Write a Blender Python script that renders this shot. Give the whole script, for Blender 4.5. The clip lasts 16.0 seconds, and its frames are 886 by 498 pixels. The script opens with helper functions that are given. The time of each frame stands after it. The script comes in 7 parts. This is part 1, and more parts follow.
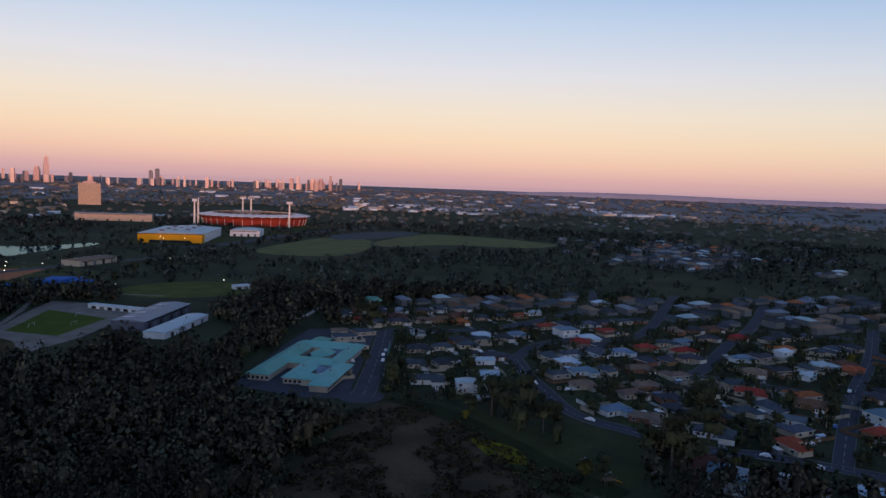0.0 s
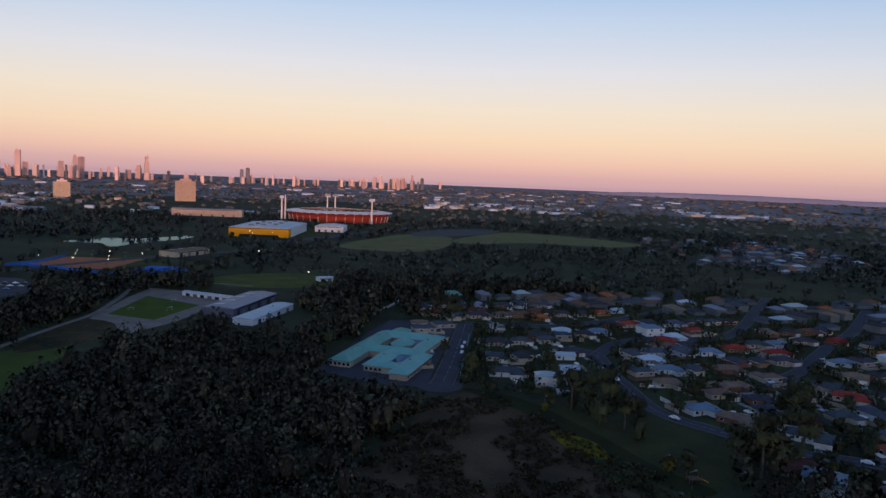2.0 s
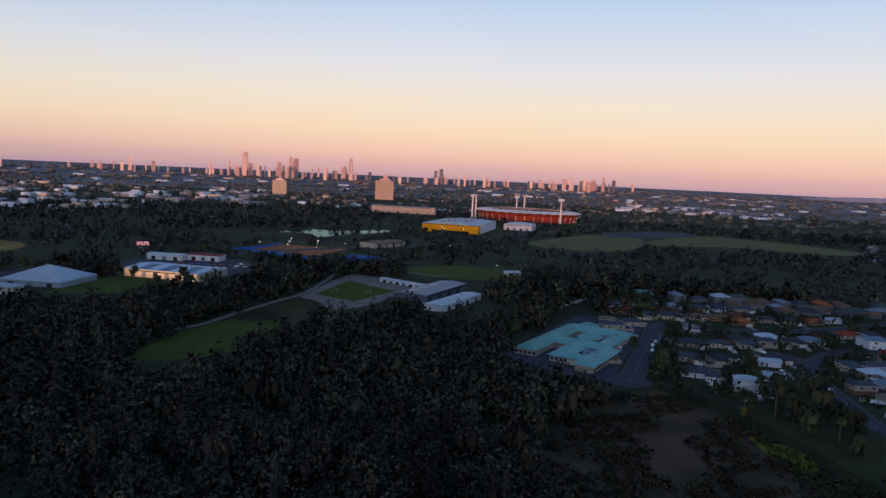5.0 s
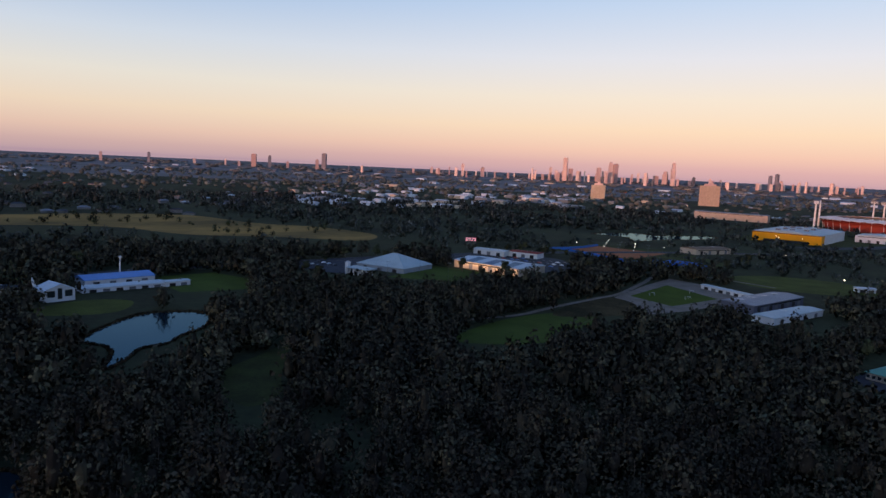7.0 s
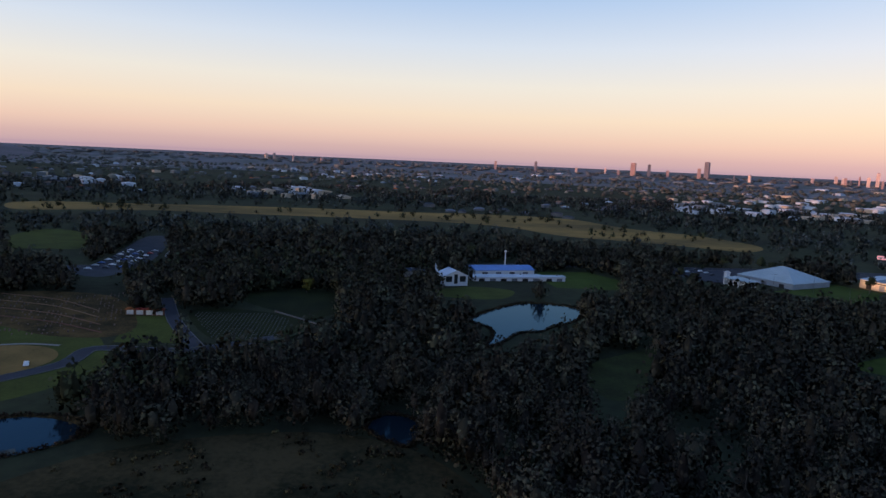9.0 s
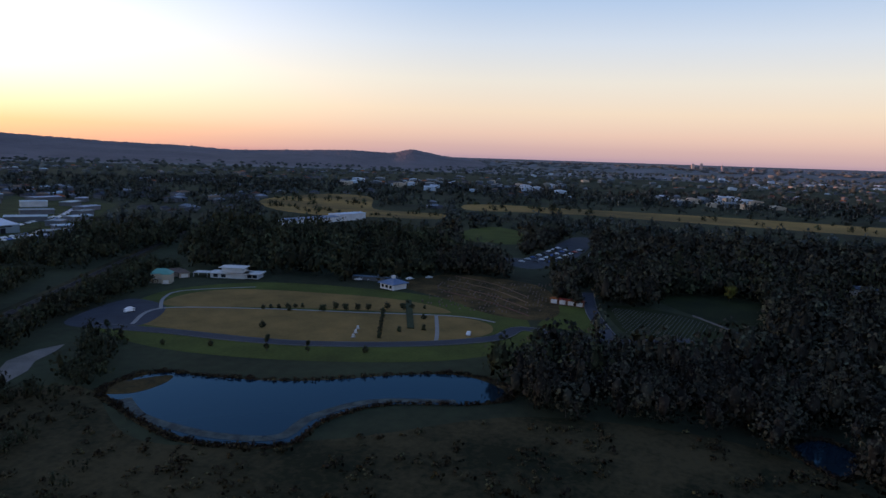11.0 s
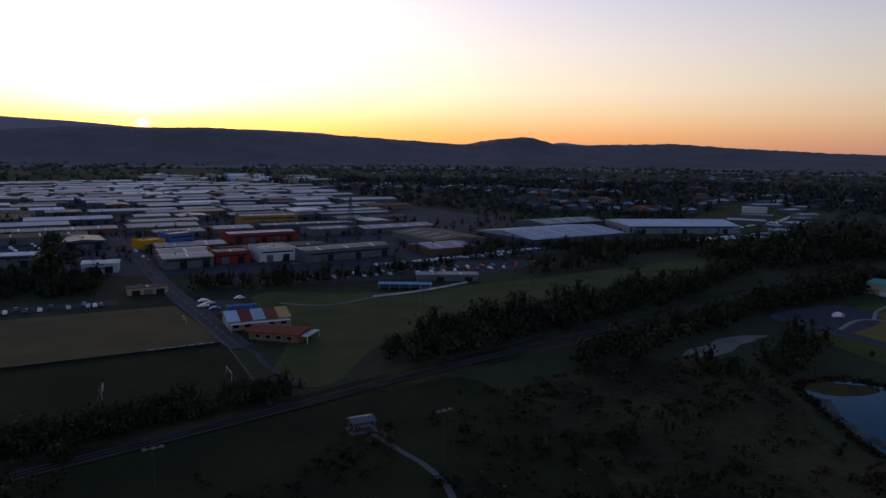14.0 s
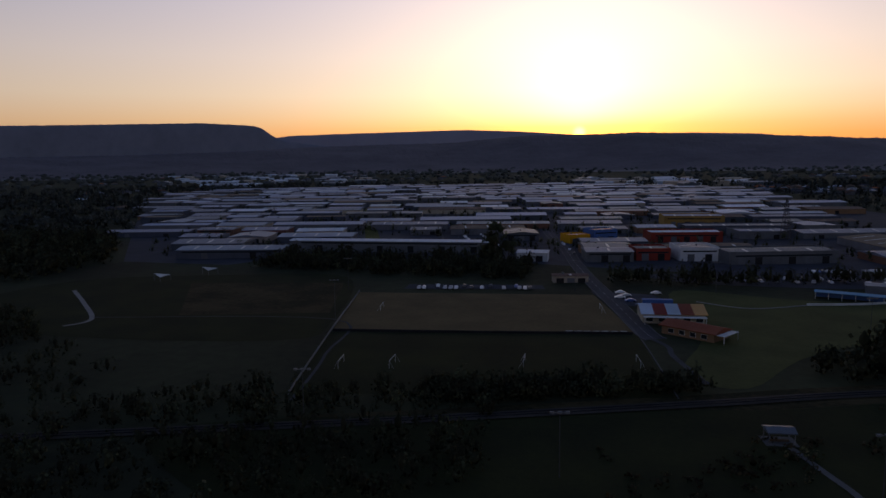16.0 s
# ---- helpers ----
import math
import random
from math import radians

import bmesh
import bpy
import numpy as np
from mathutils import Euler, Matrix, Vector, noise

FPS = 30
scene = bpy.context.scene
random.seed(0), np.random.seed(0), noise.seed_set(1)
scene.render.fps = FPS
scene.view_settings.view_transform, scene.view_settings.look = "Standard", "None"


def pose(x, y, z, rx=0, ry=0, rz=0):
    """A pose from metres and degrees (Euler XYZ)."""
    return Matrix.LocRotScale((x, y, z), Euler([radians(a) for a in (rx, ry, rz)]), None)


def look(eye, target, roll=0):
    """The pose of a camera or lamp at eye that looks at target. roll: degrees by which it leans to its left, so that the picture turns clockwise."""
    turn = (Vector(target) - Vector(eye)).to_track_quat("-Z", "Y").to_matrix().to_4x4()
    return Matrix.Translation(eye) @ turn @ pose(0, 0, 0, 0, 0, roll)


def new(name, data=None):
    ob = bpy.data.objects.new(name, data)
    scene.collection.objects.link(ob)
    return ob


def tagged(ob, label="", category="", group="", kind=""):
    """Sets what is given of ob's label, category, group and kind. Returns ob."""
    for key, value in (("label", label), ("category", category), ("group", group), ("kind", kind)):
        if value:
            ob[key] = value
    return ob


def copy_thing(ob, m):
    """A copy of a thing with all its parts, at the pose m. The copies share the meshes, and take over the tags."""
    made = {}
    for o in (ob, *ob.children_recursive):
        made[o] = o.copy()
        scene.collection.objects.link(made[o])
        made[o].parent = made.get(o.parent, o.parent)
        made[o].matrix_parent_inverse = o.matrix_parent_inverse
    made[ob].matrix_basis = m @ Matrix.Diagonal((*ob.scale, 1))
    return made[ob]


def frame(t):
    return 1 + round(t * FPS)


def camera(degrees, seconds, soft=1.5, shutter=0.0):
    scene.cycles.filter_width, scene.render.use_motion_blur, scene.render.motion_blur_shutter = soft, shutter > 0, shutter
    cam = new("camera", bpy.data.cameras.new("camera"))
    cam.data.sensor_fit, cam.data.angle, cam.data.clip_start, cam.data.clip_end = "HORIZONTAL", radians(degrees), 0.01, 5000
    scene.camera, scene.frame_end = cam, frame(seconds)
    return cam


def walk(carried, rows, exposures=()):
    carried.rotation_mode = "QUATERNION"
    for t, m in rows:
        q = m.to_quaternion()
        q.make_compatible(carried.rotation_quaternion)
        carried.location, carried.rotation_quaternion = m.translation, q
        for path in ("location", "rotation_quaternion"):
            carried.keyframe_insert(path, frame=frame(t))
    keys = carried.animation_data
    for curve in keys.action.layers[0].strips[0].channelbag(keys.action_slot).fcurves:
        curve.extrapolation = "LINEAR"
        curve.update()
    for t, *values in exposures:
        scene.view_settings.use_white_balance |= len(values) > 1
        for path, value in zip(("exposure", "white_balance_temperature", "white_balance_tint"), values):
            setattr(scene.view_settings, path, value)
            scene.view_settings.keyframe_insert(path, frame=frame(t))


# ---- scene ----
# The camera: a drone that sinks slowly over one spot and pans to its left.
PATH = [  # seconds, x, y, z, heading (left of +y), tilt, lean
    (0.0, 0.0, -0.0, 100.0, 0.00, -5.19, 2.16),
    (0.5, -0.2, 0.5, 98.8, 0.30, -5.15, 2.29),
    (1.0, -0.6, 0.2, 97.5, 2.27, -5.23, 2.38),
    (1.5, -0.4, 0.5, 96.6, 4.85, -5.39, 2.35),
    (2.0, -0.2, 0.4, 95.5, 6.58, -5.44, 2.38),
    (2.5, -0.2, 0.5, 94.1, 8.21, -5.47, 2.46),
    (3.0, -0.4, 0.7, 92.7, 10.56, -5.54, 2.56),
    (3.2, -0.1, 0.5, 92.5, 11.28, -5.57, 2.51),
    (5.5, -0.7, -1.7, 87.4, 27.34, -6.09, 2.83),
    (6.0, -0.8, -2.0, 86.3, 33.88, -6.30, 2.74),
    (6.5, -1.0, -2.0, 85.0, 40.47, -6.46, 2.72),
    (7.0, -1.6, -1.4, 83.7, 47.58, -6.65, 2.73),
    (7.5, -1.6, -1.2, 82.5, 54.73, -6.80, 2.63),
    (8.0, -1.1, -1.4, 81.3, 61.91, -6.96, 2.57),
    (8.5, -1.4, -1.8, 79.9, 69.43, -7.12, 2.65),
    (9.0, -1.2, -1.5, 78.8, 77.83, -7.30, 2.68),
    (9.2, -1.2, -1.7, 78.0, 81.18, -7.30, 2.56),
    (11.3, -2.8, -1.7, 71.9, 116.68, -7.77, 1.92),
    (11.5, -2.9, -1.9, 71.5, 120.02, -7.80, 1.92),
    (12.0, -2.7, -1.8, 70.5, 128.46, -7.86, 1.68),
    (12.5, -2.6, -2.0, 69.6, 137.22, -7.91, 1.44),
    (13.0, -2.8, -2.0, 68.3, 146.52, -7.88, 1.08),
    (13.5, -2.7, -2.2, 67.1, 156.20, -7.83, 0.91),
    (14.0, -2.8, -2.4, 65.6, 166.30, -7.83, 0.63),
    (14.5, -2.8, -2.0, 64.4, 178.10, -7.93, 0.12),
    (15.0, -2.8, -1.9, 63.1, 190.32, -7.74, -0.38),
    (15.5, -3.1, -2.2, 62.3, 202.99, -7.61, -0.90),
    (16.0, -4.9, -2.7, 61.0, 200.45, -7.41, -0.71),
]


def drone(x, y, z, heading, tilt, lean):
    h, p = radians(heading), radians(tilt)
    way = Vector((-math.sin(h) * math.cos(p), math.cos(h) * math.cos(p), math.sin(p)))
    eye = Vector((x, y, z))
    return look(eye, eye + way, lean)


cam = camera(64.9, 16.0, soft=1.5)
walk(cam, [(row[0], drone(*row[1:])) for row in PATH],
     exposures=[(0, 0.0, 6500, 10), (6.5, 0.05, 6500, 10), (9, 0.2, 6500, 10), (11.5, 0.15, 6500, 10), (12, 0.05, 6550, 12), (13, -0.3, 6550, 13),
                (14, -0.72, 6750, 17), (15, -1.15, 7000, 21), (16, -1.25, 7100, 22)])

# ---------------------------------------------------------------- light
SUN_HEADING, SUN_HEIGHT = 189.4, 1.9
SUN_WAY = Vector((-math.sin(radians(SUN_HEADING)), math.cos(radians(SUN_HEADING)), math.tan(radians(SUN_HEIGHT)))).normalized()


def lin(r, g, b):
    return tuple(((c / 255 + 0.055) / 1.055) ** 2.4 if c > 10 else c / 255 / 12.92 for c in (r, g, b)) + (1.0,)


def node(tree, kind, **values):
    n = tree.nodes.new(kind)
    for k, v in values.items():
        if k in n.inputs:
            n.inputs[k].default_value = v
    return n


def math_node(tree, op, a, b=None, clamp=False):
    n = tree.nodes.new("ShaderNodeMath")
    n.operation, n.use_clamp = op, clamp
    for i, v in enumerate((a, b)):
        if v is None:
            continue
        if isinstance(v, (int, float)):
            n.inputs[i].default_value = v
        else:
            tree.links.new(v, n.inputs[i])
    return n.outputs[0]


def mix_rgb(tree, fac, a, b, mode="MIX"):
    n = tree.nodes.new("ShaderNodeMix")
    n.data_type, n.blend_type = "RGBA", mode
    for i, v in ((0, fac), (6, a), (7, b)):
        if isinstance(v, (int, float, tuple)):
            n.inputs[i].default_value = v
        else:
            tree.links.new(v, n.inputs[i])
    return n.outputs[2]


def ramp(tree, fac, stops):
    n = tree.nodes.new("ShaderNodeValToRGB")
    e = n.color_ramp.elements
    while len(e) < len(stops):
        e.new(0.5)
    for el, (pos, col) in zip(e, stops):
        el.position, el.color = pos, col
    tree.links.new(fac, n.inputs[0])
    return n.outputs[0]


def make_sky():
    """A dusk sky: a bright band of yellow round the sinking sun, rose and lilac opposite it, blue overhead."""
    w = bpy.data.worlds.new("dusk")
    scene.world = w
    w.use_nodes = True
    t = w.node_tree
    t.nodes.clear()
    way = t.nodes.new("ShaderNodeTexCoord").outputs["Generated"]
    sep = t.nodes.new("ShaderNodeSeparateXYZ")
    t.links.new(way, sep.inputs[0])
    height = math_node(t, "MULTIPLY", math_node(t, "ARCSINE", math_node(t, "MAXIMUM", sep.outputs[2], 0.0)), 2 / math.pi)
    pos = math_node(t, "SQRT", height)

    def stops(rows):
        return [(math.sqrt(max(e, 0) / 90), lin(*c)) for e, c in rows]

    far_side = ramp(t, pos, stops([(0.0, (190, 154, 166)), (0.8, (210, 168, 170)), (1.9, (228, 188, 174)), (3.6, (234, 205, 182)), (6, (229, 213, 200)),
                                   (9, (214, 212, 222)), (13, (184, 200, 226)), (18, (136, 172, 220)), (30, (98, 130, 184)), (90, (72, 98, 148))]))
    flank = ramp(t, pos, stops([(0.0, (172, 146, 160)), (0.8, (194, 164, 164)), (1.9, (214, 184, 172)), (3.6, (222, 202, 184)), (6, (216, 210, 203)),
                                (9, (194, 203, 218)), (13, (154, 180, 216)), (18, (104, 146, 202)), (30, (92, 124, 178)), (90, (72, 98, 148))]))
    sun_side = ramp(t, pos, stops([(0.0, (226, 140, 88)), (1.5, (244, 180, 116)), (3.0, (248, 214, 168)), (5, (250, 236, 212)), (8, (242, 236, 232)),
                                   (12, (222, 224, 240)), (18, (140, 172, 224)), (30, (78, 108, 160)), (90, (60, 82, 124))]))
    sun_side = mix_rgb(t, 1.0, sun_side, (1.6, 1.6, 1.6, 1), "MULTIPLY")
    toward = t.nodes.new("ShaderNodeVectorMath")
    toward.operation = "DOT_PRODUCT"
    t.links.new(way, toward.inputs[0])
    toward.inputs[1].default_value = SUN_WAY
    angle = math_node(t, "MULTIPLY", math_node(t, "ARCCOSINE", toward.outputs["Value"]), 180 / math.pi)

    def band(start, end):
        n = t.nodes.new("ShaderNodeMapRange")
        n.interpolation_type = "SMOOTHSTEP"
        t.links.new(angle, n.inputs["Value"])
        for k, v in (("From Min", start), ("From Max", end), ("To Min", 0), ("To Max", 1)):
            n.inputs[k].default_value = v
        return n.outputs[0]

    base = mix_rgb(t, band(82, 15), mix_rgb(t, band(165, 112), far_side, flank), sun_side)

    def glow(width, power, colour):
        f = math_node(t, "POWER", math_node(t, "DIVIDE", angle, width), power)
        f = math_node(t, "EXPONENT", math_node(t, "MULTIPLY", f, -1.0))
        return mix_rgb(t, 1.0, (0, 0, 0, 1), mix_rgb(t, f, (0, 0, 0, 1), colour), "ADD")

    low = ramp(t, pos, stops([(0.0, (255, 148, 40)), (2.4, (255, 184, 88)), (3.6, (255, 230, 184)), (5.5, (255, 246, 226)), (9, (255, 250, 238))]))
    out = mix_rgb(t, 1.0, base, mix_rgb(t, 1.0, glow(17.0, 1.7, (1.5, 1.4, 1.15, 1)), low, "MULTIPLY"), "ADD")
    out = mix_rgb(t, 1.0, out, mix_rgb(t, 1.0, glow(4.0, 1.2, (3.4, 3.0, 2.4, 1)), low, "MULTIPLY"), "ADD")
    out = mix_rgb(t, 1.0, out, glow(0.45, 3.0, (26.0, 9.0, 1.2, 1)), "ADD")
    sky = t.nodes.new("ShaderNodeTexSky")
    sky.sky_type, sky.sun_disc = "NISHITA", False
    sky.sun_elevation, sky.sun_rotation = radians(SUN_HEIGHT), radians(360 - SUN_HEADING)
    soft_sky = mix_rgb(t, 1.0, sky.outputs[0], (0.05, 0.05, 0.05, 1), "MULTIPLY")
    out = mix_rgb(t, 1.0, out, soft_sky, "ADD")
    bg = t.nodes.new("ShaderNodeBackground")
    bg.inputs["Strength"].default_value = 1.0
    t.links.new(out, bg.inputs["Color"])
    end = t.nodes.new("ShaderNodeOutputWorld")
    t.links.new(bg.outputs[0], end.inputs[0])


make_sky()
sun = new("sun", bpy.data.lights.new("sun", "SUN"))
sun.data.energy, sun.data.angle, sun.data.color = 3.0, radians(0.5), (1.0, 0.40, 0.25)
sun.matrix_world = look((0, 0, 0), -SUN_WAY)

# ---------------------------------------------------------------- materials
MATS = {}


def surface_mat(name, colour, rough=0.8, second=None, scale=0.2, amount=0.35, fine=2.0, bump=0.0, metal=0.0, random_tone=0.0, island=0.0, stretch=(1, 1, 1), spec=0.04):
    """A procedural surface: two scales of noise between two tones, fine relief, and a tone that differs from piece to piece."""
    m = bpy.data.materials.new(name)
    m.use_nodes = True
    t = m.node_tree
    b = t.nodes["Principled BSDF"]
    b.inputs["Roughness"].default_value, b.inputs["Metallic"].default_value = rough, metal
    b.inputs["Specular IOR Level"].default_value = spec
    geo = t.nodes.new("ShaderNodeNewGeometry")
    mapping = t.nodes.new("ShaderNodeMapping")
    t.links.new(geo.outputs["Position"], mapping.inputs[0])
    mapping.inputs["Scale"].default_value = stretch
    big = node(t, "ShaderNodeTexNoise", Scale=scale, Detail=5.0, Roughness=0.6)
    small = node(t, "ShaderNodeTexNoise", Scale=fine, Detail=3.0, Roughness=0.6)
    for n in (big, small):
        t.links.new(mapping.outputs[0], n.inputs["Vector"])
    c1 = (*colour, 1.0)
    c2 = (*(second or tuple(c * 0.55 for c in colour)), 1.0)
    f = math_node(t, "ADD", math_node(t, "MULTIPLY", big.outputs[0], 0.7), math_node(t, "MULTIPLY", small.outputs[0], 0.3))
    f = math_node(t, "MULTIPLY", math_node(t, "SUBTRACT", f, 0.5), 2.6 * amount / 0.35)
    f = math_node(t, "ADD", f, 0.5, True)
    col = mix_rgb(t, f, c1, c2)
    for amount_2, source in ((random_tone, "obj"), (island, "isl")):
        if amount_2:
            r = t.nodes.new("ShaderNodeObjectInfo").outputs["Random"] if source == "obj" else geo.outputs["Random Per Island"]
            k = math_node(t, "ADD", math_node(t, "MULTIPLY", r, 2 * amount_2), 1 - amount_2)
            v = t.nodes.new("ShaderNodeHueSaturation")
            t.links.new(col, v.inputs["Color"])
            t.links.new(k, v.inputs["Value"])
            t.links.new(math_node(t, "ADD", math_node(t, "MULTIPLY", r, 0.05), 0.475), v.inputs["Hue"])
            col = v.outputs[0]
    t.links.new(col, b.inputs["Base Color"])
    if bump:
        bn = node(t, "ShaderNodeBump", Strength=bump, Distance=0.3)
        t.links.new(small.outputs[0], bn.inputs["Height"])
        t.links.new(bn.outputs[0], b.inputs["Normal"])
    MATS[name] = m
    return m


def ribbed_mat(name, colour, rough=0.45, metal=0.0, rib=1.2, amount=0.12, spec=0.18):
    """Ribbed metal sheet, weathered in streaks."""
    m = surface_mat(name, colour, rough, tuple(c * 0.72 for c in colour), 0.08, 0.35, 0.9, 0, metal, random_tone=amount, spec=spec)
    t = m.node_tree
    tc = t.nodes.new("ShaderNodeTexCoord")
    wv = node(t, "ShaderNodeTexWave", Scale=rib)
    wv.bands_direction = "X"
    t.links.new(tc.outputs["Object"], wv.inputs[0])
    bn = node(t, "ShaderNodeBump", Strength=0.35, Distance=0.1)
    t.links.new(wv.outputs[1], bn.inputs["Height"])
    t.links.new(bn.outputs[0], t.nodes["Principled BSDF"].inputs["Normal"])
    return m


def tile_mat(name, colour, amount=0.2):
    """Roof tiles in courses, mottled by weather."""
    m = surface_mat(name, colour, 0.75, tuple(c * 0.6 for c in colour), 0.35, 0.4, 3.0, 0, 0, random_tone=amount)
    t = m.node_tree
    tc = t.nodes.new("ShaderNodeTexCoord")
    br = node(t, "ShaderNodeTexBrick", Scale=1.0)
    br.inputs["Mortar Size"].default_value = 0.03
    t.links.new(tc.outputs["Object"], br.inputs["Vector"])
    bn = node(t, "ShaderNodeBump", Strength=0.5, Distance=0.06)
    t.links.new(br.outputs["Fac"], bn.inputs["Height"])
    t.links.new(bn.outputs[0], t.nodes["Principled BSDF"].inputs["Normal"])
    return m


def foliage_mat(name, colour, second, scale=0.05, fine=0.6, island=0.12, hue=0.05):
    """Leaves: two tones over the land, a tone of its own for each tree and each spray, lit softly as the crown's surface lies."""
    m = surface_mat(name, colour, 0.85, second, scale, 0.6, fine, island=island, random_tone=0.12)
    t = m.node_tree
    b = t.nodes["Principled BSDF"]
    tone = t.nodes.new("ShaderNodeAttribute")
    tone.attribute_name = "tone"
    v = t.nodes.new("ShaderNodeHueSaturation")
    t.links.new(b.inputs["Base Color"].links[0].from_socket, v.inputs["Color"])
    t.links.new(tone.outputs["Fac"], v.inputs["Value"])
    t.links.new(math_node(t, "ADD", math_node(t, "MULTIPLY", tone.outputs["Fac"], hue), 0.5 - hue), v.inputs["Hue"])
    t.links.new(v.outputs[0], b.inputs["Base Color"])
    way = t.nodes.new("ShaderNodeAttribute")
    way.attribute_name = "facing"
    turn = t.nodes.new("ShaderNodeVectorTransform")
    turn.vector_type, turn.convert_from, turn.convert_to = "NORMAL", "OBJECT", "WORLD"
    t.links.new(way.outputs["Vector"], turn.inputs[0])
    t.links.new(turn.outputs[0], b.inputs["Normal"])
    return m


def make_materials():
    surface_mat("ground", (0.050, 0.056, 0.029), 0.95, (0.027, 0.029, 0.018), 0.012, 0.6, 0.2, 0.4)
    # outer land, its colour lifted to a pale grey for haze
    surface_mat("hazed_far_ground", (0.20, 0.19, 0.20), 0.95, (0.11, 0.12, 0.11), 0.006, 0.6, 0.05)
    surface_mat("lawn", (0.086, 0.100, 0.024), 0.95, (0.052, 0.056, 0.016), 0.05, 0.5, 0.8, 0.2)
    surface_mat("rough_lawn", (0.062, 0.072, 0.024), 0.95, (0.036, 0.038, 0.017), 0.06, 0.6, 0.6, 0.4)
    surface_mat("bright_lawn", (0.100, 0.169, 0.011), 0.95, (0.062, 0.100, 0.010), 0.05, 0.4, 0.8, 0.2)
    # field grass with the low sunlight's brightness put into its colour
    surface_mat("sunlit_field", (0.150, 0.140, 0.055), 0.95, (0.095, 0.092, 0.040), 0.03, 0.5, 0.3, 0.2)
    surface_mat("ball_green", (0.066, 0.096, 0.014), 0.95, (0.046, 0.066, 0.012), 0.05, 0.5, 0.8, 0.2)
    surface_mat("mown_green", (0.068, 0.094, 0.020), 0.95, (0.044, 0.062, 0.015), 0.05, 0.5, 0.8, 0.2)
    surface_mat("dry_lawn", (0.245, 0.150, 0.054), 0.95, (0.130, 0.090, 0.032), 0.06, 0.45, 0.9, 0.2)
    surface_mat("gold_grass", (0.310, 0.190, 0.060), 0.95, (0.120, 0.085, 0.034), 0.012, 0.6, 0.15, 0.2, stretch=(1, 0.35, 1))
    surface_mat("pitch", (0.090, 0.096, 0.034), 0.95, (0.058, 0.060, 0.023), 0.05, 0.45, 0.7, 0.2)
    surface_mat("worn_pitch", (0.155, 0.110, 0.054), 0.95, (0.098, 0.072, 0.036), 0.05, 0.5, 0.8, 0.2)
    surface_mat("brush", (0.084, 0.058, 0.034), 0.95, (0.042, 0.032, 0.020), 0.035, 0.7, 0.7, 0.6)
    surface_mat("yellow_grass", (0.170, 0.155, 0.014), 0.95, (0.090, 0.085, 0.010), 0.15, 0.5, 0.9, 0.3)
    surface_mat("marsh", (0.066, 0.050, 0.024), 0.95, (0.020, 0.020, 0.010), 0.03, 0.9, 0.5, 0.7)
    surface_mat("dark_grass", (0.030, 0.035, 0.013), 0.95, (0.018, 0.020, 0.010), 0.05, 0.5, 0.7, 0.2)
    surface_mat("reserve_grass", (0.050, 0.056, 0.022), 0.95, (0.030, 0.033, 0.016), 0.05, 0.5, 0.7, 0.3)
    surface_mat("lily", (0.085, 0.10, 0.09), 0.7, (0.03, 0.038, 0.04), 0.25, 0.8, 0.9, 0.2)
    surface_mat("reeds", (0.112, 0.069, 0.027), 0.95, (0.033, 0.027, 0.013), 0.07, 0.7, 0.8, 0.7)
    surface_mat("asphalt", (0.064, 0.067, 0.080), 0.9, (0.045, 0.046, 0.054), 0.08, 0.4, 1.5, 0.1)
    surface_mat("pale_asphalt", (0.078, 0.081, 0.088), 0.9, (0.049, 0.049, 0.055), 0.08, 0.4, 1.5, 0.1)
    surface_mat("concrete", (0.27, 0.26, 0.25), 0.8, (0.20, 0.19, 0.18), 0.2, 0.4, 2.0, 0.1)
    surface_mat("gravel", (0.22, 0.185, 0.16), 0.95, (0.14, 0.12, 0.10), 0.1, 0.5, 1.5, 0.3)
    surface_mat("ballast", (0.074, 0.062, 0.054), 0.95, (0.044, 0.037, 0.032), 0.1, 0.5, 1.5, 0.3)
    surface_mat("line_paint", (0.34, 0.35, 0.36), 0.7, (0.20, 0.20, 0.21), 0.5, 0.4)
    surface_mat("kerb", (0.15, 0.15, 0.15), 0.8, None, 0.3, 0.3)
    surface_mat("white_wall", (0.58, 0.62, 0.66), 0.7, (0.42, 0.44, 0.46), 0.15, 0.35, 2.0, 0, 0, 0.10)
    surface_mat("cream_wall", (0.42, 0.36, 0.29), 0.8, (0.30, 0.26, 0.21), 0.15, 0.35, 2.0, 0, 0, 0.15)
    surface_mat("tan_wall", (0.32, 0.20, 0.06), 0.7, (0.24, 0.15, 0.05), 0.15, 0.35)
    surface_mat("brick_wall", (0.23, 0.12, 0.08), 0.85, (0.16, 0.085, 0.06), 0.5, 0.35, 3.0, 0, 0, 0.2)
    surface_mat("grey_wall", (0.15, 0.16, 0.18), 0.75, (0.10, 0.105, 0.115), 0.15, 0.35, 2.0, 0, 0, 0.15)
    surface_mat("blue_grey_wall", (0.085, 0.10, 0.13), 0.75, (0.06, 0.07, 0.09), 0.15, 0.35, 2.0, 0, 0, 0.15)
    surface_mat("pale_blue_wall", (0.24, 0.29, 0.33), 0.7, (0.17, 0.20, 0.23), 0.12, 0.35, 2.0, 0, 0, 0.15)
    surface_mat("blue_wall", (0.06, 0.14, 0.36), 0.6, (0.05, 0.11, 0.28), 0.15, 0.35)
    surface_mat("red_wall", (0.27, 0.045, 0.032), 0.6, (0.20, 0.035, 0.026), 0.1, 0.3)
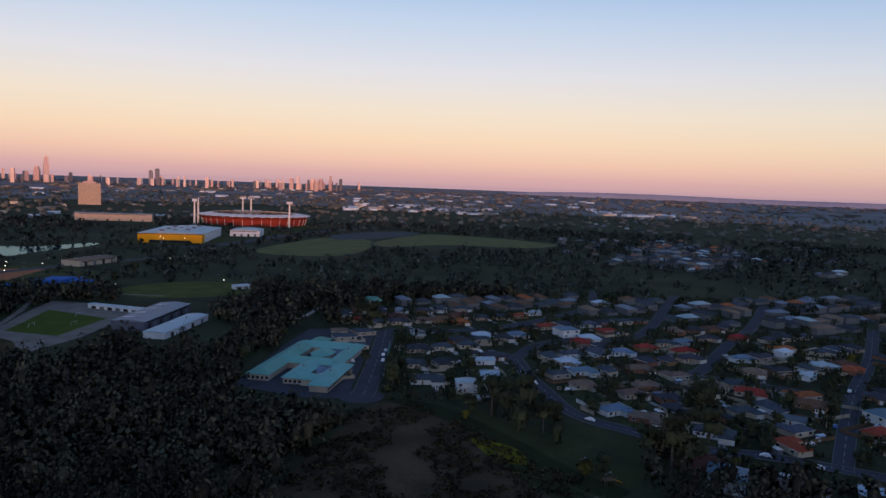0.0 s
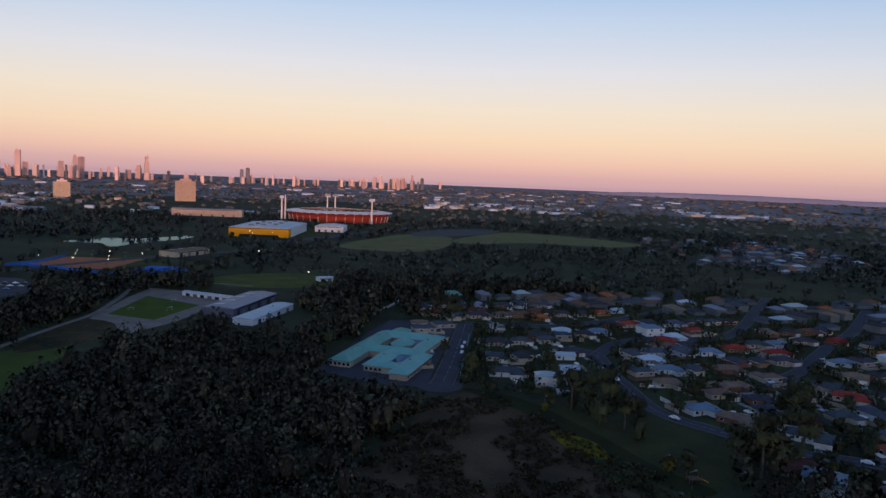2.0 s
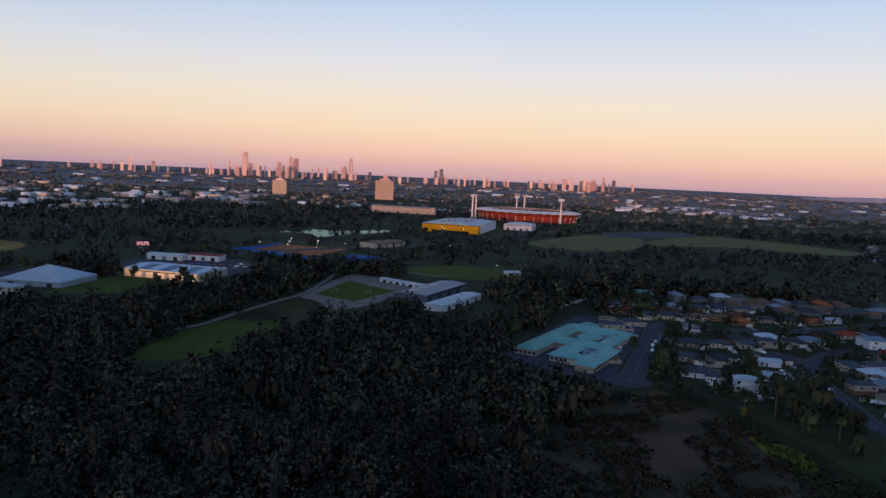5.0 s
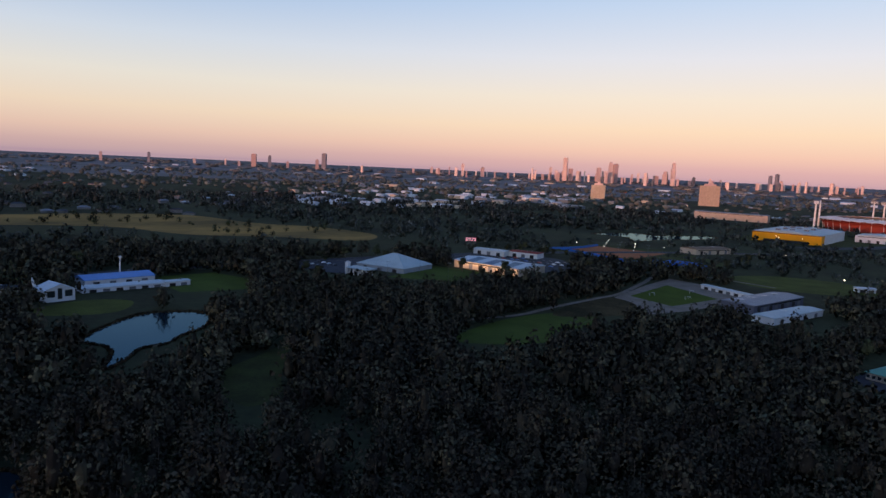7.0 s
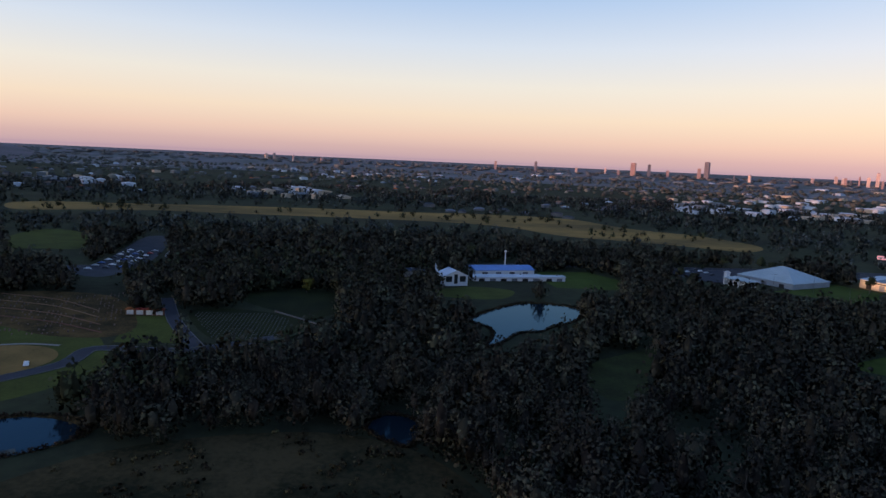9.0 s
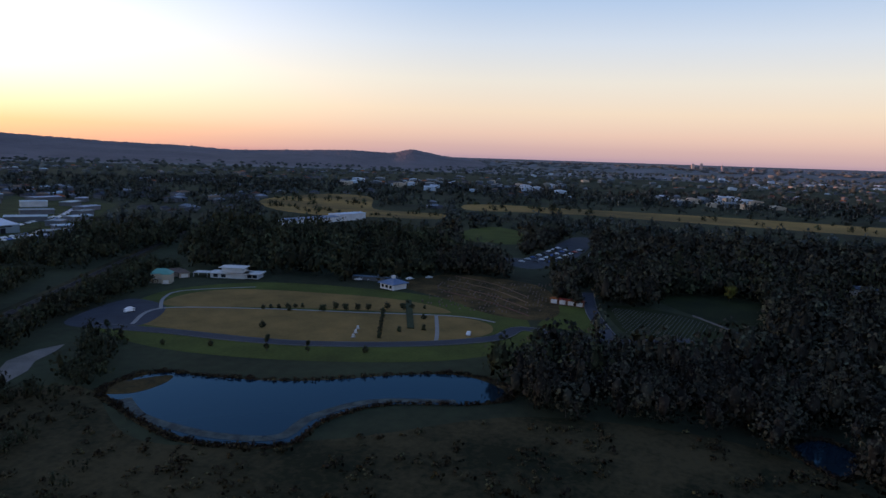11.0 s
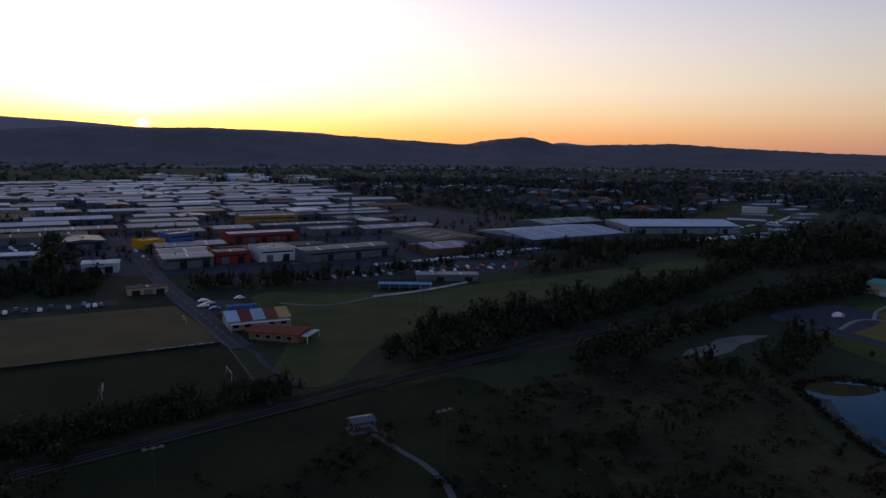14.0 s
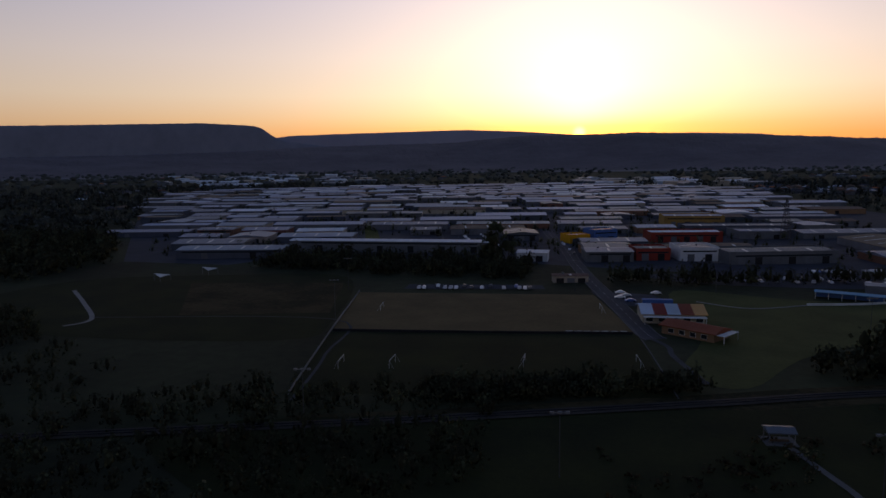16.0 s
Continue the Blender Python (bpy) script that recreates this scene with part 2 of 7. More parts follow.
    surface_mat("yellow_wall", (0.62, 0.30, 0.015), 0.55, (0.52, 0.24, 0.012), 0.05, 0.3)
    surface_mat("dark_trim", (0.03, 0.03, 0.034), 0.5)
    surface_mat("white_trim", (0.72, 0.72, 0.70), 0.5)
    surface_mat("metal", (0.12, 0.12, 0.13), 0.6, None, 0.3, 0.3, metal=0.6)
    surface_mat("galvanised", (0.22, 0.23, 0.24), 0.6, None, 0.3, 0.3, metal=0.2)
    surface_mat("timber", (0.17, 0.11, 0.07), 0.8, None, 1.0, 0.4)
    surface_mat("pale_fence", (0.42, 0.38, 0.30), 0.8, None, 0.3, 0.4)
    surface_mat("bark", (0.11, 0.095, 0.08), 0.9, (0.055, 0.046, 0.04), 0.6, 0.5)
    foliage_mat("leaf", (0.066, 0.072, 0.036), (0.040, 0.042, 0.025), 0.05, 0.6)
    foliage_mat("forest_leaf", (0.074, 0.065, 0.044), (0.046, 0.041, 0.031), 0.02, 0.4)
    foliage_mat("scrub_leaf", (0.088, 0.066, 0.036), (0.040, 0.032, 0.020), 0.04, 0.4)
    # leaves of the far woods, made paler to carry haze in their colour
    foliage_mat("hazed_far_leaf", (0.080, 0.092, 0.082), (0.056, 0.064, 0.058), 0.01, 0.1)
    foliage_mat("hazed_distant_leaf", (0.115, 0.125, 0.125), (0.085, 0.092, 0.092), 0.004, 0.05)
    foliage_mat("yellow_leaf", (0.140, 0.119, 0.025), (0.084, 0.070, 0.020), 0.1, 0.6)
    surface_mat("hedge", (0.054, 0.064, 0.032), 0.9, (0.032, 0.036, 0.022), 0.3, 0.5, 1.6, 0.8)
    # haze is put into the hill colours, paler and bluer farther off
    surface_mat("hazed_hill_forest", (0.175, 0.152, 0.158), 0.95, (0.125, 0.110, 0.114), 0.004, 0.5, 0.03, 0)
    surface_mat("haze_blue_hill", (0.22, 0.24, 0.29), 0.95, (0.17, 0.19, 0.23), 0.004, 0.5, 0.02)
    surface_mat("hazed_far_hill", (0.30, 0.30, 0.35), 0.95, (0.25, 0.25, 0.30), 0.003, 0.4, 0.02)
    # part of the low sun's pink is put into this wall colour
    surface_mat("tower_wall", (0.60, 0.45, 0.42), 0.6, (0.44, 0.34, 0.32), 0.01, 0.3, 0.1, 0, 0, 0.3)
    surface_mat("dark_tower", (0.17, 0.18, 0.22), 0.35, None, 0.01, 0.3, 0.1, 0, 0, 0.3)
    ribbed_mat("teal_roof", (0.14, 0.36, 0.31), 0.65)
    # the white and grey sheets carry the evening sky's blue in their colour
    ribbed_mat("white_roof", (0.40, 0.51, 0.59), 0.5, 0, 1.2, 0.25, 0.28)
    ribbed_mat("grey_roof", (0.125, 0.158, 0.20), 0.45, 0, 1.2, 0.35)
    ribbed_mat("blue_roof", (0.11, 0.18, 0.26), 0.5, 0, 1.2, 0.2)
    ribbed_mat("red_metal_roof", (0.24, 0.03, 0.022), 0.7)
    ribbed_mat("flat_roof", (0.115, 0.142, 0.185), 0.5, 0, 1.2, 0.5, 0.25)
    ribbed_mat("pale_flat_roof", (0.18, 0.25, 0.33), 0.5, 0, 1.2, 0.45, 0.25)
    # metal roof with the sunset's orange reflection put into its colour
    ribbed_mat("orange_glow_roof", (0.62, 0.26, 0.07), 0.4)
    tile_mat("terracotta_roof", (0.34, 0.085, 0.045))
    tile_mat("brown_roof", (0.14, 0.075, 0.055))
    tile_mat("dark_roof", (0.055, 0.060, 0.075))
    tile_mat("slate_roof", (0.075, 0.092, 0.118))
    tile_mat("tan_roof", (0.20, 0.145, 0.115))
    g = bpy.data.materials.new("window_glass")
    g.use_nodes = True
    b = g.node_tree.nodes["Principled BSDF"]
    b.inputs["Base Color"].default_value, b.inputs["Roughness"].default_value = (0.02, 0.025, 0.03, 1), 0.08
    MATS["window_glass"] = g
    w = bpy.data.materials.new("water")
    w.use_nodes = True
    t = w.node_tree
    t.nodes.clear()
    gloss = node(t, "ShaderNodeBsdfGlossy", Color=(0.27, 0.45, 0.57, 1), Roughness=0.05)
    deep = node(t, "ShaderNodeBsdfDiffuse", Color=(0.010, 0.020, 0.030, 1))
    n = node(t, "ShaderNodeTexNoise", Scale=0.06, Detail=4.0)
    geo = t.nodes.new("ShaderNodeNewGeometry")
    t.links.new(geo.outputs["Position"], n.inputs["Vector"])
    t.links.new(math_node(t, "ADD", math_node(t, "MULTIPLY", n.outputs[0], 0.14), 0.02), gloss.inputs["Roughness"])
    mx = t.nodes.new("ShaderNodeMixShader")
    fr = node(t, "ShaderNodeFresnel", IOR=1.33)
    t.links.new(fr.outputs[0], mx.inputs[0])
    t.links.new(deep.outputs[0], mx.inputs[1])
    t.links.new(gloss.outputs[0], mx.inputs[2])
    t.links.new(mx.outputs[0], t.nodes.new("ShaderNodeOutputMaterial").inputs[0])
    MATS["water"] = w
    for name, colour, power in (("lamp_glow", (1.0, 0.80, 0.5, 1), 6.0), ("red_glow", (1.0, 0.05, 0.03, 1), 0.5)):
        e = bpy.data.materials.new(name)
        e.use_nodes = True
        b = e.node_tree.nodes["Principled BSDF"]
        b.inputs["Emission Color"].default_value, b.inputs["Emission Strength"].default_value = colour, power
        MATS[name] = e


make_materials()

# ---------------------------------------------------------------- mesh tools


class Shape:
    """Corners and faces of one mesh, gathered piece by piece."""

    def __init__(self):
        self.v, self.f = [], []

    def add(self, verts, faces):
        n = len(self.v)
        self.v.extend(verts)
        self.f.extend([tuple(i + n for i in f) for f in faces])
        return self

    def box(self, x0, x1, y0, y1, z0, z1):
        return self.add([(x0, y0, z0), (x1, y0, z0), (x1, y1, z0), (x0, y1, z0), (x0, y0, z1), (x1, y0, z1), (x1, y1, z1), (x0, y1, z1)],
                        [(0, 3, 2, 1), (4, 5, 6, 7), (0, 1, 5, 4), (1, 2, 6, 5), (2, 3, 7, 6), (3, 0, 4, 7)])

    def tube(self, a, b, r0, r1, n=7):
        a, b = Vector(a), Vector(b)
        q = (b - a).to_track_quat("Z", "Y")
        ring = [q @ Vector((math.cos(i * math.tau / n), math.sin(i * math.tau / n), 0)) for i in range(n)]
        vs = [tuple(a + p * r0) for p in ring] + [tuple(b + p * r1) for p in ring]
        return self.add(vs, [(i, (i + 1) % n, n + (i + 1) % n, n + i) for i in range(n)] + [tuple(range(n - 1, -1, -1)), tuple(range(n, 2 * n))])

    def hip(self, x0, x1, y0, y1, z, rise, inset=None, thick=0.22):
        """A hipped roof with eaves of some thickness; inset 0 makes gables."""
        w, d = x1 - x0, y1 - y0
        along_x = w >= d
        k = (min(w, d) / 2 if inset is None else inset)
        if along_x:
            ym = (y0 + y1) / 2
            ridge = [(x0 + k, ym, z + rise), (x1 - k, ym, z + rise)]
        else:
            xm = (x0 + x1) / 2
            ridge = [(xm, y0 + k, z + rise), (xm, y1 - k, z + rise)]
        low = [(x0, y0), (x1, y0), (x1, y1), (x0, y1)]
        vs = [(x, y, z) for x, y in low] + [(x, y, z - thick) for x, y in low] + ridge
        fs = [(0, 4, 5, 1), (1, 5, 6, 2), (2, 6, 7, 3), (3, 7, 4, 0), (7, 6, 5, 4)]
        fs += [(0, 1, 9, 8), (1, 2, 9), (2, 3, 8, 9), (3, 0, 8)] if along_x else [(0, 1, 8), (1, 2, 9, 8), (2, 3, 9), (3, 0, 8, 9)]
        return self.add(vs, fs)

    def mesh(self, name, mat):
        m = bpy.data.meshes.new(name)
        m.from_pydata(self.v, [], self.f)
        m.materials.append(MATS[mat])
        m.update()
        return m


def part(name, shape, mat, parent=None, label=""):
    """One mesh object under a thing or a part."""
    ob = new(name, shape if isinstance(shape, bpy.types.Mesh) else shape.mesh(name, mat))
    if parent is not None:
        ob.parent = parent
    return tagged(ob, label)


def thing(name, x, y, z, turn, label, category, group=""):
    """An Empty at a thing's base, which carries its parts."""
    ob = new(name)
    ob.empty_display_size = 0.5
    ob.location, ob.rotation_euler = (x, y, z), (0, 0, radians(turn))
    return tagged(ob, label, category, group)


def smooth_line(pts, steps=6, closed=False):
    """A Catmull-Rom curve through a few points."""
    p = [np.array(q, float) for q in pts]
    n, out = len(p), []
    for i in range(n if closed else n - 1):
        a, b, c, d = (p[(i + k) % n] if closed else p[min(max(i + k, 0), n - 1)] for k in (-1, 0, 1, 2))
        for s in range(steps):
            u = s / steps
            out.append(0.5 * (2 * b + (c - a) * u + (2 * a - 5 * b + 4 * c - d) * u * u + (3 * b - a - 3 * c + d) * u ** 3))
    if not closed:
        out.append(p[-1])
    return out


# ---------------------------------------------------------------- the lie of the land
NEAR, FAR, EDGE = 2500.0, 22900.0, 4800.0


def eye_height(heading):
    h = (heading + 60) % 360 - 60
    return float(np.interp(h, [-60, 0, 30, 60, 90, 130, 190, 235, 300], [100, 100, 95, 83, 76, 71, 63, 61, 100]))


def squash(x, y):
    """Land past 2.5 km is drawn in towards a rim 4.8 km out, so that it ends in a far, level horizon. Returns x, y, ground height, scale."""
    R = math.hypot(x, y)
    if R <= NEAR:
        return x, y, 0.0, 1.0
    u = max(1 / R, 1 / FAR)
    r = NEAR + (1 / NEAR - u) / (1 / NEAR - 1 / FAR) * (EDGE - NEAR)
    s = r / R
    return x * s, y * s, eye_height(math.degrees(math.atan2(-x, y))) * (1 - r * u), s


def polar(heading, R):
    a = radians(heading)
    return -math.sin(a) * R, math.cos(a) * R


def build_ground():
    sh = Shape()
    rings = [0.0] + [60 * 1.09 ** i for i in range(70) if 60 * 1.09 ** i < FAR] + [FAR]
    n = 240
    for R in rings[1:]:
        for i in range(n):
            x, y, z, s = squash(*polar(i * 360 / n, R))
            sh.v.append((x, y, z))
    c = len(sh.v)
    sh.v.append((0, 0, 0))
    for k in range(len(rings) - 2):
        for i in range(n):
            j = (i + 1) % n
            sh.f.append((k * n + i, k * n + j, (k + 1) * n + j, (k + 1) * n + i)[::-1])
    for i in range(n):
        sh.f.append((c, i, (i + 1) % n))
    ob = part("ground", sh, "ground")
    # past 2.9 km the ground takes the haze-paled material
    ob.data.materials.append(MATS["hazed_far_ground"])
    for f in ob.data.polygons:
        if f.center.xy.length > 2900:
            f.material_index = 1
    tagged(ob, "dark scrubby ground of a coastal plain at dusk", "ground", kind="structure")


build_ground()

OPEN = []      # outlines where no wild tree stands
WET = []


def area(name, pts, mat, label, z=0.06, smooth=True, category="ground", clear=True, kind="structure"):
    """A flat piece of land with its own cover."""
    line = smooth_line(pts, 6, True) if smooth else [np.array(p, float) for p in pts]
    z += 0.0007 * len(OPEN)
    bm = bmesh.new()
    f = bm.faces.new([bm.verts.new((p[0], p[1], z)) for p in line])
    f.normal_update()
    if f.normal.z < 0:
        f.normal_flip()
    bmesh.ops.triangulate(bm, faces=bm.faces[:])
    m = bpy.data.meshes.new(name)
    bm.to_mesh(m)
    bm.free()
    m.materials.append(MATS[mat])
    if clear:
        OPEN.append(np.array([(p[0], p[1]) for p in line]))
    return tagged(new(name, m), label, category, kind=kind)


def strip(sh, pts, w, z, z1=None):
    """A band of that width along a line; with z1, a raised one with sides."""
    n = len(pts)
    left, right = [], []
    for i in range(n):
        d = np.array(pts[min(i + 1, n - 1)][:2]) - np.array(pts[max(i - 1, 0)][:2])
        d = d / (np.linalg.norm(d) + 1e-9)
        o = np.array((-d[1], d[0])) * w / 2
        left.append(np.array(pts[i][:2]) + o)
        right.append(np.array(pts[i][:2]) - o)
    if z1 is None:
        sh.add([(*p, z) for p in left] + [(*p, z) for p in right], [(i, n + i, n + i + 1, i + 1) for i in range(n - 1)])
    else:
        vs = [(*p, z1) for p in left] + [(*p, z1) for p in right] + [(*p, z) for p in left] + [(*p, z) for p in right]
        fs = []
        for i in range(n - 1):
            fs += [(i, n + i, n + i + 1, i + 1), (2 * n + i, i, i + 1, 2 * n + i + 1), (n + i, 3 * n + i, 3 * n + i + 1, n + i + 1)]
        fs += [(0, 2 * n, 3 * n, n), (n - 1, 2 * n - 1, 4 * n - 1, 3 * n - 1)]
        sh.add(vs, fs)
    return left, right


ROADS = []


def road(name, pts, w, label, mat="asphalt", z=0.12, kerbs=True, line=True, category="road"):
    mid = smooth_line(pts, 6)
    z += 0.004 * len(ROADS)
    sh = Shape()
    left, right = strip(sh, mid, w, z)
    ob = tagged(part(name, sh, mat), label, category, kind="structure")
    if kerbs:
        for edge in (left, right):
            k = Shape()
            strip(k, edge, 0.35, 0.0, z + 0.14)
            part("kerb", k, "kerb", ob)
    if line:
        d = Shape()
        for i in range(len(mid) - 1):
            n = max(1, int(np.linalg.norm(mid[i + 1] - mid[i]) / 7))
            for k in range(n):
                strip(d, [mid[i] + (mid[i + 1] - mid[i]) * k / n, mid[i] + (mid[i + 1] - mid[i]) * (k + 0.55) / n], 0.2, z + 0.01)
        part("centre_line", d, "line_paint", ob)
    ROADS.append((np.array([p[:2] for p in mid]), w))
    return ob

# ---------------------------------------------------------------- land cover, roads and water


def circle(cx, cy, rx, ry, turn=0, n=12):
    c, s = math.cos(radians(turn)), math.sin(radians(turn))
    return [(cx + c * rx * math.cos(a) - s * ry * math.sin(a), cy + s * rx * math.cos(a) + c * ry * math.sin(a)) for a in (i * math.tau / n for i in range(n))]


def water(name, pts, label, z=0.10):
    line = smooth_line(pts, 8, True)
    bank = [((p[0] - sum(q[0] for q in pts) / len(pts)) * 1.07 + sum(q[0] for q in pts) / len(pts),
             (p[1] - sum(q[1] for q in pts) / len(pts)) * 1.07 + sum(q[1] for q in pts) / len(pts)) for p in line]
    area(name + "_bank", bank, "reeds", "brown reedy bank round dark water", z - 0.03, smooth=False)
    WET.append(np.array([(p[0], p[1]) for p in line]))
    return area(name, line, "water", label, z, smooth=False, category="water")


# the scrub and the streets of the suburb
area("brush_field", [(-50, 190), (-40, 270), (-24, 312), (4, 290), (24, 262), (44, 236), (58, 205), (10, 170)], "brush", "brown scrubby field of dry brush", 0.05)
area("grass_strip", [(-26, 318), (-2, 312), (14, 296), (34, 268), (52, 240), (66, 226), (54, 222), (36, 246), (18, 272), (-2, 296)], "dark_grass", "green mown strip beside the brush", 0.09)
area("reserve_grass", [(16, 312), (32, 288), (47, 292), (61, 291), (78, 278), (85, 268), (74, 237), (63, 222), (42, 217), (30, 233), (20, 260)], "reserve_grass", "dull mown reserve below the street", 0.085)
area("yellow_grass", [(14, 270), (30, 262), (34, 246), (22, 250)], "yellow_grass", "patch of bright yellow-green grass", 0.10)
road("road_1", [(-37, 470), (-36, 445), (-35, 390), (-35, 330), (-36, 320)], 11, "dark asphalt cul-de-sac with a pale centre line")
area("road_2", circle(-36, 320, 11, 11), "asphalt", "round asphalt turning head of the cul-de-sac", 0.125, category="road")
road("road_3", [(20, 412), (36, 414), (45, 402), (48, 368), (53, 342), (59, 312), (68, 297), (79, 288), (105, 268), (128, 263), (152, 252), (200, 226), (260, 190)], 8.5, "curving asphalt street with a pale centre line")
road("road_4", [(340, 540), (271, 431), (223, 364), (181, 299), (151, 250)], 7.5, "straight suburban asphalt street")
road("road_5", [(128, 366), (140, 380), (157, 401), (191, 457), (240, 530), (300, 640)], 8, "suburban asphalt street", line=False)
road("road_6", [(139, 378), (160, 373), (183, 359), (203, 346), (216, 354)], 7, "narrow suburban street", line=False)
road("road_7", [(45, 402), (62, 440), (90, 462), (128, 470), (160, 520), (190, 590), (230, 680)], 8, "suburban street", line=False)
road("road_8", [(-37, 470), (20, 480), (70, 520), (130, 600), (150, 700)], 8, "suburban street behind the houses", line=False)
road("road_9", [(235, 520), (330, 500), (420, 560)], 8, "suburban street", line=False)
# towards the stadium
road("road_10", [(-363, 970), (-324, 1059), (-286, 1243), (-222, 1429), (-153, 1566)], 26, "wide pale asphalt road by the stadium", "pale_asphalt", kerbs=False)
area("sports_field", [(-264, 970), (-245, 1107), (-203, 1241), (-127, 1207), (-115, 1033), (-145, 938), (-220, 923)], "sunlit_field", "mown sports field with posts", 0.07)
area("far_field", [(-118, 1162), (-45, 1396), (45, 1408), (205, 1281), (142, 1176), (10, 1179), (-80, 1105)], "sunlit_field", "flat green field beside a wood", 0.07)
area("car_park_1", [(-209, 1281), (-151, 1426), (-59, 1456), (-66, 1364), (-131, 1245), (-187, 1209)], "pale_asphalt", "pale asphalt car park", 0.1, category="car park")
area("oval_field", circle(-225, 612, 58, 46, 30), "lawn", "dull green playing oval", 0.07)
area("stadium_ground", [(-480, 1020), (-440, 1000), (-340, 1060), (-280, 1400), (-300, 1660), (-540, 1660), (-540, 1400)], "rough_lawn", "dull grass round the stadium", 0.05, clear=False)
# ball field and its neighbours
area("dirt_ring", [(-273, 410), (-292, 483), (-301, 532), (-278, 529), (-250, 521), (-218, 500), (-218, 452), (-218, 415), (-226, 378)], "gravel", "pale gravel apron round a ball field", 0.06, smooth=False)
area("ball_field", [(-270, 425), (-283, 497), (-230, 474), (-233, 417)], "ball_green", "small bright green ball field", 0.10, smooth=False)
road("track_1", [(-273, 250), (-272, 277), (-267, 304), (-272, 344), (-276, 392), (-279, 425), (-297, 483), (-317, 547), (-290, 572), (-230, 572)], 4, "pale dirt track", "gravel", kerbs=False, line=False)
area("grass_field", [(-246, 232), (-261, 274), (-262, 319), (-246, 347), (-228, 321), (-226, 286), (-216, 264), (-230, 237)], "mown_green", "green paddock among trees", 0.06)
area("rough_grass", [(-235, 105), (-256, 118), (-267, 136), (-276, 157), (-241, 134), (-220, 122), (-213, 106)], "rough_lawn", "rough grass clearing", 0.06)
area("court_ground", [(-500, 590), (-505, 700), (-420, 740), (-320, 690), (-318, 600), (-400, 580)], "rough_lawn", "grass round the blue courts", 0.05, smooth=False, clear=False)
area("lot_1", [(-478, 440), (-490, 500), (-430, 540), (-380, 500), (-372, 455), (-430, 440)], "pale_asphalt", "asphalt yard round the long white hall", 0.05)
area("lot_2", [(-500, 292), (-506, 372), (-475, 380), (-462, 330), (-440, 300), (-470, 284)], "asphalt", "dark asphalt car park beside the white hall", 0.055)
area("green_court", [(-412, 318), (-440, 392), (-396, 404), (-372, 350)], "mown_green", "green playing court with pale lines", 0.09, smooth=False)
# ponds and their lawns
area("pond_lawn", [(-407, 77), (-421, 110), (-408, 132), (-384, 118), (-384, 96), (-396, 76)], "lawn", "mown lawn beside the pond", 0.05)
area("bowling_green", [(-482, 173), (-483, 214), (-448, 224), (-412, 206), (-420, 165), (-447, 165)], "mown_green", "flat green lawn in mown squares", 0.10, smooth=False)
water("pond", [(-331, 86), (-315, 91), (-301, 89), (-283, 80), (-287, 88), (-304, 102), (-307, 113), (-318, 125), (-328, 139), (-353, 153), (-367, 142), (-369, 124), (-353, 103)], "still pond reflecting the pale evening sky")
water("small_pond", [(-196, 20), (-206, 28), (-198, 36), (-182, 30)], "small dark pool among reeds")
road("road_11", [(-470, -190), (-495, -36), (-500, 14), (-511, 147), (-514, 237), (-508, 307), (-500, 420), (-470, 560), (-400, 740), (-330, 860)], 13, "asphalt main road behind the trees")
# gold paddocks
area("paddock", [(-1010, -260), (-1030, -20), (-1012, 172), (-1016, 271), (-973, 392), (-841, 429), (-774, 482), (-676, 500), (-624, 446), (-680, 380), (-734, 295), (-828, 250), (-876, 149), (-900, -18), (-925, -190), (-960, -300)], "gold_grass", "long paddock of dry golden grass", 0.05)
area("paddock_2", [(-820, -606), (-943, -635), (-1040, -615), (-1014, -533), (-812, -422), (-799, -360), (-794, -316), (-733, -298), (-707, -357), (-685, -430), (-718, -513)], "gold_grass", "dry brown farm paddock", 0.05)
area("green_paddock", [(-625, -230), (-690, -220), (-659, -181), (-569, -158), (-561, -182), (-566, -206)], "lawn", "bright green sloping paddock", 0.06)
area("car_park_2", [(-470, -142), (-505, -128), (-640, -128), (-640, -108), (-520, -98), (-445, -112)], "pale_asphalt", "asphalt car park among trees", 0.08, category="car park")
area("paddock_3", [(-981, -353), (-1017, -283), (-991, -168), (-928, -157), (-900, -249), (-883, -317)], "gold_grass", "strip of dry golden pasture", 0.05)
area("dirt_patch", [(-254, 321), (-271, 358), (-276, 404), (-250, 400), (-233, 364)], "marsh", "bare brown ground above the green field", 0.055)
# the memorial park
area("park_lawn", [(-205, -232), (-240, -250), (-280, -256), (-318, -225), (-330, -150), (-312, -90), (-290, -74), (-258, -68), (-225, -90), (-200, -140), (-192, -190)], "lawn", "mown park lawn", 0.05)
area("dry_lawn", [(-216, -222), (-241, -229), (-263, -192), (-278, -152), (-291, -110), (-284, -90), (-264, -88), (-242, -112), (-224, -144), (-219, -172)], "dry_lawn", "large oval lawn of dry brown grass", 0.09)
area("dry_lawn_2", [(-246, -233), (-272, -243), (-297, -222), (-312, -150), (-298, -114), (-282, -150), (-267, -190)], "dry_lawn", "dry lawn above the white path", 0.09)
road("park_road", [(-204, -232), (-211, -200), (-216, -165), (-224, -138), (-242, -105), (-264, -82), (-285, -76), (-281, -50), (-284, -34), (-300, -8)], 6.5, "narrow asphalt park drive", line=False)
road("park_road_2", [(-284, -38), (-330, -54), (-382, -66)], 6, "narrow asphalt lane", line=False)
road("white_path", [(-213, -220), (-240, -231), (-261, -194), (-276, -154), (-292, -110), (-290, -90)], 1.8, "pale concrete footpath across the lawn", "concrete", 0.16, kerbs=False, line=False, category="path")
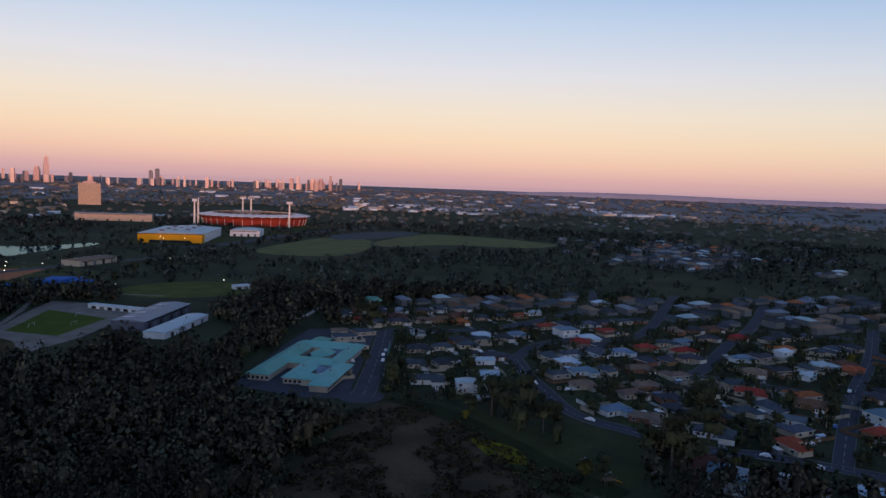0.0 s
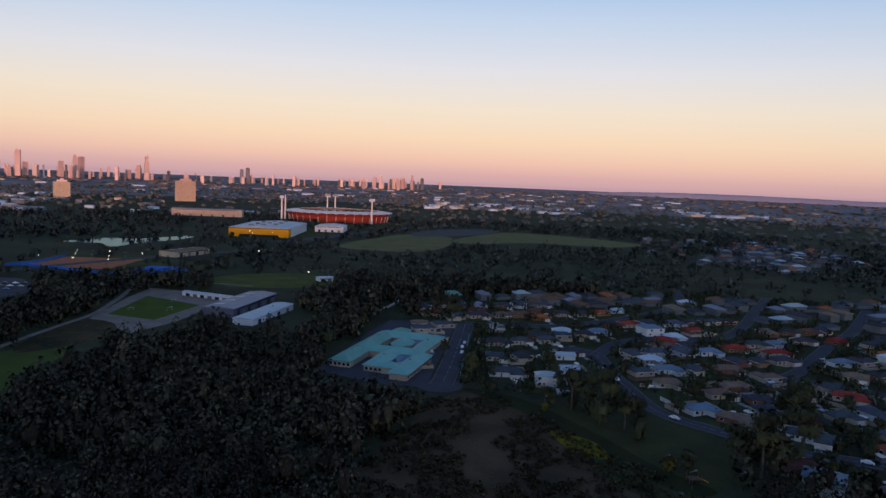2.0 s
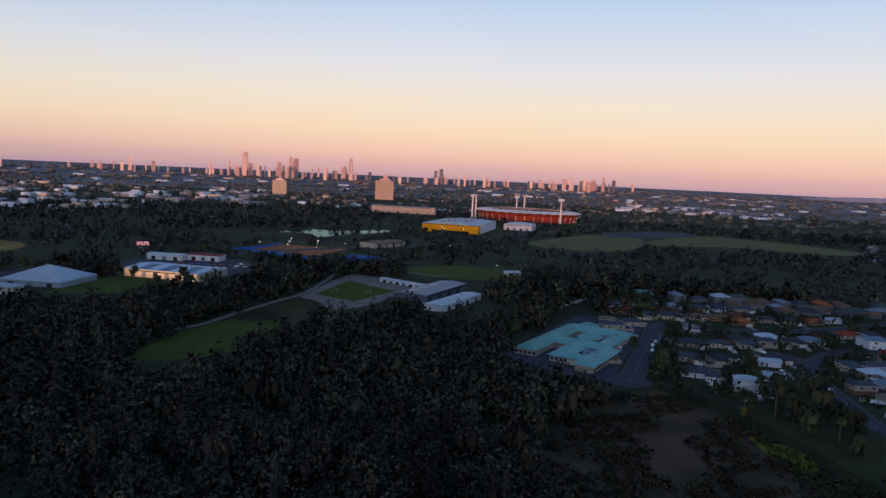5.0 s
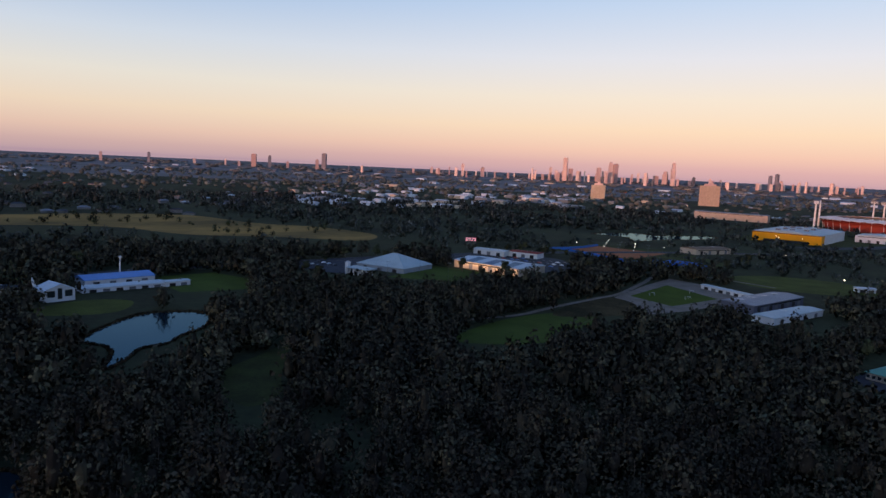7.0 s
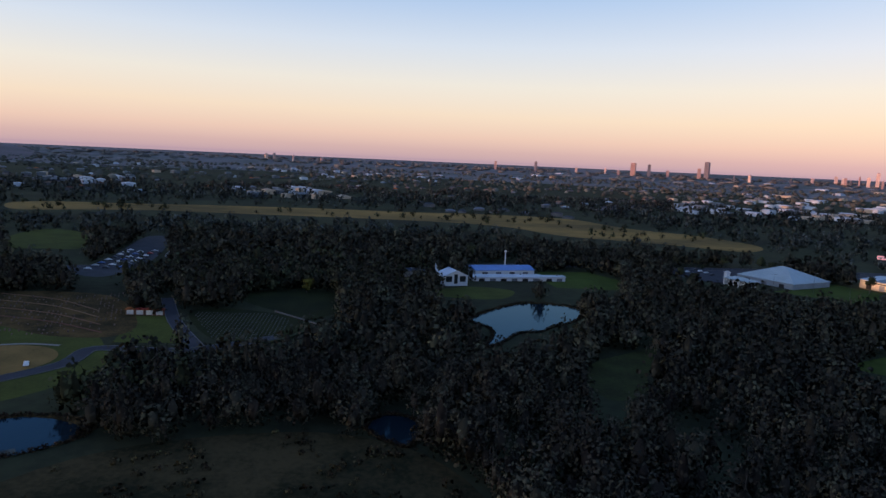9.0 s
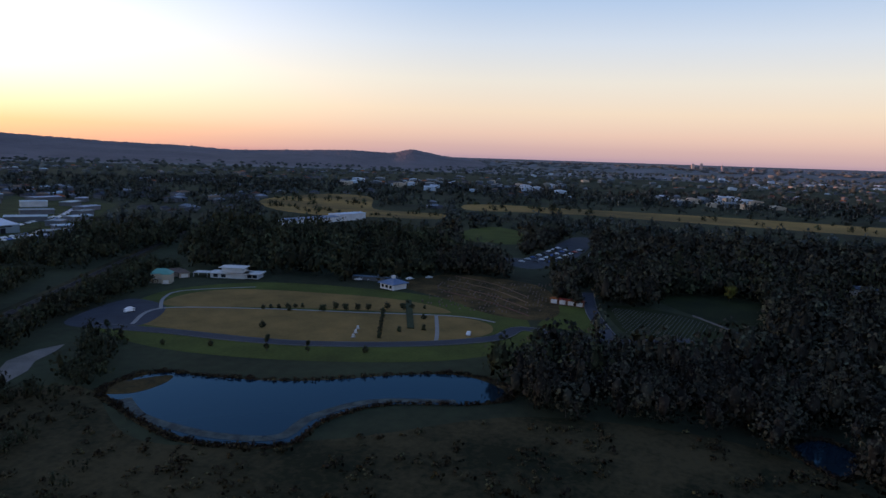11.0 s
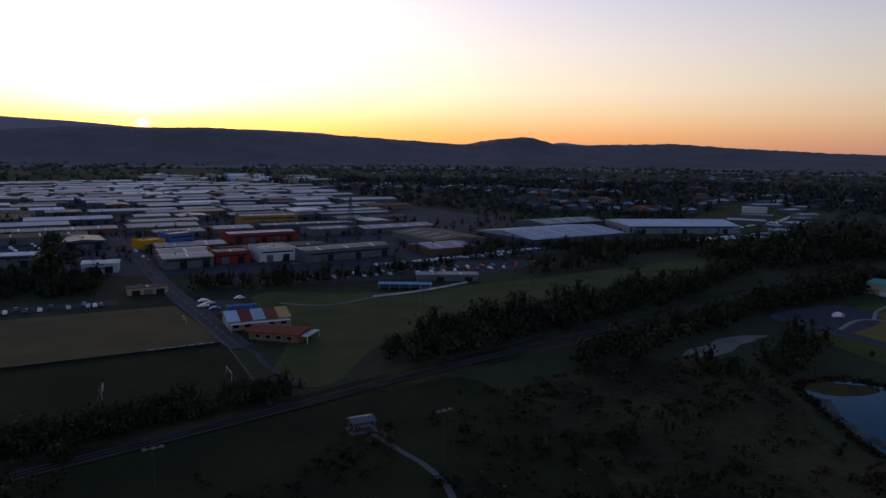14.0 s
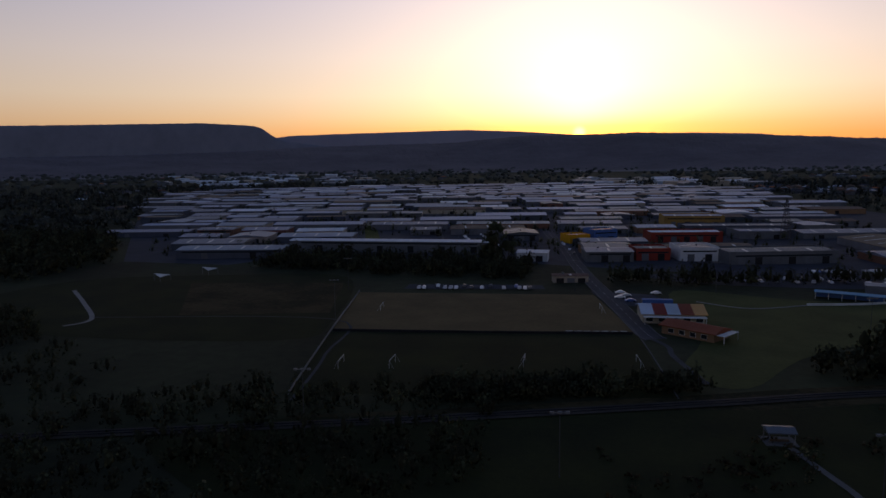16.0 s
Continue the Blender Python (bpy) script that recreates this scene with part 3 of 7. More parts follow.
road("white_path_2", [(-240, -231), (-258, -246), (-276, -250), (-302, -226)], 1.6, "pale concrete footpath", "concrete", 0.16, kerbs=False, line=False, category="path")
area("car_park_3", [(-200, -232), (-206, -248), (-247, -258), (-244, -232), (-214, -216)], "asphalt", "small asphalt car park", 0.11, category="car park")
area("green_square", [(-341, -74), (-341, -58), (-292, -46), (-294, -72)], "lawn", "square of green lawn", 0.08, smooth=False)
area("garden_beds", [(-396, -150), (-388, -96), (-330, -70), (-304, -74), (-305, -98), (-325, -126), (-350, -165)], "reeds", "planted memorial garden beds", 0.08)
area("back_lawn", [(-340, 0), (-384, -30), (-412, -8), (-402, 20), (-362, 24), (-336, 12)], "dark_grass", "dull lawn behind the graves", 0.07)
area("grave_lawn", [(-352, -50), (-352, -20), (-325, 6), (-296, -8), (-298, -34)], "dark_grass", "lawn cemetery with rows of plaques", 0.08)
water("lake", [(-151, -166), (-170, -165), (-175, -146), (-184, -121), (-205, -94), (-213, -76), (-204, -59), (-190, -64), (-177, -88), (-160, -97), (-143, -97), (-135, -112), (-135, -128), (-143, -150)], "still lake reflecting the blue evening sky")
road("lily_margin", [(-148, -156), (-140, -142), (-138, -126), (-139, -113), (-145, -101), (-160, -101), (-178, -92), (-189, -70)], 3.4, "pale floating lilies and mud along the lake shore", "lily", 0.11, kerbs=False, line=False, category="water plants")
area("lake_spit", [(-148, -168), (-158, -168), (-170, -160), (-163, -156), (-152, -158)], "reeds", "tawny reed spit in the lake", 0.14)
area("wetland", [(-30, -172), (-80, -188), (-122, -200), (-150, -176), (-128, -130), (-150, -88), (-188, -46), (-192, 14), (-150, 44), (-60, 36), (0, -20), (10, -120)], "marsh", "brown reedy wetland", 0.04)
area("gravel_yard", [(-133, -201), (-139, -207), (-150, -211), (-157, -217), (-170, -220), (-180, -218), (-172, -213), (-161, -209), (-153, -202), (-141, -197)], "gravel", "pale gravel yard by the railway", 0.07, smooth=False)
# the railway
rail_bed = [(260, -48), (140, -108), (60, -146), (-9, -181), (-39, -197), (-106, -229), (-178, -264), (-300, -330), (-480, -430), (-640, -520), (-760, -640), (-900, -800)]
side_1, side_2 = strip(Shape(), smooth_line(rail_bed, 6)[10:46], 13, 0)
area("rail_verge", [tuple(p) for p in side_1] + [tuple(p) for p in side_2[::-1]], "marsh", "brown rough grass beside the railway", 0.05, smooth=False)
road("railway_bed", rail_bed, 4.6, "dark ballast bed of a railway line", "ballast", 0.25, kerbs=False, line=False, category="railway")


def build_rails():
    rails = thing("railway_track", 0, 0, 0.25, 0, "twin steel rails on dark sleepers over ballast", "railway track")
    mid = smooth_line(rail_bed, 6)
    for off in (-0.75, 0.75):
        sh = Shape()
        side, _ = strip(Shape(), mid, abs(off) * 2, 0)
        _, other = strip(Shape(), mid, abs(off) * 2, 0)
        strip(sh, side if off > 0 else other, 0.14, 0.12, 0.30)
        part("rail", sh, "dark_trim", rails)


build_rails()
# pitches and the field beyond the railway
area("soccer_field", [(143, -286), (39, -311), (15, -247), (119, -220)], "worn_pitch", "worn soccer pitch of dry grass", 0.07, smooth=False)
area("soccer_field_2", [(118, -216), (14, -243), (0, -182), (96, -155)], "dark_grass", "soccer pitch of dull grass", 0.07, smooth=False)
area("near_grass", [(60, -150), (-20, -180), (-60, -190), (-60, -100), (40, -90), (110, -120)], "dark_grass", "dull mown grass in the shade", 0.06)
area("bare_field", [(236, -284), (161, -306), (134, -244), (190, -222)], "marsh", "bare dark ground beside the pitch", 0.065, smooth=False)
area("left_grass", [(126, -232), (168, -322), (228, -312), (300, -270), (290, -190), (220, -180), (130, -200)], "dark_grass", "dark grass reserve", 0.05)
area("rugby_field", [(6, -330), (-50, -324), (-125, -342), (-262, -392), (-268, -362), (-170, -318), (-52, -250), (-18, -196), (-2, -210), (-6, -250)], "pitch", "long sports field of green grass", 0.06)
area("car_park_4", [(126, -300), (62, -318), (66, -328), (128, -312)], "asphalt", "asphalt car park behind the pitch", 0.1, smooth=False, category="car park")
area("car_park_5", [(-20, -352), (-130, -372), (-150, -410), (-60, -400), (20, -372)], "asphalt", "asphalt car park below the workshops", 0.08, category="car park")
road("club_road", [(8, -240), (12, -248), (26, -290), (43, -339), (62, -400), (79, -461), (95, -506), (135, -640), (200, -860)], 7.5, "asphalt road past the clubhouse into the estate", "pale_asphalt")
area("club_lot", [(30, -290), (42, -320), (14, -318), (2, -294)], "asphalt", "asphalt car park by the clubhouse", 0.13, smooth=False, category="car park")
road("foot_path_4", [(12, -244), (4, -232), (2, -222), (-4, -206), (-8, -196)], 1.8, "worn pale footpath past the clubhouse", "pale_asphalt", 0.1, kerbs=False, line=False, category="path")
road("foot_path", [(-24, -158), (-29, -147), (-33, -138), (-35, -126), (-32, -100)], 1.5, "pale concrete footpath", "kerb", 0.1, kerbs=False, line=False, category="path")
road("foot_path_2", [(219, -193), (218, -205), (244, -226), (277, -250)], 1.9, "pale forked footpath", "concrete", 0.1, kerbs=False, line=False, category="path")
road("foot_path_3", [(220, -208), (127, -234), (105, -190), (92, -150)], 1.0, "thin pale path along the pitch", "pale_asphalt", 0.1, kerbs=False, line=False, category="path")
area("estate_ground", [(-200, -440), (-60, -395), (20, -385), (90, -395), (240, -384), (256, -340), (330, -334), (520, -540), (860, -940), (880, -1180), (430, -1620), (-60, -1420), (-150, -900), (-260, -600)], "asphalt", "paved yards of an industrial estate", 0.03, smooth=False)
area("estate_ground_2", [(-170, -590), (-150, -480), (-260, -460), (-420, -500), (-640, -680), (-640, -860), (-420, -640), (-260, -620)], "rough_lawn", "rough grass and yards round big sheds", 0.035, smooth=False)
road("road_12", [(205, -430), (225, -470), (384, -777)], 11, "grassy drain between workshops", "lawn", 0.1, kerbs=False, line=False, category="drain")
road("road_13", [(150, -440), (225, -621), (330, -820), (444, -1064), (560, -1300)], 12, "asphalt street in the industrial estate", line=False)

# ---------------------------------------------------------------- hills and far towers
RIDGE = [(107, -0.95), (109, -0.4), (112, -0.1), (114.5, 0.37), (116, 0.0), (119.5, 0.12), (128.7, -0.15), (132, 0.07), (137.4, 0.2), (143.5, 0.5), (148.3, 0.85), (152.4, 0.76),
         (157, 0.7), (159.5, 1.32), (162.5, 1.1), (164.7, 0.70), (174, 1.30), (180.5, 1.56), (185, 1.80), (189.4, 1.66), (193, 1.74), (196, 1.5), (199.5, 1.2), (205, 1.12), (211, 1.0), (216, 0.7), (224, 0.5), (250, 0.2), (300, -0.6)]
BLUE_RIDGE = [(203, -0.4), (207, 0.8), (211, 1.2), (213.4, 1.6), (214.9, 2.68), (219, 2.9), (224, 2.8), (240, 2.4), (270, 1.5), (300, -0.4)]


def build_hills(name, ridge, r_foot, r_top, r_back, mat, label, rough):
    heads = np.arange(ridge[0][0], ridge[-1][0], 0.12)
    el = np.interp(heads, [p[0] for p in ridge], [p[1] for p in ridge])
    el = np.convolve(np.pad(el, 4, mode="edge"), np.ones(9) / 9, "valid")
    sh, ks = Shape(), 18
    for h, e in zip(heads, el):
        H = eye_height(h)
        top = H + r_top * math.tan(radians(e))
        for k in range(ks + 1):
            u = k / ks
            x, y = polar(h, r_foot + (r_top - r_foot) * u)
            z0 = H * (1 - (r_foot + (r_top - r_foot) * u) * max(1 / 2500 - ((r_foot + (r_top - r_foot) * u) - 2500) / 2300 * (1 / 2500 - 1 / 22900), 0)) if r_foot > 2500 else 0
            lift = u * u * (3 - 2 * u)
            n1 = noise.noise((x * 0.0016, y * 0.0016, 3.0)) * 34 + noise.noise((x * 0.006, y * 0.006, 7.0)) * 10
            n1 *= min(1.0, max(0.0, (e + 0.4) / 0.8))
            n2 = noise.noise((x * 0.03, y * 0.03, 1.0)) * rough + noise.noise((x * 0.09, y * 0.09, 1.0)) * rough * 0.8
            z = z0 * 0.6 * (1 - lift) + lift * top + n1 * u * (1 - u) * 2.2 + n2 * lift
            sh.v.append((x, y, z - (8 if k == 0 else 0)))
        x, y = polar(h, r_back)
        sh.v.append((x, y, 0))
    m = ks + 2
    for i in range(len(heads) - 1):
        for k in range(m - 1):
            a = i * m + k
            sh.f.append((a, a + 1, a + m + 1, a + m))
    tagged(part(name, sh, mat), label, "hills", kind="structure")


build_hills("hill_range", RIDGE, 3000, 4300, 4500, "hazed_hill_forest", "dark forested hills under the sinking sun", 4.5)
build_hills("blue_range", BLUE_RIDGE, 4480, 4560, 4660, "haze_blue_hill", "long flat-topped mountain beyond the hills, blue with painted haze", 1.5)
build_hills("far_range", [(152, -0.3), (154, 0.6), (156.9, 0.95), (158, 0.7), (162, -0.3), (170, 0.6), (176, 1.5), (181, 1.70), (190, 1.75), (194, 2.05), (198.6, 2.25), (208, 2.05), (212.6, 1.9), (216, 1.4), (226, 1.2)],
            4500, 4640, 4780, "hazed_far_hill", "distant mountains behind the hills, paled with painted haze", 1.0)
build_hills("low_range", [(-45, -0.14), (-34, -0.1), (-24, -0.16), (-17, -0.08), (-12, -0.1), (-8, -0.2), (-5, -0.36)], 4450, 4600, 4700, "hazed_far_hill", "low hills along the far horizon, blued with painted haze", 1.0)


def tower(heading, el_top, width, R=7600, mat="tower_wall", stack=0, spire=0.0):
    """A far high-rise: floors with recessed window bands, a plant room, sometimes a spire."""
    x, y, z, s = squash(*polar(heading, R))
    H = eye_height(heading)
    r = math.hypot(x, y)
    h = H + r * math.tan(radians(el_top)) - z
    t = thing("tower_block", x, y, z, heading + random.uniform(-25, 25), "pale high-rise tower catching the last sun" if mat == "tower_wall" else "dark glass high-rise tower on the skyline", "high-rise", "towers of the far skyline")
    w, d = width * s * 0.72, width * s * random.uniform(0.45, 0.7)
    main = h * (1 - spire)
    floors = max(6, min(20, int(main / (3.4 * s * 1.6))))
    cut = random.uniform(0.6, 0.85) if stack else 2
    body = Shape()
    rows = []
    for i in range(floors):
        k = 1.0 if i < cut * floors else 0.72
        for u, g in ((0.0, 1.0), (0.62, 1.0), (0.64, 0.93), (0.98, 0.93)):
            rows.append((k * g, (i + u) * main / floors))
    for k, z1 in rows:
        body.v.extend([(-w / 2 * k, -d / 2 * k, z1), (w / 2 * k, -d / 2 * k, z1), (w / 2 * k, d / 2 * k, z1), (-w / 2 * k, d / 2 * k, z1)])
    for r in range(len(rows) - 1):
        body.f.extend([(r * 4 + c, r * 4 + (c + 1) % 4, r * 4 + 4 + (c + 1) % 4, r * 4 + 4 + c) for c in range(4)])
    body.f.append(tuple(len(body.v) - 4 + c for c in range(4)))
    part("body", body, mat, t)
    top = Shape().box(-w * 0.25, w * 0.25, -d * 0.25, d * 0.25, main, main + 4 * s)
    if spire:
        top.tube((0, 0, main), (0, 0, h), w * 0.16, w * 0.03, 6)
    part("roof_plant", top, mat, t)
    return t


def build_skyline():
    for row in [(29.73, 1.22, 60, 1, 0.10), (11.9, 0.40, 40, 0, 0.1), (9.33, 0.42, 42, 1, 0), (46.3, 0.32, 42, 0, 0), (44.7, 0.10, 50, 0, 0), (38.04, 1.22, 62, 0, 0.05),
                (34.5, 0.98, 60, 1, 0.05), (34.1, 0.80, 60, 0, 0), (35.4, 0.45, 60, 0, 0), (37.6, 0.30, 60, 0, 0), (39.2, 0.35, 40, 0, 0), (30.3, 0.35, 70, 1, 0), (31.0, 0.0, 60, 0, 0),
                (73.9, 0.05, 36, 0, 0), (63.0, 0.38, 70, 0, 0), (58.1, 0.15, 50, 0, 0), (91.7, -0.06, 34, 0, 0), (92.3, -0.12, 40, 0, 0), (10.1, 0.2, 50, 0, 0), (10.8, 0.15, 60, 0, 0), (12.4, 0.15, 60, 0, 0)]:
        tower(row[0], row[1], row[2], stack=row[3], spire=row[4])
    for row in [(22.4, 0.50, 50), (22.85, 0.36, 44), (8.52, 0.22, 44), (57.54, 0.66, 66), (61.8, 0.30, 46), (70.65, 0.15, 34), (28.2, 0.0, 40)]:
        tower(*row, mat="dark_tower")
    rnd = random.Random(5)
    for lo, hi, n, top in [(7.0, 16, 34, 0.16), (16, 30, 30, 0.02), (29, 41, 36, 0.2), (41, 56, 20, 0.06), (56, 92, 7, -0.08)]:
        for _ in range(n):
            e = -0.28 + (top + 0.28) * rnd.random() ** 1.8
            tower(rnd.gauss(0, 1) * (hi - lo) * 0.11 + rnd.choice((0.2, 0.45, 0.8)) * (hi - lo) + lo, e, rnd.uniform(18, 46), R=rnd.uniform(6600, 9000), mat="tower_wall" if rnd.random() < 0.85 else "dark_tower")


build_skyline()

# ---------------------------------------------------------------- trees


def unit(a):
    return a / (np.linalg.norm(a, axis=-1, keepdims=True) + 1e-9)


def leaf_cloud(rng, centres, radii, count, size, middle):
    """Leaf sprays laid over a set of clumps, with gaps between them, and a rough twiggy core in each clump. Returns corners, faces and the way each corner faces."""
    k = rng.integers(0, len(centres), count)
    d = unit(rng.normal(size=(count, 3)) + (0, 0, 0.25))
    p = centres[k] + d * radii[k, None] * rng.uniform(0.75, 1.3, count)[:, None] * np.array((1, 1, 0.9))
    a = unit(np.cross(d, rng.normal(size=(count, 3))) + rng.normal(size=(count, 3)) * 0.3)
    b = unit(np.cross(a, d + rng.normal(size=(count, 3)) * 0.35))
    s = (size * rng.uniform(0.55, 1.4, count))[:, None]
    quad = np.stack([p - a * s, p - b * s * 0.7, p + a * s, p + b * s * 0.7], 1).reshape(-1, 3)
    cube = np.array([(x, y, z) for z in (-1, 1) for x, y in ((-1, -1), (1, -1), (1, 1), (-1, 1))]) * 0.577
    core = (centres[:, None] + cube[None] * radii[:, None, None] * rng.uniform(0.5, 0.85, (len(centres), 8, 1))).reshape(-1, 3)
    sides = np.array([(0, 3, 2, 1), (4, 5, 6, 7), (0, 1, 5, 4), (1, 2, 6, 5), (2, 3, 7, 6), (3, 0, 4, 7)])
    v = np.concatenate([quad, core])
    f = np.concatenate([np.arange(count * 4).reshape(-1, 4), (sides[None] + np.arange(len(centres))[:, None, None] * 8).reshape(-1, 4) + count * 4])
    own = np.concatenate([np.repeat(k, 4), np.repeat(np.arange(len(centres)), 8)])
    n = unit(0.2 * unit(v - centres[own]) + 0.9 * unit(v - middle) + (0, 0, 0.1))
    return v, f, n


def crown(seed, height, width, sprays=110, size=0.9, base=0.3, clumps=9):
    rng = np.random.default_rng(seed)
    c, r = [], []
    for i in range(clumps):
        u = rng.uniform(base + 0.08, 0.9)
        reach = width / 2 * math.sin(math.pi * min(max((u - base) / (1 - base) * 0.8 + 0.16, 0), 1)) * rng.uniform(0.2, 0.72)
        a = rng.uniform(0, math.tau)
        c.append((math.cos(a) * reach, math.sin(a) * reach, height * u))
        r.append(width * rng.uniform(0.17, 0.28))
    return leaf_cloud(rng, np.array(c), np.array(r), sprays, size, np.array((0, 0, height * (base + 0.15))))


def plume(seed, height, width, sprays, size, base=0.1, sides=5):
    """The feathery crown of a forest tree: sprays through a lumpy, ragged head round a small twiggy core."""
    rng = np.random.default_rng(seed)
    d = unit(rng.normal(size=(sprays, 3)) + (0, 0, 0.1))
    bumps = unit(rng.normal(size=(9, 3)) + (0, 0, 0.4))
    lump = 0.72 + 0.42 * np.max(np.clip((d @ bumps.T - 0.55) / 0.45, 0, 1), axis=1)
    half = np.array((width / 2, width / 2, height * (1 - base) / 2))
    mid = np.array((rng.uniform(-0.1, 0.1) * width, rng.uniform(-0.1, 0.1) * width, height * (1 + base) / 2))
    p = d * (lump * rng.uniform(0.35, 1.0, sprays) ** 0.4 * 1.12)[:, None]
    p[:, :2] *= (1 - 0.15 * p[:, 2:3])
    p = p * half + mid
    a = unit(rng.normal(size=(sprays, 3)))
    b = unit(np.cross(a, d + rng.normal(size=(sprays, 3)) * 0.5))
    s = (size * rng.uniform(0.5, 1.5, sprays))[:, None]
    v = [np.stack([p - a * s, p - b * s * 0.8, p + a * s, p + b * s * 0.8], 1).reshape(-1, 3)]
    f = [np.arange(sprays * 4).reshape(-1, 4)]
    ring = []
    for u, r in ((-0.5, 0.12), (-0.15, 0.36), (0.3, 0.34), (0.6, 0.1)):
        ring += [(math.cos(i * math.tau / sides) * r * g, math.sin(i * math.tau / sides) * r * g, u + rng.uniform(-0.15, 0.15)) for i, g in enumerate(rng.uniform(0.6, 1.2, sides))]
    v.append(np.array(ring) * half + mid)
    f.append(np.array([(k * sides + i, k * sides + (i + 1) % sides, (k + 1) * sides + (i + 1) % sides, (k + 1) * sides + i) for k in range(3) for i in range(sides)]) + sprays * 4)
    v, f = np.concatenate(v), np.concatenate(f)
    fuzz = np.concatenate([np.repeat(rng.normal(size=(sprays, 3)), 4, axis=0), rng.normal(size=(4 * sides, 3))]) * 0.26
    way = unit(unit((v - mid) / half) + fuzz + (0, 0, 0.4))
    way[sprays * 4:] *= 0.62      # twiggy core, toned down as the crown's shaded inside
    return v, f, way


def trunk_shape(seed, height, width):
    rng = random.Random(seed)
    sh = Shape()
    bend = (rng.uniform(-0.6, 0.6), rng.uniform(-0.6, 0.6), height * 0.5)
    sh.tube((0, 0, -0.3), bend, height * 0.028, height * 0.018, 6)
    for _ in range(4):
        a = rng.uniform(0, math.tau)
        sh.tube(bend, (math.cos(a) * width * 0.3, math.sin(a) * width * 0.3, height * rng.uniform(0.65, 0.9)), height * 0.014, height * 0.004, 5)
    return sh


def cloud_mesh(name, v, f, mat, n=None, tone=None):
    m = bpy.data.meshes.new(name)
    m.vertices.add(len(v))
    m.vertices.foreach_set("co", np.asarray(v, np.float32).ravel())
    k = f.shape[1]
    m.loops.add(f.size)
    m.loops.foreach_set("vertex_index", f.astype(np.int32).ravel())
    m.polygons.add(len(f))
    m.polygons.foreach_set("loop_start", np.arange(0, f.size, k, dtype=np.int32))
    m.update(calc_edges=True)
    if n is not None:
        m.attributes.new("facing", "FLOAT_VECTOR", "POINT").data.foreach_set("vector", np.asarray(n, np.float32).ravel())
        m.attributes.new("tone", "FLOAT", "POINT").data.foreach_set("value", np.ones(len(v), np.float32) if tone is None else np.asarray(tone, np.float32))
    m.materials.append(MATS[mat])
    return m


FOOT = []      # x, y, clear radius round each building
TREES = {}


def tree_kinds():
    for i, (kind, h, w, n, base, mat, label) in enumerate([
            ("gum", 14, 9, 340, 0.35, "leaf", "tall gum tree with a pale trunk and open crown"), ("gum_2", 17, 10, 380, 0.4, "leaf", "tall gum tree with a ragged dark crown"),
            ("round", 8, 8, 320, 0.2, "leaf", "dense rounded dark green garden tree"), ("round_2", 10, 10, 360, 0.2, "leaf", "broad dark green shade tree"),
            ("slim", 7, 3, 180, 0.1, "leaf", "slim upright dark shrub tree"), ("yellow", 8, 7, 300, 0.2, "yellow_leaf", "yellow-green garden tree with a full crown"),
            ("shrub", 3, 3.6, 150, 0.1, "leaf", "low dark rounded shrub")]):
        v, f, way = crown(40 + i, h, w, n, 0.55 if h > 5 else 0.33, base, 13)
        TREES[kind] = (trunk_shape(60 + i, h, w).mesh("trunk", "bark"), cloud_mesh("crown", v, f, mat, way), label)


tree_kinds()


def plant(kind, x, y, size=1.0, turn=None, z=0.0, group=""):
    tm, cm, label = TREES[kind]
    t = thing("shrub" if kind in ("shrub",) else "tree", x, y, z, random.uniform(0, 360) if turn is None else turn, label, "shrub" if kind == "shrub" else "tree", group)
    t.scale = (size, size, size * random.uniform(0.9, 1.12))
    part("trunk", tm, "", t)
    part("crown", cm, "", t)
    return t


def inside(pts, poly):
    x, y = pts[:, 0], pts[:, 1]
    hit = np.zeros(len(pts), bool)
    a = poly
    b = np.roll(poly, -1, 0)
    for (x0, y0), (x1, y1) in zip(a, b):
        c = (y0 > y) != (y1 > y)
        with np.errstate(divide="ignore", invalid="ignore"):
            hit ^= c & (x < (x1 - x0) * (y - y0) / (y1 - y0) + x0)
    return hit


def free(pts, clear_road=3.0):
    ok = np.ones(len(pts), bool)
    for poly in OPEN:
        lo, hi = poly.min(0), poly.max(0)
        near = np.where(ok & (pts[:, 0] > lo[0]) & (pts[:, 0] < hi[0]) & (pts[:, 1] > lo[1]) & (pts[:, 1] < hi[1]))[0]
        if len(near):
            ok[near[inside(pts[near], poly)]] = False
    for line, w in ROADS:
        lo, hi = line.min(0) - w - 5, line.max(0) + w + 5
        near = np.where(ok & (pts[:, 0] > lo[0]) & (pts[:, 0] < hi[0]) & (pts[:, 1] > lo[1]) & (pts[:, 1] < hi[1]))[0]
        if not len(near):
            continue
        d = np.full(len(near), 1e9)
        for p, q in zip(line[:-1], line[1:]):
            u = np.clip(((pts[near] - p) @ (q - p)) / ((q - p) @ (q - p) + 1e-9), 0, 1)
            d = np.minimum(d, np.linalg.norm(pts[near] - (p + u[:, None] * (q - p)), axis=1))
        ok[near[d < w / 2 + clear_road]] = False
    for x, y, r in FOOT:
        near = np.where(ok & (abs(pts[:, 0] - x) < r) & (abs(pts[:, 1] - y) < r))[0]
        ok[near[np.hypot(pts[near, 0] - x, pts[near, 1] - y) < r]] = False
    return ok


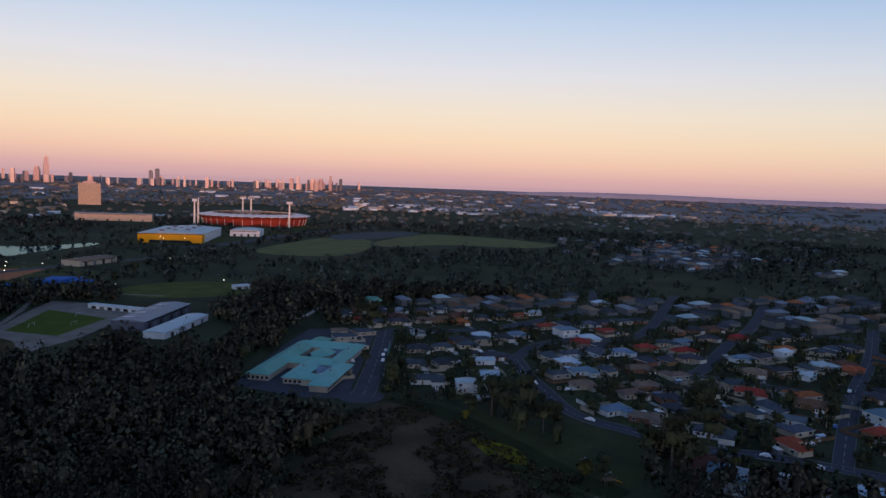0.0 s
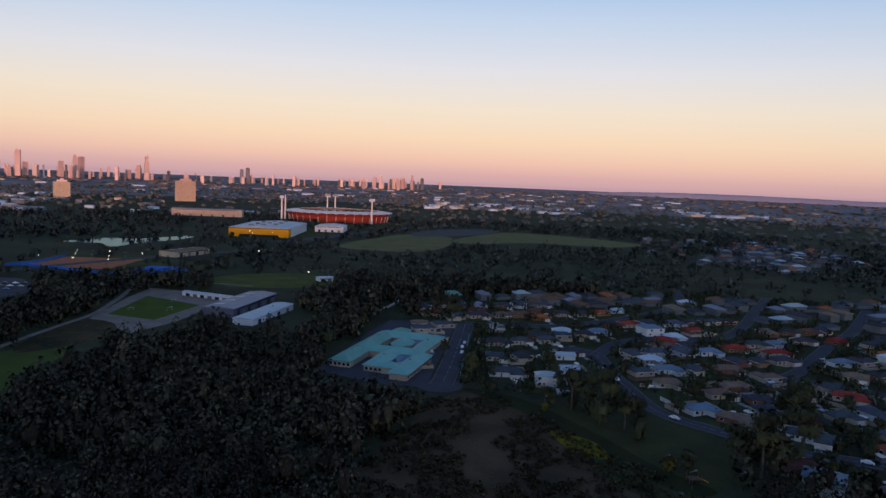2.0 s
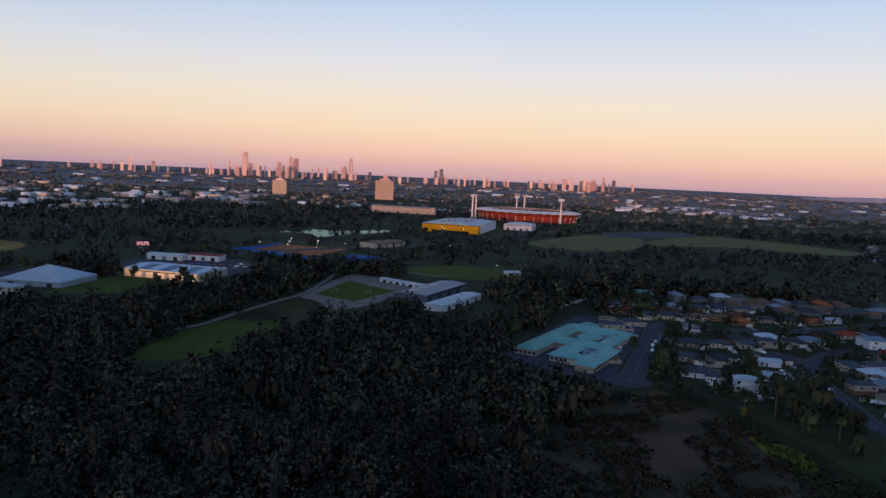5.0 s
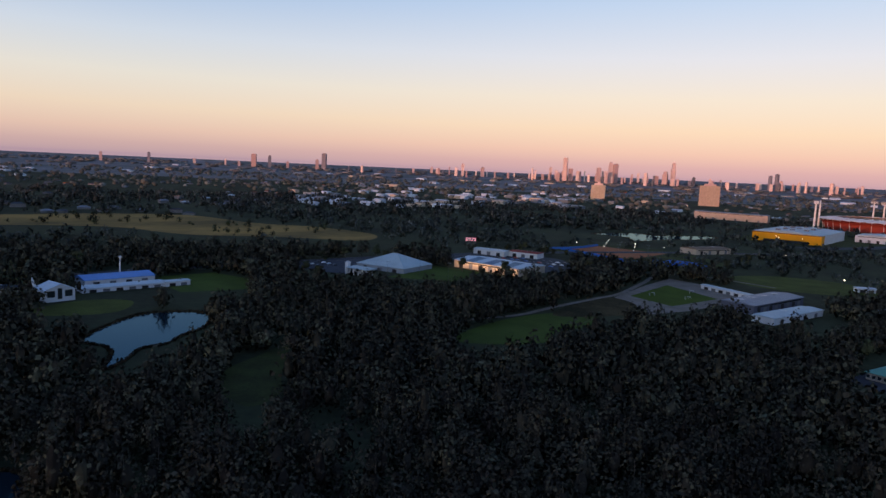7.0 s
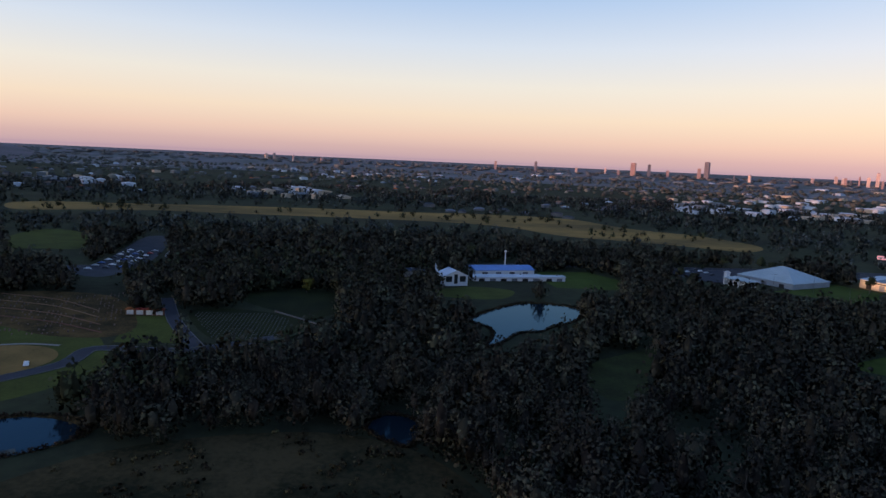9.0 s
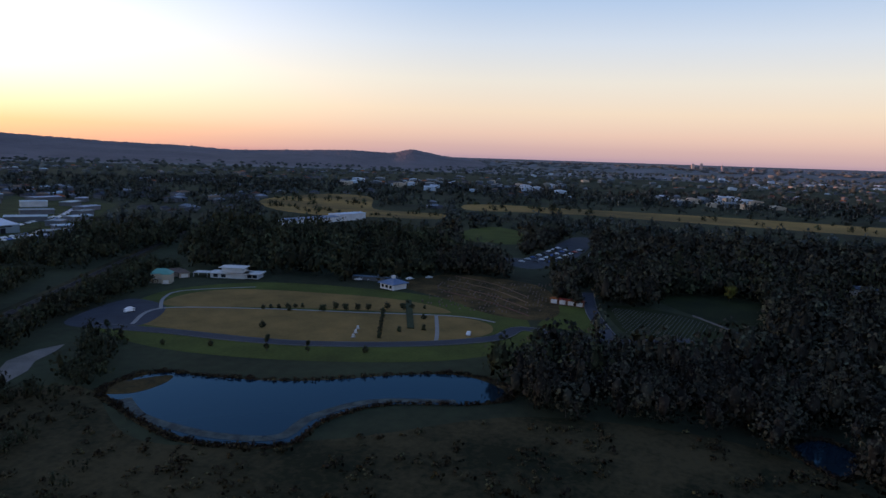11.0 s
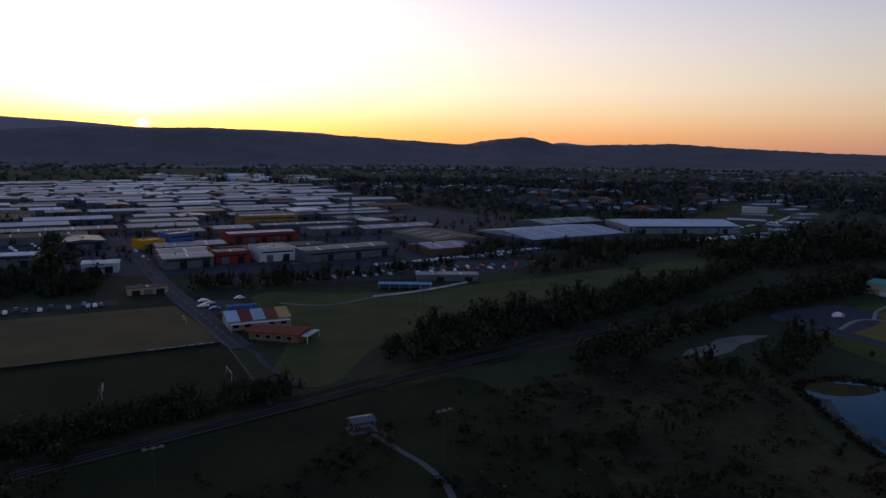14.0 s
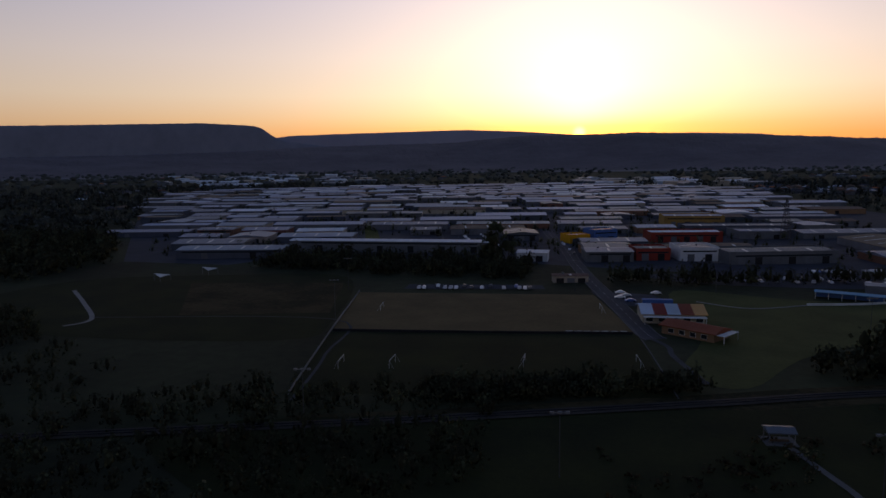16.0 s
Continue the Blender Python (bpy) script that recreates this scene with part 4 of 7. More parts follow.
def scatter_trees(name, pts, models, mat, label, rng, lo=0.75, hi=1.3, category="trees"):
    """Many trees, joined into one wood; the length of a corner's way dims the tone of the shaded core."""
    vs, fs, ns, ts, n = [], [], [], [], 0
    which = rng.integers(0, len(models), len(pts))
    for k, (v, f, way) in enumerate(models):
        sel = pts[which == k]
        if not len(sel):
            continue
        a = rng.uniform(0, math.tau, len(sel))
        s = rng.uniform(lo, hi, len(sel)) * sel[:, 3]
        c, d = np.cos(a) * s, np.sin(a) * s
        X = v[None, :, 0] * c[:, None] - v[None, :, 1] * d[:, None] + sel[:, 0, None]
        Y = v[None, :, 0] * d[:, None] + v[None, :, 1] * c[:, None] + sel[:, 1, None]
        Z = v[None, :, 2] * (s * rng.uniform(0.8, 1.25, len(sel)))[:, None] + sel[:, 2, None]
        vs.append(np.stack([X, Y, Z], -1).reshape(-1, 3))
        ca, sa = np.cos(a)[:, None], np.sin(a)[:, None]
        ns.append(np.stack([way[None, :, 0] * ca - way[None, :, 1] * sa, way[None, :, 0] * sa + way[None, :, 1] * ca, np.broadcast_to(way[None, :, 2], X.shape)], -1).reshape(-1, 3))
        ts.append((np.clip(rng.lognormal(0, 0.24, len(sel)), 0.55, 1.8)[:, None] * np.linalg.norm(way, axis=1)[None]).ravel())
        fs.append((f[None] + (np.arange(len(sel)) * len(v))[:, None, None] + n).reshape(-1, f.shape[1]))
        n += len(sel) * len(v)
    ob = new(name, cloud_mesh(name, np.concatenate(vs), np.concatenate(fs), mat, np.concatenate(ns), np.concatenate(ts)))
    return tagged(ob, label, category, kind="stuff")


def blob(seed, h, w, lumps):
    """A low, ragged crown for trees seen from far away."""
    rng = np.random.default_rng(seed)
    bm = bmesh.new()
    bmesh.ops.create_icosphere(bm, subdivisions=1, radius=1.0)
    v0 = np.array([v.co[:] for v in bm.verts])
    f0 = np.array([[v.index for v in f.verts] for f in bm.faces])
    bm.free()
    vs, fs = [], []
    for i in range(lumps):
        c = np.array((rng.uniform(-1, 1) * w * 0.28, rng.uniform(-1, 1) * w * 0.28, h * rng.uniform(0.4, 0.75))) if lumps > 1 else np.array((0, 0, h * 0.5))
        k = np.array((w, w, h)) * (rng.uniform(0.24, 0.38) if lumps > 1 else 0.5)
        vs.append(v0 * rng.uniform(0.65, 1.25, (len(v0), 1)) * k + c)
        fs.append(f0 + len(v0) * i)
    v = np.concatenate(vs)
    return v, np.concatenate(fs), unit(v - np.array((0, 0, h * 0.3)))


def cluster_noise(pts, scale, seed):
    return np.array([noise.noise((x * scale, y * scale, seed)) for x, y in pts])


def wood_points(rng, n, r0, r1, h0, h1):
    """Evenly spread places in a sector of land, in true distances."""
    R = np.sqrt(rng.uniform(r0 * r0, r1 * r1, n))
    a = np.radians(rng.uniform(h0, h1, n))
    return np.stack([-np.sin(a) * R, np.cos(a) * R], 1)


def place(pts):
    return np.array([squash(x, y) for x, y in pts])


SUBURB = np.array([(-60, 300), (40, 300), (70, 262), (200, 190), (330, 330), (520, 700), (400, 700), (280, 650), (120, 655), (-36, 575), (-75, 540)], float)
SUBURB_2 = np.array([(215, 960), (340, 900), (480, 1120), (720, 1480), (620, 1640), (420, 1380)], float)



# ---------------------------------------------------------------- houses


def windows(parent, sides, z0, z1, w=1.5):
    """A framed pane on each (x, y, way) given; way is the wall's outward axis."""
    for x, y, way in sides:
        fr, gl = Shape(), Shape()
        if way in ("+y", "-y"):
            s = 0.04 if way == "+y" else -0.04
            fr.box(x - w / 2 - 0.1, x + w / 2 + 0.1, min(y, y + s), max(y, y + s), z0 - 0.1, z1 + 0.1)
            gl.box(x - w / 2, x + w / 2, min(y + s, y + 1.5 * s), max(y + s, y + 1.5 * s), z0, z1)
        else:
            s = 0.04 if way == "+x" else -0.04
            fr.box(min(x, x + s), max(x, x + s), y - w / 2 - 0.1, y + w / 2 + 0.1, z0 - 0.1, z1 + 0.1)
            gl.box(min(x + s, x + 1.5 * s), max(x + s, x + 1.5 * s), y - w / 2, y + w / 2, z0, z1)
        f = part("window", fr, "white_trim", parent)
        part("pane", gl, "window_glass", f)


WORDS = {"terracotta_roof": "red terracotta tile", "brown_roof": "brown tile", "dark_roof": "dark charcoal tile", "slate_roof": "blue-grey tile", "tan_roof": "faded tan tile",
         "flat_roof": "dark blue-grey metal", "pale_flat_roof": "pale grey metal", "white_roof": "white metal", "grey_roof": "grey metal", "blue_roof": "blue metal", "teal_roof": "teal metal",
         "tan_wall": "dull yellow", "white_wall": "white rendered", "cream_wall": "cream rendered", "brick_wall": "red brick", "grey_wall": "grey rendered", "blue_grey_wall": "blue-grey sheeted"}


def house(kind, roof, wall, a=15, b=9, wing=True, floors=1, gable=False, hidden=False):
    """A detached house: hipped or gabled roof, a wing, garage, windows and a door."""
    h = 2.7 * floors
    t = thing("house", 0, 0, 0, 0, ("two-storey " if floors > 1 else "low ") + WORDS[wall] + " house with a " + WORDS[roof] + " roof", "house", "houses of the suburb")
    w, r = Shape(), Shape()
    w.box(-a / 2, a / 2, -b / 2, b / 2, 0, h)
    rise = b / 2 * (0.32 if gable else 0.42)
    r.hip(-a / 2 - 0.6, a / 2 + 0.6, -b / 2 - 0.6, b / 2 + 0.6, h + 0.2, rise, 0.0 if gable else None)
    if gable:
        for x in (-a / 2, a / 2 - 0.2):
            w.add([(x, -b / 2, h), (x + 0.2, -b / 2, h), (x, b / 2, h), (x + 0.2, b / 2, h), (x, 0, h + rise * 0.9), (x + 0.2, 0, h + rise * 0.9)], [(0, 2, 4), (1, 5, 3), (0, 4, 5, 1), (2, 3, 5, 4)])
    if wing:
        x0, x1 = a / 2 - b * 0.75, a / 2
        w.box(x0 + 0.02, x1 - 0.02, -b / 2 - 5, -b / 2 - 0.01, 0, h)
        r.hip(x0 - 0.5, x1 + 0.5, -b / 2 - 5.6, 0.5, h + 0.21, b * 0.75 / 2 * 0.42)
    part("wall", w, wall, t)
    rf = part("roof", r, roof, t)
    g = Shape()
    g.box(-a / 2 - 0.72, a / 2 + 0.72, b / 2 + 0.6, b / 2 + 0.74, h + 0.04, h + 0.2)
    part("gutter", g, "white_trim", rf)
    windows(t, [(-a * 0.3, b / 2, "+y"), (a * 0.22, b / 2, "+y"), (-a * 0.36, -b / 2, "-y")], h - 1.7, h - 0.5, 1.9)
    if floors > 1:
        windows(t, [(-a * 0.3, b / 2, "+y"), (a * 0.3, b / 2, "+y"), (-a * 0.35, -b / 2, "-y")], 0.9, 2.1)
        bal = Shape().box(-a / 2, a * 0.1, -b / 2 - 1.6, -b / 2 - 0.01, 2.6, 2.78)
        for k in range(4):
            bal.box(-a / 2 + 0.1 + k * a * 0.19, -a / 2 + 0.2 + k * a * 0.19, -b / 2 - 1.55, -b / 2 - 1.45, 0, 3.7)
        bal.box(-a / 2, a * 0.1, -b / 2 - 1.55, -b / 2 - 1.45, 3.6, 3.7)
        part("balcony", bal, "white_trim", t)
    part("door", Shape().box(-a * 0.14 - 0.5, -a * 0.14 + 0.5, -b / 2 - 0.06, -b / 2, 0, 2.1), "timber", t)
    if wing:
        part("garage_door", Shape().box(a / 2 - b * 0.62, a / 2 - b * 0.13, -b / 2 - 5.06, -b / 2 - 5, 0, 2.2), "white_trim", t)
    return t


HOUSES = {}


def house_kinds():
    for row in [("white", "white_roof", "white_wall", 13, 9, False, 1, True), ("white_low", "white_roof", "cream_wall", 15, 10, True, 1, False), ("white_tall", "white_roof", "white_wall", 12, 9, False, 2, False),
                ("slate", "slate_roof", "cream_wall", 15, 9, True, 1, False), ("slate_long", "slate_roof", "white_wall", 20, 10, True, 1, False), ("red", "terracotta_roof", "brick_wall", 15, 9, True, 1, False),
                ("red_long", "terracotta_roof", "cream_wall", 18, 9, True, 1, False), ("blue", "blue_roof", "white_wall", 16, 9, True, 1, False), ("blue_tall", "blue_roof", "white_wall", 15, 11, True, 2, False),
                ("tan", "tan_roof", "cream_wall", 15, 9, True, 1, False), ("tan_long", "tan_roof", "brick_wall", 19, 9, True, 1, False), ("brown", "brown_roof", "brick_wall", 17, 10, True, 1, False),
                ("dark", "dark_roof", "cream_wall", 16, 10, True, 1, False), ("dark_2", "dark_roof", "brick_wall", 14, 9, True, 1, False), ("grey", "grey_roof", "white_wall", 15, 9, False, 1, True),
                ("teal", "teal_roof", "cream_wall", 22, 12, True, 2, False)]:
        t = house(*row)
        t.location = (0, 0, -60)
        HOUSES[row[0]] = t


house_kinds()


LOTS = []


def put_house(kind, x, y, turn, size=1.0):
    size *= 0.82
    t = copy_thing(HOUSES[kind], pose(x, y, 0, 0, 0, turn))
    t.scale = (size, size, 0.92)
    LOTS.append((x, y, turn))
    FOOT.append((x, y, 8.2 * size))
    return t


TAKEN = []


def build_suburb():
    for kind, x, y, turn in [("white", 26, 390, 10), ("white", 26, 360, 12), ("white_tall", 14, 335, 8), ("slate", -11, 377, 5), ("slate_long", -6, 347, 8), ("red_long", -63, 492, 20), ("red", 14, 501, 20),
                             ("white_low", 28, 457, 10), ("blue", 51, 463, 25), ("red", 92, 449, -15), ("white_low", 74, 395, 20), ("blue", 79, 375, 18), ("tan", 74, 348, 15), ("blue", 80, 309, 30),
                             ("red", 131, 439, 25), ("red_long", 153, 433, 30), ("blue", 162, 459, 30), ("blue", 112, 424, 20), ("tan_long", 112, 384, 10)]:
        put_house(kind, x, y, turn)
        TAKEN.append((x, y))
    for kind, x, y, turn in [("tan", 130, 372, 200), ("red_long", 158, 345, -20), ("tan_long", 93, 298, -30), ("slate_long", 116, 283, -25), ("white_tall", 216, 430, 30), ("brown", 180, 328, -30), ("grey", 160, 303, -32),
                             ("white", 206, 382, 40), ("tan", 178, 386, -20), ("dark", 184, 475, 35), ("red", 208, 482, 30), ("blue_tall", 102, 235, -25), ("white_low", 150, 226, -25), ("dark", 185, 268, -30),
                             ("white_low", 100, 462, 10), ("teal", -58, 566, 10), ("brown", -33, 512, 15), ("white_low", 140, 611, 20), ("dark_2", 222, 345, -30), ("dark", 132, 344, 15), ("dark_2", 112, 330, 10), ("red", 240, 400, 60)]:
        put_house(kind, x, y, turn)
        TAKEN.append((x, y))
    # the rest of the streets, in rows at a house's width
    rnd = random.Random(3)
    kinds = list(HOUSES)[:15]
    weights = [1, 1, 0, 7, 6, 3, 2, 3, 1, 3, 3, 5, 9, 9, 3]
    count = 0
    c, s = math.cos(radians(24)), math.sin(radians(24))
    far = []
    for row in range(66):
        for col in range(66):
            u, v = -300 + col * 16.5 + rnd.uniform(-2, 2), 60 + row * 19.5 + (8 if row % 2 else 0) + rnd.uniform(-2, 2)
            x, y = c * u - s * v + 230, s * u + c * v
            p = np.array([(x, y)])
            if not (inside(p, SUBURB)[0] or inside(p, SUBURB_2)[0]) or not free(p, 6.5)[0]:
                continue
            if min(math.hypot(x - a, y - b) for a, b in TAKEN) < 13.2 or rnd.random() < (0.14 if y < 800 else 0.35) or (x < 70 and y < 335):
                continue
            TAKEN.append((x, y))
            if math.hypot(x, y) < 560:
                put_house(rnd.choices(kinds, weights)[0], x, y, 24 + rnd.choice((0, 0, 90, 180)) + rnd.uniform(-6, 6), rnd.uniform(0.9, 1.1))
                count += 1
            else:
                far.append((x, y, 24 + rnd.choice((0, 90)) + rnd.uniform(-6, 6)))
    far_houses("far_houses", far, rnd)


def far_houses(name, rows, rnd, big=1.0):
    """Houses too far off to tell apart, one mesh for each roof colour."""
    walls = Shape()
    roofs = {}
    for x, y, turn in rows:
        px, py, pz, s = squash(x, y)
        s *= big
        a, b, h = rnd.uniform(12, 19) * s, rnd.uniform(8, 11) * s, rnd.choice((2.8, 2.8, 5.2)) * s
        m = Matrix.Translation((px, py, pz)) @ Matrix.Rotation(radians(turn), 4, "Z")
        k = rnd.choices(("dark_roof", "tan_roof", "terracotta_roof", "slate_roof", "white_roof", "grey_roof", "brown_roof"), (7, 3, 2, 8, 2, 7, 3))[0]
        for sh, local in ((walls, Shape().box(-a / 2, a / 2, -b / 2, b / 2, 0, h)), (roofs.setdefault(k, Shape()), Shape().hip(-a / 2 - 0.5 * s, a / 2 + 0.5 * s, -b / 2 - 0.5 * s, b / 2 + 0.5 * s, h + 0.1 * s, b * 0.22))):
            sh.add([tuple(m @ Vector(v)) for v in local.v], local.f)
        FOOT.append((x, y, 9 * big))
    top = thing(name, 0, 0, 0, 0, "far low houses with tiled and metal roofs", "houses")
    tagged(top, kind="stuff")
    part("wall", walls, "grey_wall", top)
    for k, sh in roofs.items():
        part("roof", sh, k, top)


# ---------------------------------------------------------------- sheds and workshops


def shed(x, y, turn, a, b, h, roof="white_roof", wall="white_wall", doors=3, label="", rise=None, parapet=False, clear=True, z=0.0, scale=1.0, category="warehouse", group="sheds of the estate", face=1, detail=True, hipped=False):
    """A steel shed: ribbed low roof, roller doors, a strip of windows, roof vents and skylights."""
    t = thing("warehouse", x, y, z, turn, label or (WORDS.get(wall, wall.replace("_wall", "")) + " workshop with a " + WORDS.get(roof, roof.replace("_", " ")) + " roof"), category, group)
    t.scale = (scale, scale, scale)
    rise = min(a, b) * 0.05 if rise is None else rise
    w = Shape().box(-a / 2, a / 2, -b / 2, b / 2, 0, h)
    along = a >= b
    if not parapet and not hipped and rise > 0.2:
        if along:
            for xx in (-a / 2, a / 2 - 0.2):
                w.add([(xx, -b / 2, h), (xx + 0.2, -b / 2, h), (xx, b / 2, h), (xx + 0.2, b / 2, h), (xx, 0, h + rise), (xx + 0.2, 0, h + rise)], [(0, 2, 4), (1, 5, 3), (0, 4, 5, 1), (2, 3, 5, 4)])
        else:
            for yy in (-b / 2, b / 2 - 0.2):
                w.add([(-a / 2, yy, h), (-a / 2, yy + 0.2, h), (a / 2, yy, h), (a / 2, yy + 0.2, h), (0, yy, h + rise), (0, yy + 0.2, h + rise)], [(0, 4, 2), (1, 3, 5), (0, 1, 5, 4), (2, 4, 5, 3)])
    if parapet:
        for q in ((-a / 2, a / 2, b / 2 - 0.3, b / 2), (-a / 2, a / 2, -b / 2, -b / 2 + 0.3), (-a / 2, -a / 2 + 0.3, -b / 2 + 0.3, b / 2 - 0.3), (a / 2 - 0.3, a / 2, -b / 2 + 0.3, b / 2 - 0.3)):
            w.box(*q, h, h + 1.3)
    part("wall", w, wall, t)
    e = -0.4 if parapet else 0.4
    rf = part("roof", Shape().hip(-a / 2 - e, a / 2 + e, -b / 2 - e, b / 2 + e, h + 0.25, rise, None if hipped else 0.0), roof, t)
    if detail and not hipped:
        k = min(max(1, int(max(a, b) / 16)), 4)
        for i in range(k):
            u = ((i + 0.5) / k - 0.5) * (a if along else b) * 0.9
            sh = Shape()
            q = ((u - 0.6, b * 0.08), (u + 0.6, b * 0.08), (u + 0.6, b * 0.4), (u - 0.6, b * 0.4)) if along else ((a * 0.08, u - 0.6), (a * 0.4, u - 0.6), (a * 0.4, u + 0.6), (a * 0.08, u + 0.6))
            half = b / 2 if along else a / 2
            top = [(px, py, h + 0.25 + rise * (1 - abs(py if along else px) / half) + 0.12) for px, py in q]
            sh.add(top + [(px, py, pz - 0.3) for px, py, pz in top], [(0, 1, 2, 3), (0, 4, 5, 1), (1, 5, 6, 2), (2, 6, 7, 3), (3, 7, 4, 0)])
            part("skylight", sh, "white_trim", rf)
        p = (a * 0.2, 0) if along else (0, b * 0.2)
        part("roof_vent", Shape().tube((*p, h + rise), (*p, h + rise + 1.1), 0.5, 0.6, 8), "galvanised", rf)
    n = doors if detail else min(doors, 2)
    y0, y1 = (b / 2, b / 2 + 0.06) if face > 0 else (-b / 2 - 0.06, -b / 2)
    for i in range(n):
        u = ((i + 0.5) / n - 0.5) * a * 0.92
        dh = min(h * 0.7, 4.2)
        part("roller_door", Shape().box(u - min(2.0, a / n * 0.32), u + min(2.0, a / n * 0.32), y0, y1, 0, dh), "grey_wall" if i % 2 else "dark_trim", t)
    if h > 5 and detail:
        part("window_strip", Shape().box(-a * 0.44, a * 0.44, y0, y1, h - 1.6, h - 0.7), "window_glass", t)
    FOOT.append((x, y, max(a, b) * 0.58))
    return t


def build_estate():
    # named sheds along the front
    shed(47, -420, 18, 27, 20, 6, "flat_roof", "grey_wall", 4)
    shed(24, -434, 18, 20, 20, 6, "flat_roof", "red_wall", 2, "dark red workshop with a grey metal roof", parapet=True)
    shed(-1, -440, 18, 22, 24, 7, "flat_roof", "white_wall", 2, "white rendered workshop with a grey roof", parapet=True)
    shed(8, -532, 18, 50, 24, 6, "white_roof", "red_wall", 5, "long red workshop with a pale roof", parapet=True)
    shed(4, -652, 12, 50, 30, 8, "flat_roof", "tan_wall", 4, "big dull yellow warehouse with a grey roof", parapet=True)
    shed(80, -503, 35, 16, 16, 5, "orange_glow_roof", "yellow_wall", 2, "small orange-yellow workshop with flat parapet", parapet=True)
    shed(64, -514, 35, 18, 18, 8, "orange_glow_roof", "blue_wall", 2, "dark blue workshop with an orange roof", parapet=True)
    shed(-44, -442, 22, 62, 26, 6, "flat_roof", "grey_wall", 6, "long low grey showroom with glass front", parapet=True)
    shed(190, -424, 10, 136, 14, 7, "white_roof", "grey_wall", 12, "long grey two-storey office block with pale roof")
    shed(89, -409, 8, 18, 14, 5, "white_roof", "white_wall", 2, "small white shed with a bright roof")
    shed(55, -342, 18, 17, 7, 3.2, "tan_roof", "cream_wall", 3, "low cream amenities block by the pitch", category="amenities block")
    shed(-123, -512, 17, 44, 68, 4.5, "tan_roof", "grey_wall", 3, "wide low shed with a brown roof")
    shed(-215, -515, 20, 96, 70, 5, "pale_flat_roof", "blue_grey_wall", 7, "very large pale blue-grey distribution shed")
    shed(-255, -590, 20, 70, 40, 6, "pale_flat_roof", "grey_wall", 4, "large pale shed behind another")
    shed(-345, -555, -8, 98, 62, 6.5, "white_roof", "pale_blue_wall", 5, "very large white-walled warehouse")
    shed(-555, -715, 148, 26, 16, 6, "white_roof", "white_wall", 3, "white stepped office building")
    for i, (x, y, a, b) in enumerate([(-450, -590, 34, 18), (-500, -640, 30, 16), (-390, -480, 20, 12), (-420, -505, 18, 12), (-360, -462, 18, 10), (-620, -780, 36, 18), (-480, -560, 22, 14), (-560, -640, 26, 14), (-520, -600, 20, 12), (-590, -700, 24, 14), (-440, -540, 16, 12), (-640, -740, 20, 12)]):
        shed(x, y, 140 + i * 7, a, b, 4.5, "pale_flat_roof" if i % 3 else "white_roof", "grey_wall", 2)
    # rows of the estate
    rnd = random.Random(8)
    walls = ["grey_wall", "grey_wall", "blue_grey_wall", "cream_wall", "blue_grey_wall", "grey_wall", "brick_wall"]
    roofs = ["flat_roof", "pale_flat_roof", "pale_flat_roof", "flat_roof", "tan_roof", "pale_flat_roof", "flat_roof", "white_roof"]
    far = []
    c, s = math.cos(radians(18)), math.sin(radians(18))
    estate = OPEN_ESTATE
    n = 0
    for row in range(29):
        v = -320 - row * 43
        u = -420 + (row % 3) * 9
        while u < 860:
            a, b = (rnd.uniform(44, 84) if rnd.random() < 0.45 else rnd.uniform(24, 44)), rnd.uniform(23, 33)
            u += a / 2 + 5
            x, y = c * u - s * v * 0.35, s * u + v
            u += a / 2 + (14 if rnd.random() < 0.2 else 3)
            p = np.array([(x, y)])
            if not inside(p, estate)[0] or any(math.hypot(x - fx, y - fy) < fr + 10 for fx, fy, fr in FOOT if abs(x - fx) < 90 and abs(y - fy) < 90):
                continue
            hit = False
            for line, w in ROADS:
                if min(np.hypot(line[:, 0] - x, line[:, 1] - y)) < w / 2 + 14:
                    hit = True
            if hit or rnd.random() < 0.06:
                continue
            if math.hypot(x, y) > 900:
                far.append((x, y, 18 + rnd.uniform(-3, 3), a, b, rnd.uniform(4, 6.2), rnd.choice(roofs)))
                FOOT.append((x, y, max(a, b) * 0.42))
                continue
            shed(x, y, 18 + rnd.uniform(-3, 3), a, b, rnd.uniform(3.6, 5.4), rnd.choice(roofs), rnd.choice(walls), rnd.randint(2, 3) if math.hypot(x, y) < 700 else 1, parapet=rnd.random() < 0.16, detail=math.hypot(x, y) < 620)
            FOOT[-1] = (x, y, max(a, b) * 0.42)
            n += 1
    # the last rows, too far off to tell apart
    back = tagged(thing("far_workshops", 0, 0, 0, 0, "far workshops with pale and blue-grey metal roofs", "workshops"), kind="stuff")
    walls, tops = Shape(), {}
    for x, y, turn, a, b, h, roof in far:
        m = Matrix.Translation((x, y, 0)) @ Matrix.Rotation(radians(turn), 4, "Z")
        for sh, local in ((walls, Shape().box(-a / 2, a / 2, -b / 2, b / 2, 0, h)), (tops.setdefault(roof, Shape()), Shape().hip(-a / 2 - 0.4, a / 2 + 0.4, -b / 2 - 0.4, b / 2 + 0.4, h + 0.25, b * 0.05, 0.0))):
            sh.add([tuple(m @ Vector(v)) for v in local.v], local.f)
    part("wall", walls, "grey_wall", back)
    for k, sh in tops.items():
        part("roof", sh, k, back)


OPEN_ESTATE = np.array([(-140, -470), (-60, -430), (20, -450), (90, -420), (244, -404), (258, -350), (320, -344), (505, -545), (840, -940), (860, -1160), (420, -1560), (-50, -1380), (-130, -900)], float)
build_estate()
build_suburb()


# ---------------------------------------------------------------- the teal-roofed home, the stadium and other single buildings


